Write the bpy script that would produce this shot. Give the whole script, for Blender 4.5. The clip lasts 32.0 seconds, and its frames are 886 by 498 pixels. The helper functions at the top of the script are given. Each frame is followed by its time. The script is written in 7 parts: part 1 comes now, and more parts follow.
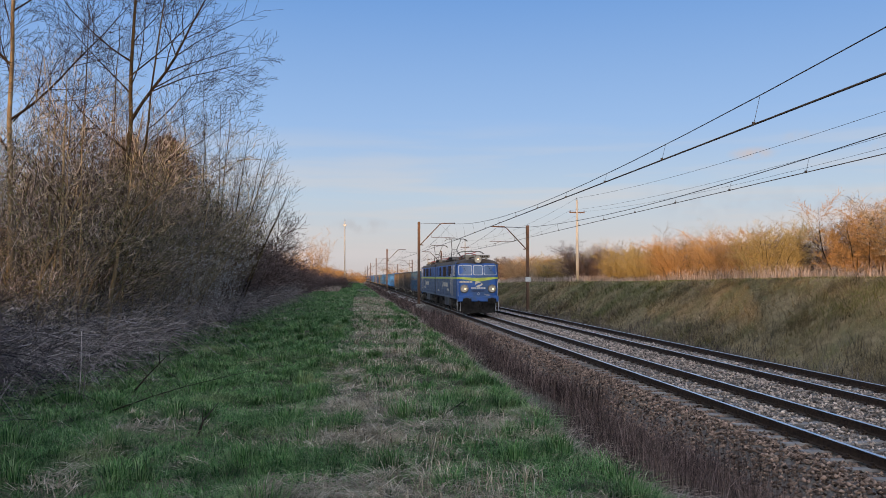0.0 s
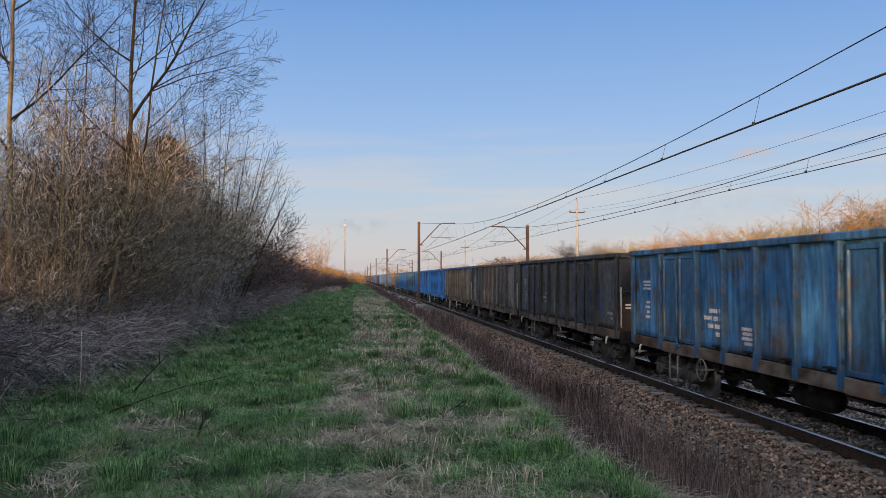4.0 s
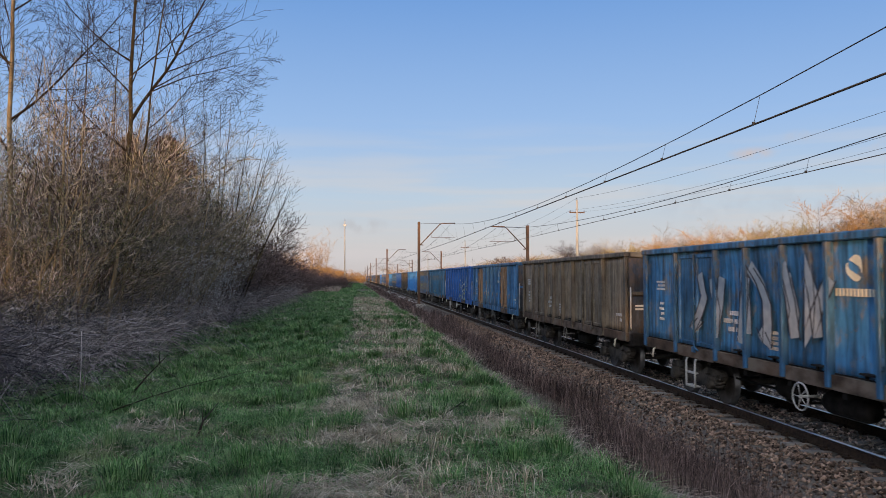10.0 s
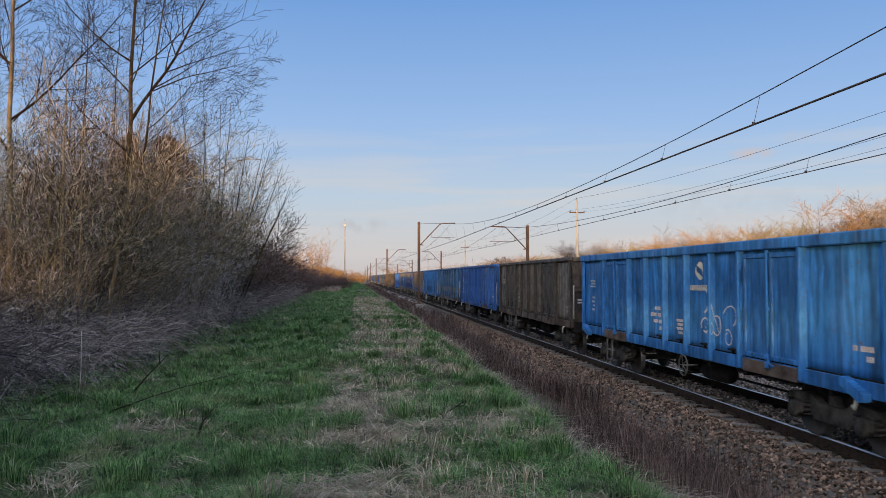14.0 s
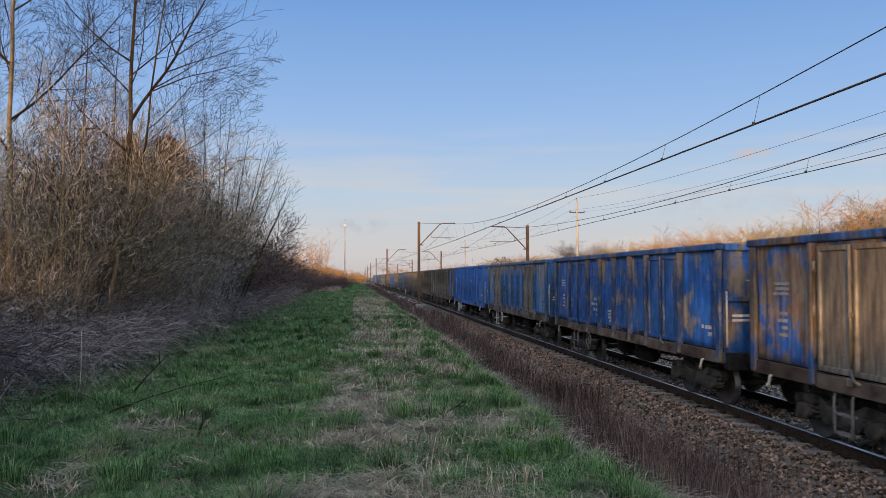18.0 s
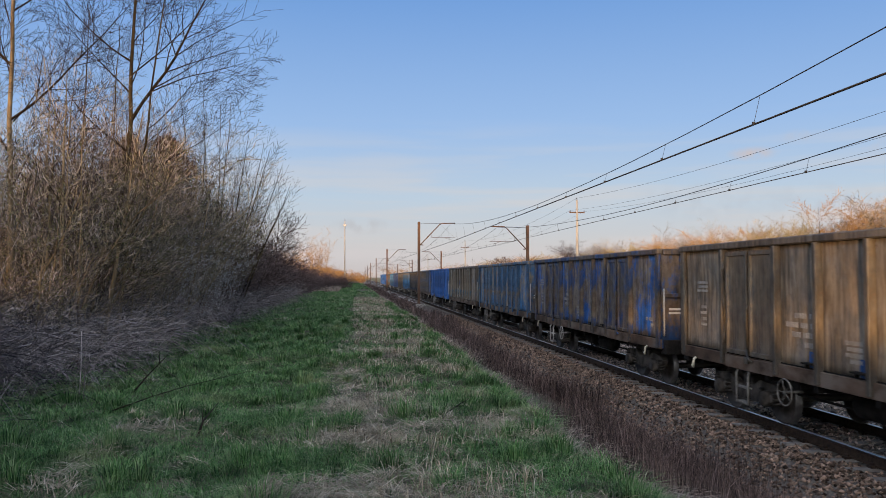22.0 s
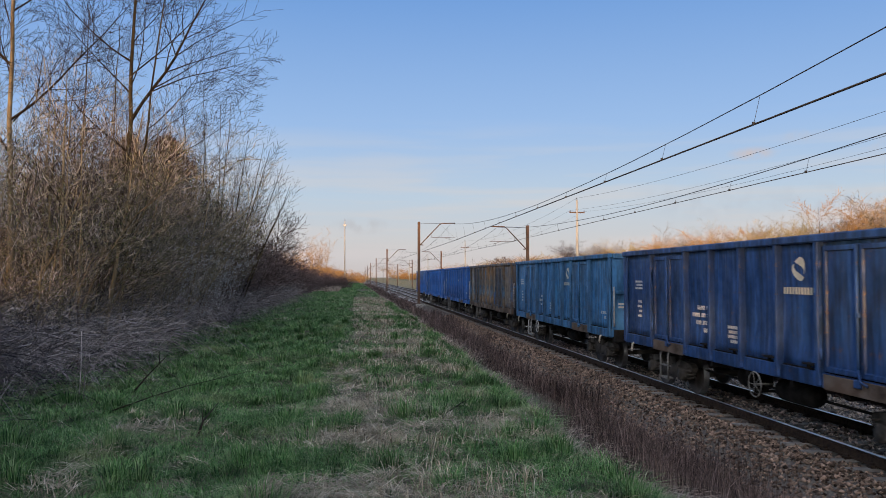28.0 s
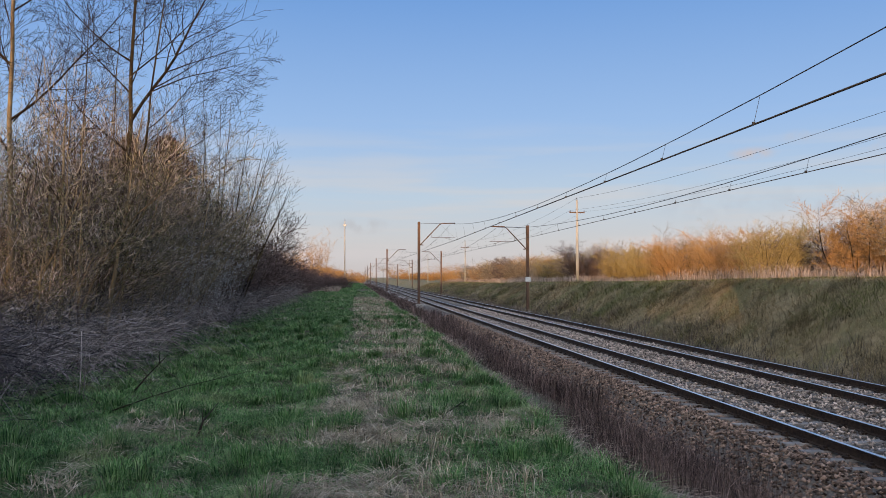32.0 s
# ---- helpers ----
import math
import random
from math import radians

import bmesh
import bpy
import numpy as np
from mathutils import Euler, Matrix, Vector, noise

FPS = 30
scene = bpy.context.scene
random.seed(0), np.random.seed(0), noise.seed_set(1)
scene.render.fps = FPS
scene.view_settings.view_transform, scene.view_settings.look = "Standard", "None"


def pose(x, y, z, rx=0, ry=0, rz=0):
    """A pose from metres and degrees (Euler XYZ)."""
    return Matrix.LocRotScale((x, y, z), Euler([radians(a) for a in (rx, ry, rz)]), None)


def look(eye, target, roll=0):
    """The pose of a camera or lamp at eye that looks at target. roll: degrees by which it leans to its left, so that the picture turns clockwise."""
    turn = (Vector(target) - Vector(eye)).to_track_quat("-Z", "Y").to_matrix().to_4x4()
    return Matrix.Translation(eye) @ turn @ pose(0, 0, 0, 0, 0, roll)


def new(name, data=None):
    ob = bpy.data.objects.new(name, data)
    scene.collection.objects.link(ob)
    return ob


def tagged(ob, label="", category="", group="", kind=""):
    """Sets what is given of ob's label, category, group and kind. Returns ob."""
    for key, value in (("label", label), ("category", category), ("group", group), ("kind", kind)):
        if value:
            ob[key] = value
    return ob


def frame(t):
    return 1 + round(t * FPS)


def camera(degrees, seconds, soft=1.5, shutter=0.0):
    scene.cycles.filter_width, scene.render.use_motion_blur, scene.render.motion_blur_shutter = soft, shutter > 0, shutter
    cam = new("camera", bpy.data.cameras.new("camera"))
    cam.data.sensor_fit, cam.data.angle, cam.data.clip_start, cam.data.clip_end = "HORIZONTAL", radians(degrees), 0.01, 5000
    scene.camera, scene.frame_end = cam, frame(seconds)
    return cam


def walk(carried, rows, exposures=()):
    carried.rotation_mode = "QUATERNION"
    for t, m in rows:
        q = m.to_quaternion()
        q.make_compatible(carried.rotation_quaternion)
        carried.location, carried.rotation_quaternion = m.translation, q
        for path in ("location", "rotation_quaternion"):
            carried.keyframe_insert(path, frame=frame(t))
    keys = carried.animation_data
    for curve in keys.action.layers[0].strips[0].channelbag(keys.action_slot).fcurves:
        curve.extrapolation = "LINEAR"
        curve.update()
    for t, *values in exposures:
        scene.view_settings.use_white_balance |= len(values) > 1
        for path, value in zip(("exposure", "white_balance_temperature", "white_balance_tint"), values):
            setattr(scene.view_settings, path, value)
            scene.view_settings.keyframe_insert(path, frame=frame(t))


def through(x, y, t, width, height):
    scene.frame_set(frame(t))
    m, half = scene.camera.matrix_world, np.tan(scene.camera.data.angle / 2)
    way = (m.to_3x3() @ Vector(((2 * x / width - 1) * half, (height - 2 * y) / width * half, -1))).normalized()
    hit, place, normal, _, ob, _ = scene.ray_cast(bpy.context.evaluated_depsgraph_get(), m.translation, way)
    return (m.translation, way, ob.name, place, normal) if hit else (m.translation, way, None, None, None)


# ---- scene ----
cam = camera(58.7, 32.0, soft=0.62, shutter=0.08)
EYE = pose(0, 0, 2.687, 92.046, 0, -6.45)
walk(cam, [(0.0, EYE), (32.0, EYE)], exposures=[(0.0, 0.0), (32.0, 0.0)])

# ---- light ----
SUN_ELEV, SUN_AZ = 1.7, 202.0
world = bpy.data.worlds.new("sky")
scene.world = world
world.use_nodes = True
wt = world.node_tree
wt.nodes.clear()
w_out = wt.nodes.new("ShaderNodeOutputWorld")
w_bg = wt.nodes.new("ShaderNodeBackground")
w_sky = wt.nodes.new("ShaderNodeTexSky")
w_sky.sky_type = "NISHITA"
w_sky.sun_disc = False
w_sky.sun_elevation, w_sky.sun_rotation = radians(SUN_ELEV), radians(SUN_AZ)
w_sky.altitude, w_sky.air_density, w_sky.dust_density, w_sky.ozone_density = 150, 1.0, 0.6, 1.6
w_bg.inputs["Strength"].default_value = 1.0


def sky_mix(fac, a, b, mode="MIX"):
    n = wt.nodes.new("ShaderNodeMix")
    n.data_type, n.blend_type = "RGBA", mode
    for sock, val in ((0, fac), (6, a), (7, b)):
        if hasattr(val, "is_linked"):
            wt.links.new(val, n.inputs[sock])
        else:
            n.inputs[sock].default_value = val if sock == 0 else (*val, 1)
    return n.outputs[2]


def sky_ramp(source, stops):
    r = wt.nodes.new("ShaderNodeValToRGB")
    e = r.color_ramp.elements
    while len(e) < len(stops):
        e.new(0.5)
    for i, (p, c) in enumerate(stops):
        e[i].position, e[i].color = p, (*c, 1)
    wt.links.new(source, r.inputs[0])
    return r.outputs[0]


w_co = wt.nodes.new("ShaderNodeTexCoord")
w_sep = wt.nodes.new("ShaderNodeSeparateXYZ")
wt.links.new(w_co.outputs["Generated"], w_sep.inputs[0])
# clear spring evening: deep blue overhead, pale and faintly rosy at the horizon
w_clear = sky_ramp(w_sep.outputs["Z"], [(0.0, (0.56, 0.53, 0.535)), (0.045, (0.56, 0.575, 0.61)), (0.10, (0.465, 0.575, 0.71)), (0.19, (0.30, 0.47, 0.77)), (0.34, (0.155, 0.325, 0.68)), (0.6, (0.19, 0.34, 0.66)), (1.0, (0.20, 0.33, 0.60))])
w_map = wt.nodes.new("ShaderNodeMapping")
w_map.inputs["Scale"].default_value = (1.6, 1.6, 22.0)
wt.links.new(w_co.outputs["Generated"], w_map.inputs["Vector"])
w_noise = wt.nodes.new("ShaderNodeTexNoise")
w_noise.inputs["Scale"].default_value, w_noise.inputs["Detail"].default_value = 2.2, 6.0
wt.links.new(w_map.outputs[0], w_noise.inputs["Vector"])
w_band = sky_ramp(w_sep.outputs["Z"], [(0.0, (0.5,) * 3), (0.05, (1,) * 3), (0.12, (0.55,) * 3), (0.2, (0,) * 3)])
w_veil = sky_mix(1.0, sky_ramp(w_noise.outputs["Fac"], [(0.46, (0, 0, 0)), (0.64, (0.85, 0.85, 0.85))]), w_band, "MULTIPLY")
w_sky_col = sky_mix(w_veil, w_clear, (0.60, 0.585, 0.61))
# small evening clouds
for c_dir, c_size, c_col in (((0.4646, 0.8736, 0.1450), 0.030, (0.62, 0.47, 0.40)), ((0.5071, 0.8464, 0.1624), 0.030, (0.44, 0.50, 0.63)), ((0.5703, 0.8083, 0.1461), 0.034, (0.47, 0.51, 0.62)), ((0.0095, 0.9979, 0.0647), 0.040, (0.44, 0.44, 0.48)), ((0.4146, 0.9051, 0.0944), 0.090, (0.46, 0.51, 0.60)), ((0.5286, 0.8444, 0.0877), 0.080, (0.46, 0.51, 0.60))):
    off = wt.nodes.new("ShaderNodeVectorMath")
    off.operation = "SUBTRACT"
    off.inputs[1].default_value = c_dir
    wt.links.new(w_co.outputs["Generated"], off.inputs[0])
    wide = wt.nodes.new("ShaderNodeVectorMath")
    wide.operation = "MULTIPLY"
    wide.inputs[1].default_value = (1, 1, 3.2)
    wt.links.new(off.outputs[0], wide.inputs[0])
    far = wt.nodes.new("ShaderNodeVectorMath")
    far.operation = "LENGTH"
    wt.links.new(wide.outputs[0], far.inputs[0])
    puff = wt.nodes.new("ShaderNodeTexNoise")
    puff.inputs["Scale"].default_value, puff.inputs["Detail"].default_value = 55.0, 6.0
    wt.links.new(w_co.outputs["Generated"], puff.inputs["Vector"])
    body = sky_ramp(far.outputs["Value"], [(0.0, (0.75,) * 3), (c_size, (0, 0, 0))])
    edge = sky_ramp(puff.outputs["Fac"], [(0.40, (0, 0, 0)), (0.60, (1, 1, 1))])
    w_sky_col = sky_mix(sky_mix(1.0, body, edge, "MULTIPLY"), w_sky_col, c_col)
w_dot = wt.nodes.new("ShaderNodeVectorMath")
w_dot.operation = "DOT_PRODUCT"
w_dot.inputs[1].default_value = (math.sin(radians(SUN_AZ)), math.cos(radians(SUN_AZ)), 0.25)
wt.links.new(w_co.outputs["Generated"], w_dot.inputs[0])
# the sky is several times brighter towards the low sun, behind the camera
w_side = sky_ramp(w_dot.outputs["Value"], [(0.0, (0, 0, 0)), (0.45, (0.20, 0.20, 0.215)), (1.0, (1.75, 1.60, 1.42))])
w_sky_col = sky_mix(1.0, w_sky_col, w_side, "ADD")
w_glow = sky_mix(1.0, w_sky.outputs[0], (0.025, 0.025, 0.025), "MULTIPLY")
w_all = sky_mix(1.0, w_sky_col, w_glow, "ADD")
wt.links.new(w_all, w_bg.inputs["Color"])
wt.links.new(w_bg.outputs[0], w_out.inputs["Surface"])

sun_data = bpy.data.lights.new("sun", "SUN")
sun_data.energy, sun_data.angle, sun_data.color = 4.8, radians(0.6), (1.0, 0.58, 0.25)
sun = new("sun", sun_data)
az, el = radians(SUN_AZ), radians(SUN_ELEV)
toward_sun = Vector((math.sin(az) * math.cos(el), math.cos(az) * math.cos(el), math.sin(el)))
sun.matrix_world = look(toward_sun * 200, (0, 0, 0))


# ---- mesh building ----
class Shape:
    """Collects faces for one mesh."""

    def __init__(self):
        self.v, self.f, self.smooth, self.m = [], [], [], []

    def face_list(self, vs, fs, smooth=False, mat=0):
        k = len(self.v)
        self.v.extend(vs)
        for q in fs:
            self.f.append(tuple(i + k for i in q))
            self.smooth.append(smooth)
            self.m.append(mat)
        return self

    def box(self, x0, x1, y0, y1, z0, z1, c=0.0, mat=0):
        """A box, its edges along y and z chamfered by c."""
        if c <= 0:
            vs = [(x, y, z) for z in (z0, z1) for y in (y0, y1) for x in (x0, x1)]
            fs = [(0, 2, 3, 1), (4, 5, 7, 6), (0, 1, 5, 4), (2, 6, 7, 3), (0, 4, 6, 2), (1, 3, 7, 5)]
            return self.face_list(vs, fs, mat=mat)
        ring = [(x0 + c, z0), (x1 - c, z0), (x1, z0 + c), (x1, z1 - c), (x1 - c, z1), (x0 + c, z1), (x0, z1 - c), (x0, z0 + c)]
        inner = [((x0 + x1) / 2 + (x - (x0 + x1) / 2) * (1 - 2 * c / max(x1 - x0, 1e-4)), (z0 + z1) / 2 + (z - (z0 + z1) / 2) * (1 - 2 * c / max(z1 - z0, 1e-4))) for x, z in ring]
        vs = [(x, y0, z) for x, z in inner] + [(x, y0 + c, z) for x, z in ring] + [(x, y1 - c, z) for x, z in ring] + [(x, y1, z) for x, z in inner]
        fs = [tuple(range(7, -1, -1))[::-1], tuple(range(31, 23, -1))]
        for r in range(3):
            for i in range(8):
                j = (i + 1) % 8
                fs.append((r * 8 + i, r * 8 + 8 + i, r * 8 + 8 + j, r * 8 + j))
        return self.face_list(vs, fs, mat=mat)

    def prism(self, outline, y0, y1, mat=0):
        """An outline of (x, z) drawn along y."""
        n = len(outline)
        vs = [(x, y0, z) for x, z in outline] + [(x, y1, z) for x, z in outline]
        fs = [tuple(range(n)), tuple(range(2 * n - 1, n - 1, -1))]
        fs += [(i, n + i, n + (i + 1) % n, (i + 1) % n) for i in range(n)]
        return self.face_list(vs, fs, mat=mat)

    def slab(self, outline, x0, x1, mat=0):
        """An outline of (y, z) drawn along x."""
        n = len(outline)
        vs = [(x0, y, z) for y, z in outline] + [(x1, y, z) for y, z in outline]
        fs = [tuple(range(n)), tuple(range(2 * n - 1, n - 1, -1))]
        fs += [(i, n + i, n + (i + 1) % n, (i + 1) % n) for i in range(n)]
        return self.face_list(vs, fs, mat=mat)

    def tube(self, pts, radii, n=6, caps=True, mat=0, smooth=True):
        """A round bar through points."""
        pts = [Vector(p) for p in pts]
        if not hasattr(radii, "__len__"):
            radii = [radii] * len(pts)
        vs, fs = [], []
        up = None
        for i, p in enumerate(pts):
            d = (pts[min(i + 1, len(pts) - 1)] - pts[max(i - 1, 0)]).normalized()
            if up is None:
                up = d.orthogonal().normalized()
            else:
                up = up - d * up.dot(d)
                up = up.normalized() if up.length > 1e-6 else d.orthogonal().normalized()
            side = d.cross(up)
            for k in range(n):
                a = 2 * math.pi * k / n
                vs.append(tuple(p + (up * math.cos(a) + side * math.sin(a)) * radii[i]))
        for i in range(len(pts) - 1):
            for k in range(n):
                j = (k + 1) % n
                fs.append((i * n + k, i * n + j, (i + 1) * n + j, (i + 1) * n + k))
        self.face_list(vs, fs, smooth, mat)
        if caps:
            k = len(self.v) - len(vs)
            self.f += [tuple(k + i for i in range(n - 1, -1, -1)), tuple(k + len(vs) - n + i for i in range(n))]
            self.smooth += [False, False]
            self.m += [mat, mat]
        return self

    def lathe(self, prof, c, axis="x", n=20, mat=0, smooth=True):
        """A profile of (radius, offset) turned about an axis through c."""
        vs, fs = [], []
        for r, o in prof:
            for k in range(n):
                a = 2 * math.pi * k / n
                u, w = r * math.cos(a), r * math.sin(a)
                vs.append({"x": (c[0] + o, c[1] + u, c[2] + w), "y": (c[0] + u, c[1] + o, c[2] + w), "z": (c[0] + u, c[1] + w, c[2] + o)}[axis])
        for i in range(len(prof) - 1):
            for k in range(n):
                j = (k + 1) % n
                fs.append((i * n + k, i * n + j, (i + 1) * n + j, (i + 1) * n + k))
        return self.face_list(vs, fs, smooth, mat)

    def ring(self, c, radius, r, axis="x", n=20, m=6):
        vs, fs = [], []
        for i in range(n):
            a = 2 * math.pi * i / n
            for k in range(m):
                b = 2 * math.pi * k / m
                q, o = radius + r * math.cos(b), r * math.sin(b)
                u, w = q * math.cos(a), q * math.sin(a)
                vs.append({"x": (c[0] + o, c[1] + u, c[2] + w), "y": (c[0] + u, c[1] + o, c[2] + w), "z": (c[0] + u, c[1] + w, c[2] + o)}[axis])
        for i in range(n):
            for k in range(m):
                fs.append((i * m + k, i * m + (k + 1) % m, ((i + 1) % n) * m + (k + 1) % m, ((i + 1) % n) * m + k))
        return self.face_list(vs, fs, True)

    def mesh(self, name, fix=True):
        me = bpy.data.meshes.new(name)
        me.from_pydata(self.v, [], self.f)
        me.polygons.foreach_set("use_smooth", self.smooth)
        me.polygons.foreach_set("material_index", self.m)
        if fix and len(self.f) < 20000:
            bm = bmesh.new()
            bm.from_mesh(me)
            bmesh.ops.recalc_face_normals(bm, faces=bm.faces)
            bm.to_mesh(me)
            bm.free()
        me.update()
        return me


def part(name, shape, material, parent=None, label="", at=None):
    """Links a shape or a shared mesh as one mesh object under a thing or a part."""
    me = shape.mesh(name) if isinstance(shape, Shape) else shape
    mats = material if isinstance(material, (list, tuple)) else [material]
    if not me.materials:
        for mt in mats:
            me.materials.append(None)
    ob = new(name, me)
    for slot, mt in zip(ob.material_slots, mats):
        slot.link = "OBJECT"
        slot.material = mt
    if parent:
        ob.parent = parent
    if at is not None:
        ob.matrix_basis = at
    if label:
        ob["label"] = label
    return ob


def thing(name, label, category, at=None, group="", kind=""):
    ob = new(name)
    ob.empty_display_size = 0.2
    if at is not None:
        ob.matrix_basis = at
    return tagged(ob, label, category, group, kind)


# ---- materials ----
def material(name, rough=0.7, metal=0.0):
    m = bpy.data.materials.new(name)
    m.use_nodes = True
    b = m.node_tree.nodes["Principled BSDF"]
    b.inputs["Roughness"].default_value = rough
    b.inputs["Metallic"].default_value = metal
    b.inputs["Specular IOR Level"].default_value = 0.12 if rough >= 0.72 else 0.5
    return m, m.node_tree, b


def node(nt, kind, **values):
    n = nt.nodes.new("ShaderNode" + kind)
    for k, v in values.items():
        n.inputs[k.replace("_", " ")].default_value = v
    return n


def ramp(nt, source, stops):
    r = nt.nodes.new("ShaderNodeValToRGB")
    e = r.color_ramp.elements
    while len(e) < len(stops):
        e.new(0.5)
    for i, (p, c) in enumerate(stops):
        e[i].position = p
        e[i].color = (*c, 1) if len(c) == 3 else c
    nt.links.new(source, r.inputs[0])
    return r.outputs[0]


def mixed(nt, fac, a, b, mode="MIX"):
    n = nt.nodes.new("ShaderNodeMix")
    n.data_type, n.blend_type = "RGBA", mode
    for sock, val in ((0, fac), (6, a), (7, b)):
        if hasattr(val, "is_linked"):
            nt.links.new(val, n.inputs[sock])
        else:
            n.inputs[sock].default_value = val if sock == 0 else (*val, 1)
    return n.outputs[2]


def coords(nt, scale=(1, 1, 1), offset=(0, 0, 0)):
    c = nt.nodes.new("ShaderNodeTexCoord")
    p = nt.nodes.new("ShaderNodeMapping")
    p.inputs["Scale"].default_value = scale
    p.inputs["Location"].default_value = offset
    nt.links.new(c.outputs["Object"], p.inputs["Vector"])
    return p.outputs[0]


def noise_of(nt, vec, scale, detail=4.0, rough=0.55):
    n = node(nt, "TexNoise", Scale=scale, Detail=detail, Roughness=rough)
    nt.links.new(vec, n.inputs["Vector"])
    return n.outputs["Fac"]


def bumped(nt, b, height, strength=0.3, dist=0.02):
    n = node(nt, "Bump", Strength=strength, Distance=dist)
    nt.links.new(height, n.inputs["Height"])
    nt.links.new(n.outputs[0], b.inputs["Normal"])


def surface(name, dark, light, scale=4.0, rough=0.8, metal=0.0, bump=0.2, fine=40.0, patch=None, patch_scale=0.6, patch_at=(0.5, 0.62), stretch=(1, 1, 1), by_piece=0.0, spread=(0.3, 0.7), dist=0.02):
    """Two tones by noise, a patch colour at a larger scale, fine relief; by_piece shifts the value from piece to piece."""
    m, nt, b = material(name, rough, metal)
    vec = coords(nt, stretch)
    col = ramp(nt, noise_of(nt, vec, scale, 6.0), [(spread[0], dark), (spread[1], light)])
    if patch:
        col = mixed(nt, ramp(nt, noise_of(nt, vec, patch_scale, 5.0), [(patch_at[0], (0, 0, 0)), (patch_at[1], (1, 1, 1))]), col, patch)
    if by_piece:
        g = nt.nodes.new("ShaderNodeNewGeometry")
        o = nt.nodes.new("ShaderNodeObjectInfo")
        s = nt.nodes.new("ShaderNodeMath")
        s.operation = "ADD"
        nt.links.new(g.outputs["Random Per Island"], s.inputs[0])
        nt.links.new(o.outputs["Random"], s.inputs[1])
        h = nt.nodes.new("ShaderNodeMath")
        h.operation = "FRACT"
        nt.links.new(s.outputs[0], h.inputs[0])
        lo, hi = 1 - by_piece, 1 + by_piece
        col = mixed(nt, 1.0, col, ramp(nt, h.outputs[0], [(0, (lo * 0.5,) * 3), (1, (hi * 0.5,) * 3)]), "MULTIPLY")
        col = mixed(nt, 1.0, col, (2, 2, 2), "MULTIPLY")
    nt.links.new(col, b.inputs["Base Color"])
    if bump:
        bumped(nt, b, noise_of(nt, vec, fine, 3.0), bump, dist)
    return m


def wagon_paint(name, paint, worn, dust, amount, seed):
    """Old wagon paint: bleached sheets that differ along the side, runs of dirt, patches worn to dust or rust, chips."""
    m, nt, b = material(name, 0.6)
    vec = coords(nt, (1, 1, 1), (seed * 7.3, seed * 3.1, seed * 1.7))
    tall = coords(nt, (1, 3.0, 0.20), (seed * 2.3, seed * 5.9, seed))
    fall = coords(nt, (1, 1.3, 0.5), (seed * 1.3, seed * 2.9, seed * 6))
    big = coords(nt, (1, 0.75, 0.5), (seed * 4.1, seed * 2.2, seed * 3.3))
    deep, pale = tuple(c * 0.48 for c in paint), tuple(min(1, c * 1.5 + 0.025) for c in paint)
    base = ramp(nt, noise_of(nt, fall, 2.0, 7.0, 0.65), [(0.30, deep), (0.47, paint), (0.70, pale)])
    base = mixed(nt, 1.0, base, ramp(nt, noise_of(nt, coords(nt, (1, 1, 0.04), (seed, seed * 9.1, 0)), 1.1, 2.0), [(0.40, (0.62, 0.65, 0.68)), (0.52, (1, 1, 1))]), "MULTIPLY")
    a = 0.72 - 0.42 * amount
    worn_mask = ramp(nt, noise_of(nt, big, 1.9, 8.0, 0.70), [(a, (0, 0, 0)), (a + 0.10, (1, 1, 1))])
    col = mixed(nt, worn_mask, base, ramp(nt, noise_of(nt, vec, 3.0, 7.0, 0.68), [(0.3, worn), (0.68, dust)]))
    streak = ramp(nt, noise_of(nt, tall, 3.4, 8.0, 0.68), [(0.42, (1, 1, 1)), (0.54, (0.52, 0.49, 0.46)), (0.66, (0.17, 0.155, 0.14))])
    col = mixed(nt, 0.72 + 0.28 * amount, col, streak, "MULTIPLY")
    runs = ramp(nt, noise_of(nt, coords(nt, (1, 4.5, 0.16), (seed, seed * 3.7, seed * 0.6)), 2.6, 6.0, 0.6), [(0.60, (0, 0, 0)), (0.72, (0.55, 0.55, 0.55))])
    col = mixed(nt, runs, col, tuple(0.5 * c + 0.12 for c in paint))
    chips = ramp(nt, noise_of(nt, vec, 7.0, 8.0, 0.78), [(0.60, (0, 0, 0)), (0.65, (1, 1, 1))])
    col = mixed(nt, mixed(nt, 1.0, chips, (0.85, 0.85, 0.85), "MULTIPLY"), col, (0.12, 0.066, 0.04))
    nt.links.new(col, b.inputs["Base Color"])
    nt.links.new(ramp(nt, noise_of(nt, vec, 4.0), [(0.3, (0.42,) * 3), (0.7, (0.8,) * 3)]), b.inputs["Roughness"])
    bumped(nt, b, noise_of(nt, vec, 5.0, 5.0), 0.25, 0.02)
    return m


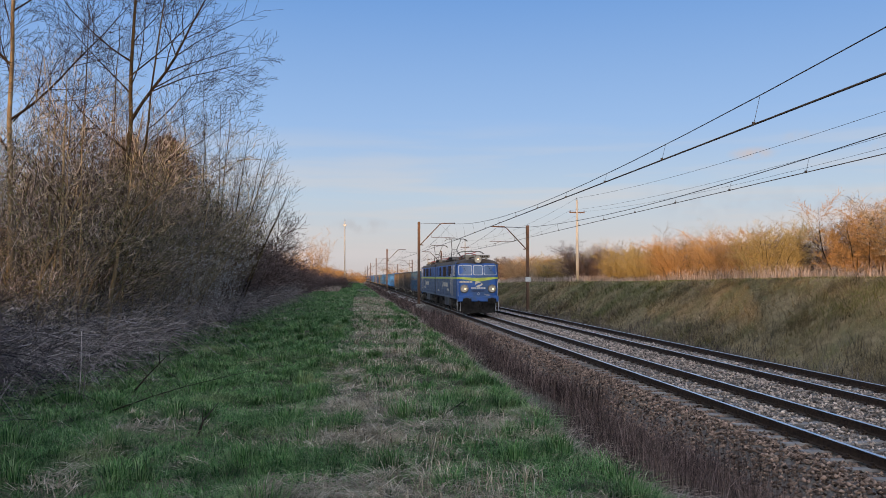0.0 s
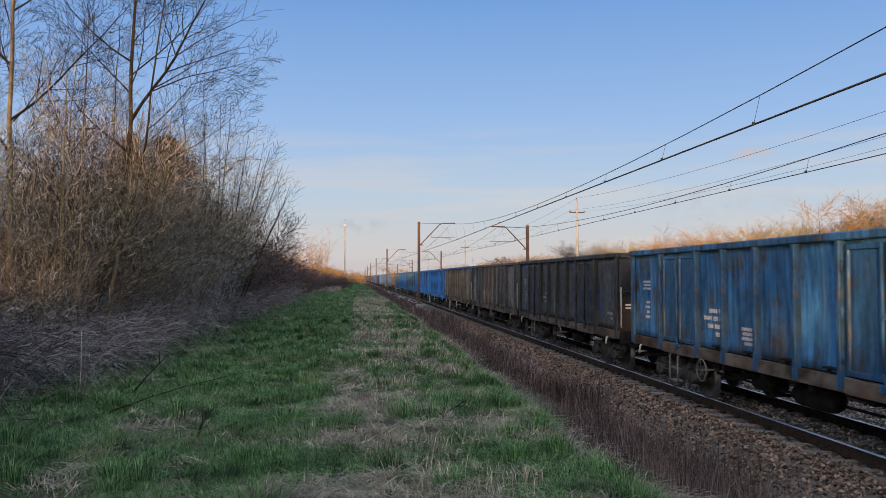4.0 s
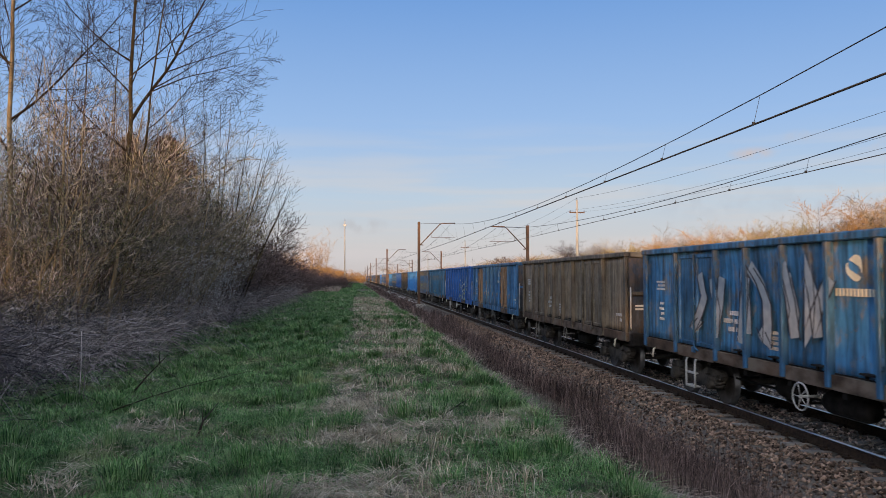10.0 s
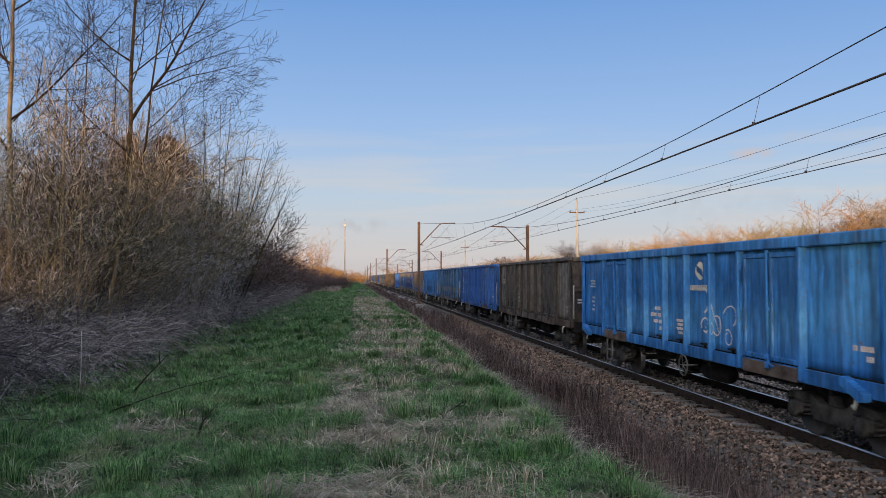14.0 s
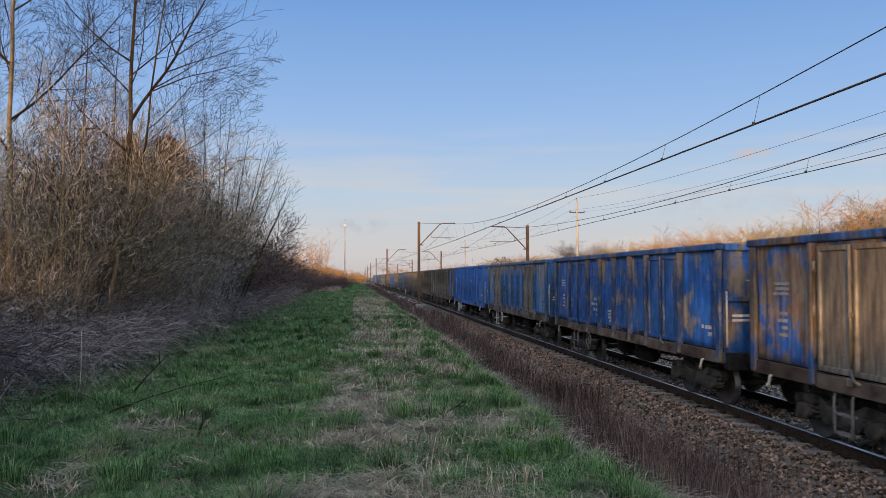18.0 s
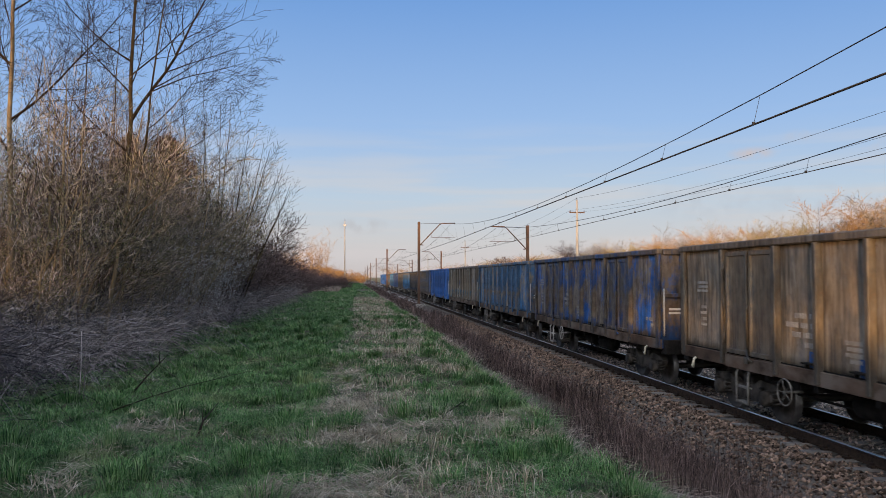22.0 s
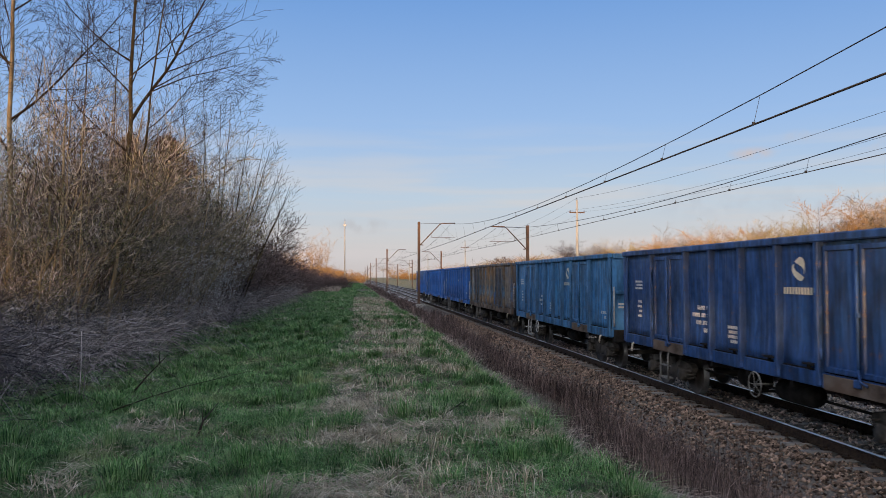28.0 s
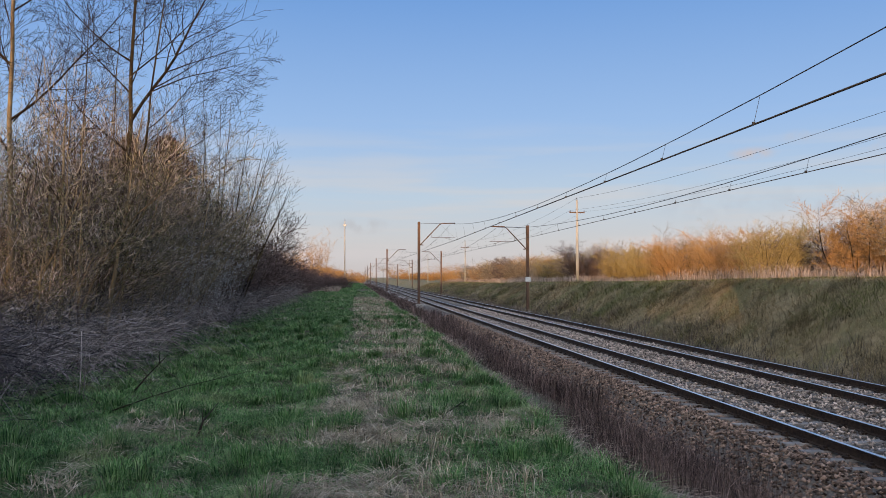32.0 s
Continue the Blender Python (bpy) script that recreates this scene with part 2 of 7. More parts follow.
M_SOIL = surface("bank_soil", (0.06, 0.052, 0.032), (0.15, 0.125, 0.078), 3.0, 0.95, bump=0.6, fine=25, patch=(0.07, 0.10, 0.035), patch_scale=0.35, dist=0.05)
M_BANK = surface("grassy_bank_turf", (0.17, 0.13, 0.068), (0.40, 0.31, 0.17), 3.0, 0.95, bump=0.6, fine=25, patch=(0.19, 0.17, 0.075), patch_scale=0.3, dist=0.05)
M_BALLAST_BED = surface("ballast_bed", (0.08, 0.066, 0.056), (0.24, 0.205, 0.17), 14.0, 0.95, bump=0.8, fine=22, dist=0.05)
M_STONE = surface("ballast_stone", (0.20, 0.15, 0.118), (0.56, 0.45, 0.36), 6.0, 0.9, bump=0.3, fine=40, by_piece=0.8)
M_STONE_RUSTY = surface("rusty_ballast_stone", (0.10, 0.066, 0.048), (0.37, 0.255, 0.185), 6.0, 0.92, bump=0.3, fine=40, by_piece=0.85)
M_RAIL_SIDE = surface("rusty_rail_web", (0.035, 0.024, 0.018), (0.085, 0.055, 0.038), 12.0, 0.75, 0.3, bump=0.25, fine=60)
M_RAIL_TOP = surface("polished_rail_head", (0.72, 0.73, 0.76), (0.86, 0.87, 0.88), 3.0, 0.3, 1.0, bump=0.0, stretch=(8, 0.3, 1))
M_SLEEPER = surface("weathered_concrete_sleeper", (0.14, 0.125, 0.11), (0.33, 0.30, 0.27), 5.0, 0.9, bump=0.35, fine=45, by_piece=0.3)
M_FASTENER = surface("rusty_fastener", (0.03, 0.022, 0.018), (0.08, 0.055, 0.04), 20, 0.8, 0.4)
M_MAST = surface("rust_brown_mast_steel", (0.085, 0.05, 0.035), (0.17, 0.105, 0.07), 5.0, 0.75, 0.2, bump=0.15, stretch=(1, 1, 0.3))
M_CONCRETE = surface("pale_concrete", (0.30, 0.28, 0.24), (0.46, 0.43, 0.38), 3.0, 0.9, bump=0.2, stretch=(1, 1, 0.3))
M_WIRE = surface("dark_wire", (0.03, 0.028, 0.027), (0.06, 0.055, 0.05), 4.0, 0.5, 0.6, bump=0)
M_INSULATOR = surface("brown_glazed_insulator", (0.09, 0.04, 0.025), (0.14, 0.07, 0.04), 8.0, 0.25, bump=0)
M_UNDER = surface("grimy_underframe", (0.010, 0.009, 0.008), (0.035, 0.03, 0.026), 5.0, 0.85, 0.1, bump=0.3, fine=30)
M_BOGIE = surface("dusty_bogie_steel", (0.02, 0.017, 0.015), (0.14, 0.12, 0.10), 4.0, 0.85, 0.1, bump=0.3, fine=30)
M_WHEEL = surface("wheel_steel", (0.05, 0.042, 0.036), (0.12, 0.10, 0.085), 5.0, 0.7, 0.3, bump=0.1)
M_TREAD = surface("dull_wheel_tread", (0.10, 0.095, 0.09), (0.22, 0.21, 0.20), 5.0, 0.45, 0.7, bump=0)
M_RUST = surface("rusty_sill_steel", (0.035, 0.023, 0.017), (0.16, 0.105, 0.072), 2.5, 0.85, 0.1, bump=0.3, fine=30, stretch=(1, 0.6, 1), patch=(0.20, 0.155, 0.12), patch_scale=1.2)
M_WHITE = surface("off_white_lettering", (0.40, 0.40, 0.385), (0.66, 0.65, 0.62), 6.0, 0.7, bump=0)
M_CREAM = surface("cream_lettering", (0.52, 0.46, 0.34), (0.75, 0.68, 0.52), 5.0, 0.7, bump=0)
M_YELLOW = surface("yellow_paint", (0.55, 0.42, 0.05), (0.75, 0.6, 0.08), 5.0, 0.6, bump=0)
M_GREYPAINT = surface("grey_white_bar_paint", (0.36, 0.34, 0.31), (0.55, 0.52, 0.47), 7.0, 0.65, bump=0.1)
M_GRIMYBAR = surface("grimy_grey_bar_paint", (0.10, 0.09, 0.08), (0.26, 0.24, 0.21), 7.0, 0.75, bump=0.1)
M_FADED = surface("faded_lettering", (0.22, 0.21, 0.19), (0.44, 0.42, 0.38), 5.0, 0.75, bump=0)

# ---- ground: one sheet, drawn as a cross-section that changes along the line ----
TRACK_A, TRACK_B = 8.634, 12.309
GAUGE = 1.505


def smooth(a, b, x):
    t = min(1.0, max(0.0, (x - a) / (b - a)))
    return t * t * (3 - 2 * t)


def bank_top(y):
    """Height of the far cutting's shoulder."""
    return 2.62 - 0.75 * smooth(30, 105, y) - 0.75 * smooth(100, 240, y) + 0.1 * math.sin(y * 0.09)


def shading_crest(v):
    """Unseen knolls added behind the camera; they set how high the sun's shade reaches."""
    return 0.4 * smooth(-12, -9, v) * smooth(6, 2, v) - 0.85 * smooth(-11, -8, v) * smooth(13, 9, v) + 1.5 * smooth(-19, -24, v) - 0.3 * smooth(4, 8, v)


def meadow(x, y):
    """Height of the grassy bank on the camera's side, plus unseen rises that cast shade."""
    h = 1.10 + 0.5 * smooth(90, 150, y) * smooth(2, -8, x) + 0.9 * smooth(-5.0, -14.0, x) + (2.9 + 2.0 * shading_crest(0.927 * x - 0.375 * y)) * smooth(34, 62, -0.375 * x - 0.927 * y)
    return h + 0.05 * noise.noise((x * 0.7, y * 0.5, 3)) + 0.12 * noise.noise((x * 0.15, y * 0.12, 7))


def ground_z(x, y):
    edge = 2.05 + 0.25 * noise.noise((3.3, y * 0.12, 0))
    if x < edge:
        return meadow(x, y)
    if x < 6.1:
        t = (x - edge) / (6.1 - edge)
        return meadow(edge, y) * (1 - t) ** 1.25 + (-0.72) * (1 - (1 - t) ** 1.25) + 0.06 * noise.noise((x, y * 0.6, 1))
    if x < 7.15:
        return -0.72 + 0.50 * smooth(6.1, 7.1, x)
    if x < 13.8:
        return -0.225
    if x < 15.0:
        return -0.225 - 0.45 * smooth(13.8, 14.9, x)
    top = bank_top(y)
    crest = 20.4 + 0.8 * noise.noise((1.7, y * 0.07, 5))
    if x < crest:
        t = (x - 15.0) / (crest - 15.0)
        s = t * t * (3 - 2 * t) * 0.55 + t * 0.45
        return -0.675 + (top + 0.675) * s + 0.12 * noise.noise((x * 0.4, y * 0.25, 2)) * math.sin(math.pi * t)
    return top - 0.1 * smooth(crest, 40, x) + 0.06 * noise.noise((x * 0.3, y * 0.2, 9))


def spaced(a, b, n, power=1.0):
    return [a + (b - a) * (i / n) ** power for i in range(n + 1)]


GX = [-3000, -1200, -500, -220, -110, -60, -40] + spaced(-30, -6, 16)[:-1] + spaced(-6, 2, 20)[:-1] + spaced(2, 7.2, 22)[:-1] + spaced(7.2, 13.8, 6)[:-1] + spaced(13.8, 22, 24)[:-1] + spaced(22, 44, 14) + [60, 90, 160, 300, 700, 1500, 3000]
GY = [-3000, -1200, -500, -200, -100, -60] + spaced(-40, 0, 20)[:-1] + spaced(0, 40, 90)[:-1] + spaced(40, 120, 80)[:-1] + spaced(120, 360, 60) + [420, 500, 650, 900, 1300, 2000, 3500]
gs = Shape()
gs.v = [(x, y, ground_z(x, y)) for y in GY for x in GX]
nx = len(GX)
for j in range(len(GY) - 1):
    for i in range(nx - 1):
        gs.f.append((j * nx + i, j * nx + i + 1, (j + 1) * nx + i + 1, (j + 1) * nx + i))
        gs.smooth.append(True)
        gs.m.append(1 if 6.2 <= GX[i] < 14.6 else 2 if GX[i] >= 14.6 else 0)
ground = part("ground", gs.mesh("ground", fix=False), [M_SOIL, M_BALLAST_BED, M_BANK])
tagged(ground, "grassy railway cutting with bare brown soil", "ground", kind="structure")


# ---- two tracks ----
def rail_shapes():
    web, head = Shape(), Shape()
    y0, y1 = -60, 900
    web.prism([(-0.07, -0.172), (0.07, -0.172), (0.07, -0.160), (0.012, -0.145), (0.012, -0.05), (0.034, -0.038), (0.034, -0.006), (-0.034, -0.006), (-0.034, -0.038), (-0.012, -0.05), (-0.012, -0.145), (-0.07, -0.160)], y0, y1)
    head.prism([(-0.033, -0.006), (0.033, -0.006), (0.030, 0.0), (-0.030, 0.0)], y0, y1)
    return web.mesh("rail"), head.mesh("running_surface")


RAIL_WEB, RAIL_HEAD = rail_shapes()
sl = Shape()
sl.face_list([(-1.28, -0.12, -0.3), (1.28, -0.12, -0.3), (1.28, 0.12, -0.3), (-1.28, 0.12, -0.3), (-1.25, -0.085, -0.185), (-0.5, -0.085, -0.185), (-0.45, -0.085, -0.205), (0.45, -0.085, -0.205), (0.5, -0.085, -0.185), (1.25, -0.085, -0.185),
              (1.25, 0.085, -0.185), (0.5, 0.085, -0.185), (0.45, 0.085, -0.205), (-0.45, 0.085, -0.205), (-0.5, 0.085, -0.185), (-1.25, 0.085, -0.185)],
             [(0, 1, 9, 8, 7, 6, 5, 4), (2, 3, 15, 14, 13, 12, 11, 10), (1, 2, 10, 9), (3, 0, 4, 15), (4, 5, 14, 15), (5, 6, 13, 14), (6, 7, 12, 13), (7, 8, 11, 12), (8, 9, 10, 11)])
SLEEPER = sl.mesh("sleeper")


def railway_track(x, label):
    track = thing("railway_track", label, "railway track", pose(x, 0, 0), "parallel tracks", "structure")
    for side in (-1, 1):
        r = part("rail", RAIL_WEB, M_RAIL_SIDE, track, "rusty steel rail", pose(side * GAUGE / 2, 0, 0))
        part("running_surface", RAIL_HEAD, M_RAIL_TOP, r, "polished bright rail head")
    rng = random.Random(int(x * 10))
    y = 4.0
    for i in range(200):
        part("sleeper", SLEEPER, M_SLEEPER, track, at=pose(rng.uniform(-0.02, 0.02), y, rng.uniform(-0.012, 0.008), 0, 0, rng.uniform(-0.7, 0.7)))
        y += 0.6
    far = Shape()
    while y < 420:
        far.box(-1.27, 1.27, y - 0.1, y + 0.1, -0.3, -0.19)
        y += 0.6
    tagged(part("far_sleepers", far, M_SLEEPER, track), kind="stuff")
    fs = Shape()
    y = 4.0
    while y < 90:
        for side in (-1, 1):
            for s in (-1, 1):
                cx = side * GAUGE / 2 + s * 0.105
                fs.box(cx - 0.045, cx + 0.045, y - 0.055, y + 0.055, -0.19, -0.15, 0)
                fs.box(cx - 0.02 - s * 0.02, cx + 0.02 - s * 0.02, y - 0.03, y + 0.03, -0.155, -0.115, 0)
        y += 0.6
    tagged(part("rail_fasteners", fs, M_FASTENER, track, "rusty bolted rail clips"), kind="stuff")
    return track


railway_track(TRACK_A, "railway track with rusty rails on concrete sleepers")
railway_track(TRACK_B, "second railway track with rusty rails on concrete sleepers")


# ---- masts and wires ----
def mast_shapes():
    pole = Shape()
    for s in (-1, 1):
        pole.box(-0.11, 0.11, s * 0.12 - 0.035, s * 0.12 + 0.035, -1.2, 7.62, 0.008)
    for k in range(16):
        z = -0.2 + k * 0.5
        pole.box(-0.10, 0.10, -0.09, 0.09, z, z + 0.07)
    foot = Shape().box(-0.32, 0.32, -0.32, 0.32, -1.2, -0.25, 0.03)
    arm = Shape().tube([(0.1, 0, 5.55), (1.85, 0, 7.38), (2.05, 0, 7.5), (3.25, 0, 7.52)], 0.045, 8)
    tie = Shape().tube([(0.1, 0, 7.45), (2.1, 0, 7.5)], 0.014, 5)
    ins = Shape()
    ins.lathe([(0.015, 0), (0.06, 0.03), (0.02, 0.06), (0.06, 0.1), (0.02, 0.13), (0.06, 0.17), (0.02, 0.2), (0.06, 0.24), (0.015, 0.28)], (0.12, 0, 5.56), "x", 10)
    reg = Shape().tube([(1.15, 0, 6.22), (3.3, 0, 6.22)], 0.018, 6).tube([(1.15, 0, 6.22), (1.15, 0, 6.62)], 0.012, 5).tube([(2.3, 0, 6.22), (3.0, 0, 5.98)], 0.016, 6).tube([(1.95, 0, 7.4), (3.2, 0, 6.22)], 0.008, 4)
    return pole, foot, arm, tie, ins, reg


MAST = None


def catenary_mast(x, y, flip, base, plate=False, raise_arm=0.0):
    global MAST
    label = "rust-brown lattice catenary mast with cantilever arm beside the track"
    mast = thing("catenary_mast", label, "catenary mast", pose(x, y, 0, 0, 0, 180 if flip else 0), "masts along the line")
    if MAST is None:
        MAST = [s.mesh(n) for s, n in zip(mast_shapes(), ("pole", "foundation", "cantilever_arm", "tie_rod", "insulator", "registration_arm"))]
    for me, mt in zip(MAST, (M_MAST, M_CONCRETE, M_MAST, M_WIRE, M_INSULATOR, M_MAST)):
        at = pose(0, 0, base if me.name == "foundation" else raise_arm)
        part(me.name.split(".")[0], me, mt, mast, at=at)
    if plate:
        part("number_plate", Shape().box(-0.2, -0.17, -0.24, 0.24, 2.3, 2.7, 0.01), M_WHITE, mast, "white enamel plate", pose(0, 0, 0, 0, 0, -90))
    return mast


SPAN = 68.0
for k in range(0, 7):
    y = 2.0 + SPAN * k
    if k == 0:
        y = 3.0
    catenary_mast(5.75, y, False, 0.55)
    catenary_mast(14.95, y - 3.0, True, 0.0, plate=(k == 1), raise_arm=-0.45)


def catenary(x, contact, low, high, first, count, shift, label):
    """Messenger wire sagging between the masts (first: its height at the mast beside the camera), contact wire and droppers."""
    wire = thing("overhead_wire", label, "overhead wire", pose(x, 0, 0), "overhead wires")
    knots = [3.0 + shift] + [2.0 + SPAN * k + shift for k in range(1, 7)]
    pts, cpts = [], []
    for a, b in zip(knots[:-1], knots[1:]):
        for i in range(16):
            t = i / 16
            pts.append((0.0, a + (b - a) * t, low + ((first if a < 4 and t < 0.5 else high) - low) * (2 * t - 1) ** 2))
        cpts.append((0.25 if len(cpts) % 2 else -0.25, a, contact))
    cpts.append((0.2, knots[-1], contact))
    part("messenger_wire", Shape().tube(pts, 0.013, 5), M_WIRE, wire)
    c = part("contact_wire", Shape().tube(cpts, 0.013, 5), M_WIRE, wire)
    if x < 10:
        part("contact_wire", Shape().tube([(px + 0.05, py, pz) for px, py, pz in cpts], 0.013, 5), M_WIRE, wire)
    for a, b in zip(knots[:-1], knots[1:]):
        for i in range(count):
            t = (i + 0.5) / count
            y = a + (b - a) * t
            z = low + ((first if a < 4 and t < 0.5 else high) - low) * (2 * t - 1) ** 2
            side = 0.25 - 0.5 * t if (knots.index(a) % 2) else -0.25 + 0.5 * t
            dr = Shape().tube([(0, y, z), (side, y, contact)], 0.005, 4)
            dr.box(side - 0.03, side + 0.03, y - 0.02, y + 0.02, contact - 0.02, contact + 0.05)
            part("dropper", dr, M_WIRE, wire)


catenary(TRACK_A, 5.955, 6.13, 7.5, 7.32, 13, 0.0, "dark catenary and contact wire with droppers over the track")
catenary(TRACK_B, 5.535, 5.73, 7.0, 7.0, 15, -3.0, "dark catenary and contact wire over the second track")


# ---- pole line on the far bank and the lone pole ----
def utility_pole(x, y, height, label):
    base = ground_z(x, y) - 0.4
    pole = thing("utility_pole", label, "utility pole", pose(x, y, base), "poles of the telegraph line")
    part("shaft", Shape().tube([(0, 0, 0), (0, 0, height * 0.5), (0, 0, height)], [0.17, 0.14, 0.10], 10), M_CONCRETE, pole, "pale concrete shaft")
    part("crossarm", Shape().box(-0.85, 0.85, -0.05, 0.05, height - 1.4, height - 1.28, 0.01), M_MAST, pole, "brown crossarm")
    for s in (-0.78, 0.78):
        part("insulator", Shape().lathe([(0.0, -0.02), (0.05, 0), (0.05, 0.1), (0.03, 0.13), (0.0, 0.16)], (s, 0, height - 1.28), "z", 8), M_INSULATOR, pole)
    part("top_pin", Shape().tube([(0, 0, height), (0, 0, height + 0.25)], 0.03, 6), M_INSULATOR, pole)
    return base + height + 0.2


tops = []
for k in range(-1, 5):
    y = 83 + 86.5 * k
    tops.append((24.0, y, utility_pole(24.0, y, 9.3, "pale concrete utility pole with crossarm on the bank")))
line = thing("telegraph_wire", "thin telegraph wire slung from pole to pole", "wire", pose(0, 0, 0))
for a, b in zip(tops[:-1], tops[1:]):
    pts = [(a[0] + (b[0] - a[0]) * t, a[1] + (b[1] - a[1]) * t, a[2] + (b[2] - a[2]) * t - 1.3 * 4 * t * (1 - t)) for t in [i / 14 for i in range(15)]]
    part("wire_span", Shape().tube(pts, 0.012, 4), M_WIRE, line)
    for s in (-0.78, 0.78):
        part("wire_span", Shape().tube([(x + s, y, z - 1.35 - 0.10 * (s > 0)) for x, y, z in pts], 0.009, 4), M_WIRE, line)
lone = thing("lamp_pole", "tall slim grey pole with a small lamp head", "pole", pose(-1.9, 165, 1.2))
part("shaft", Shape().tube([(0, 0, 0), (0, 0, 6), (0, 0, 13.2)], [0.16, 0.13, 0.09], 8), M_CONCRETE, lone)
part("lamp_head", Shape().box(-0.3, 0.3, -0.25, 0.25, 12.1, 12.5, 0.05), M_GREYPAINT, lone)
part("top_pin", Shape().tube([(0, 0, 13.2), (0, 0, 13.7)], 0.04, 6), M_MAST, lone)

# ---- freight train ----
# distance gone at t seconds, and where the couplings lie along the train, in metres from the plane of the camera
def gone(t):
    return 19.512 * t + 0.03774 * t * t - 1.937e-4 * t ** 3 - 7.19e-6 * t ** 4


COUPLINGS = [85.01, 99.16, 113.0, 126.83, 140.79, 156.7, 172.35, 188.07, 204.07, 218.3, 232.33, 246.45, 260.6, 274.78, 288.91, 304.75, 319.0, 333.2, 347.45, 361.76,
             375.88, 389.81, 404.2, 418.92, 432.91, 447.01, 461.16, 475.27, 489.48, 503.65, 517.74, 531.8, 545.9, 560.05, 574.2, 588.3, 602.28, 616.21, 630.25, 644.29, 658.41]
TRAIN = []


def bars(shape, x, y, z, rows, height, gap, flip, rng=None):
    """Lettering as plain bars: rows of lengths, from the top down, on a side wall at x."""
    for k, row in enumerate(rows):
        yy = y
        for w in row:
            n = max(1, round(w / (height * 0.78)))
            for i in range(n):
                a, b = yy + w * (i + 0.15) / n, yy + w * (i + 0.75) / n
                if flip:
                    a, b = 2 * yy - b, 2 * yy - a
                shape.box(x, x + 0.004, a, b, z - k * (height + gap) - height, z - k * (height + gap))
            yy = yy - w - 0.06 if flip else yy + w + 0.06
    return shape


def emblem(shape, x, y, z, r, sgn):
    """Two facing hooked strokes round an open middle, on a side wall."""
    for k in range(2):
        outer, inner = [], []
        for i in range(10):
            t = i / 9
            a = math.pi * k + 0.75 + 2.75 * t
            w = 0.16 + 0.52 * math.sin(math.pi * min(1, 0.12 + t)) ** 0.8
            squash = 1.0 + 0.10 * math.cos(3 * a)
            outer.append((y + sgn * r * squash * math.cos(a), z + r * squash * math.sin(a)))
            inner.append((y + sgn * r * (1 - w) * math.cos(a + 0.2), z + r * (1 - w) * math.sin(a + 0.2)))
        ring = outer + inner[::-1]
        n = len(outer)
        vs = [(x, *p) for p in ring]
        shape.face_list(vs, [(i, i + 1, 2 * n - 2 - i, 2 * n - 1 - i) for i in range(n - 1)])
    return shape


def dented_wall(s, y0, y1, z0, z1, breaks, seed):
    """A side wall, held at the ribs, pushed in between them by its loads and knocked here and there; s is the side."""
    rng = random.Random(seed)
    cuts = [y0] + [b for b in breaks if y0 + 0.3 < b < y1 - 0.3] + [y1]
    cols, nv = [], 12
    for a, b in zip(cuts[:-1], cuts[1:]):
        nu = max(3, round((b - a) / 0.16))
        belly = rng.uniform(-0.045, -0.005)
        knocks = [(rng.uniform(a, b), rng.uniform(z0 + 0.2, z1 - 0.2), rng.uniform(0.15, 0.4), rng.uniform(-0.035, 0.0)) for _ in range(4)]
        for i in range(nu):
            y, ku = a + (b - a) * i / nu, math.sin(math.pi * i / nu)
            col = []
            for j in range(nv + 1):
                z, kv = z0 + (z1 - z0) * j / nv, math.sin(math.pi * j / nv)
                o = belly * ku * kv + sum(dp * math.exp(-((y - ky) ** 2 + (z - kz) ** 2) / (kr * kr)) for ky, kz, kr, dp in knocks) * min(1, 2.5 * ku) * min(1, 2.5 * kv)
                col.append((s * (1.388 + max(o, -0.07)), y, z))
            cols.append(col)
    cols.append([(s * 1.388, y1, z0 + (z1 - z0) * j / nv) for j in range(nv + 1)])
    cols = [[(s * 1.30, c[0][1], z0)] + c + [(s * 1.30, c[0][1], z1)] for c in cols]
    m = nv + 3
    fs = [(i * m + j, i * m + j + 1, (i + 1) * m + j + 1, (i + 1) * m + j) for i in range(len(cols) - 1) for j in range(m - 1)] + [(i * m + m - 1, i * m, (i + 1) * m, (i + 1) * m + m - 1) for i in range(len(cols) - 1)]
    w = Shape().face_list([q for c in cols for q in c], fs, True)
    return w


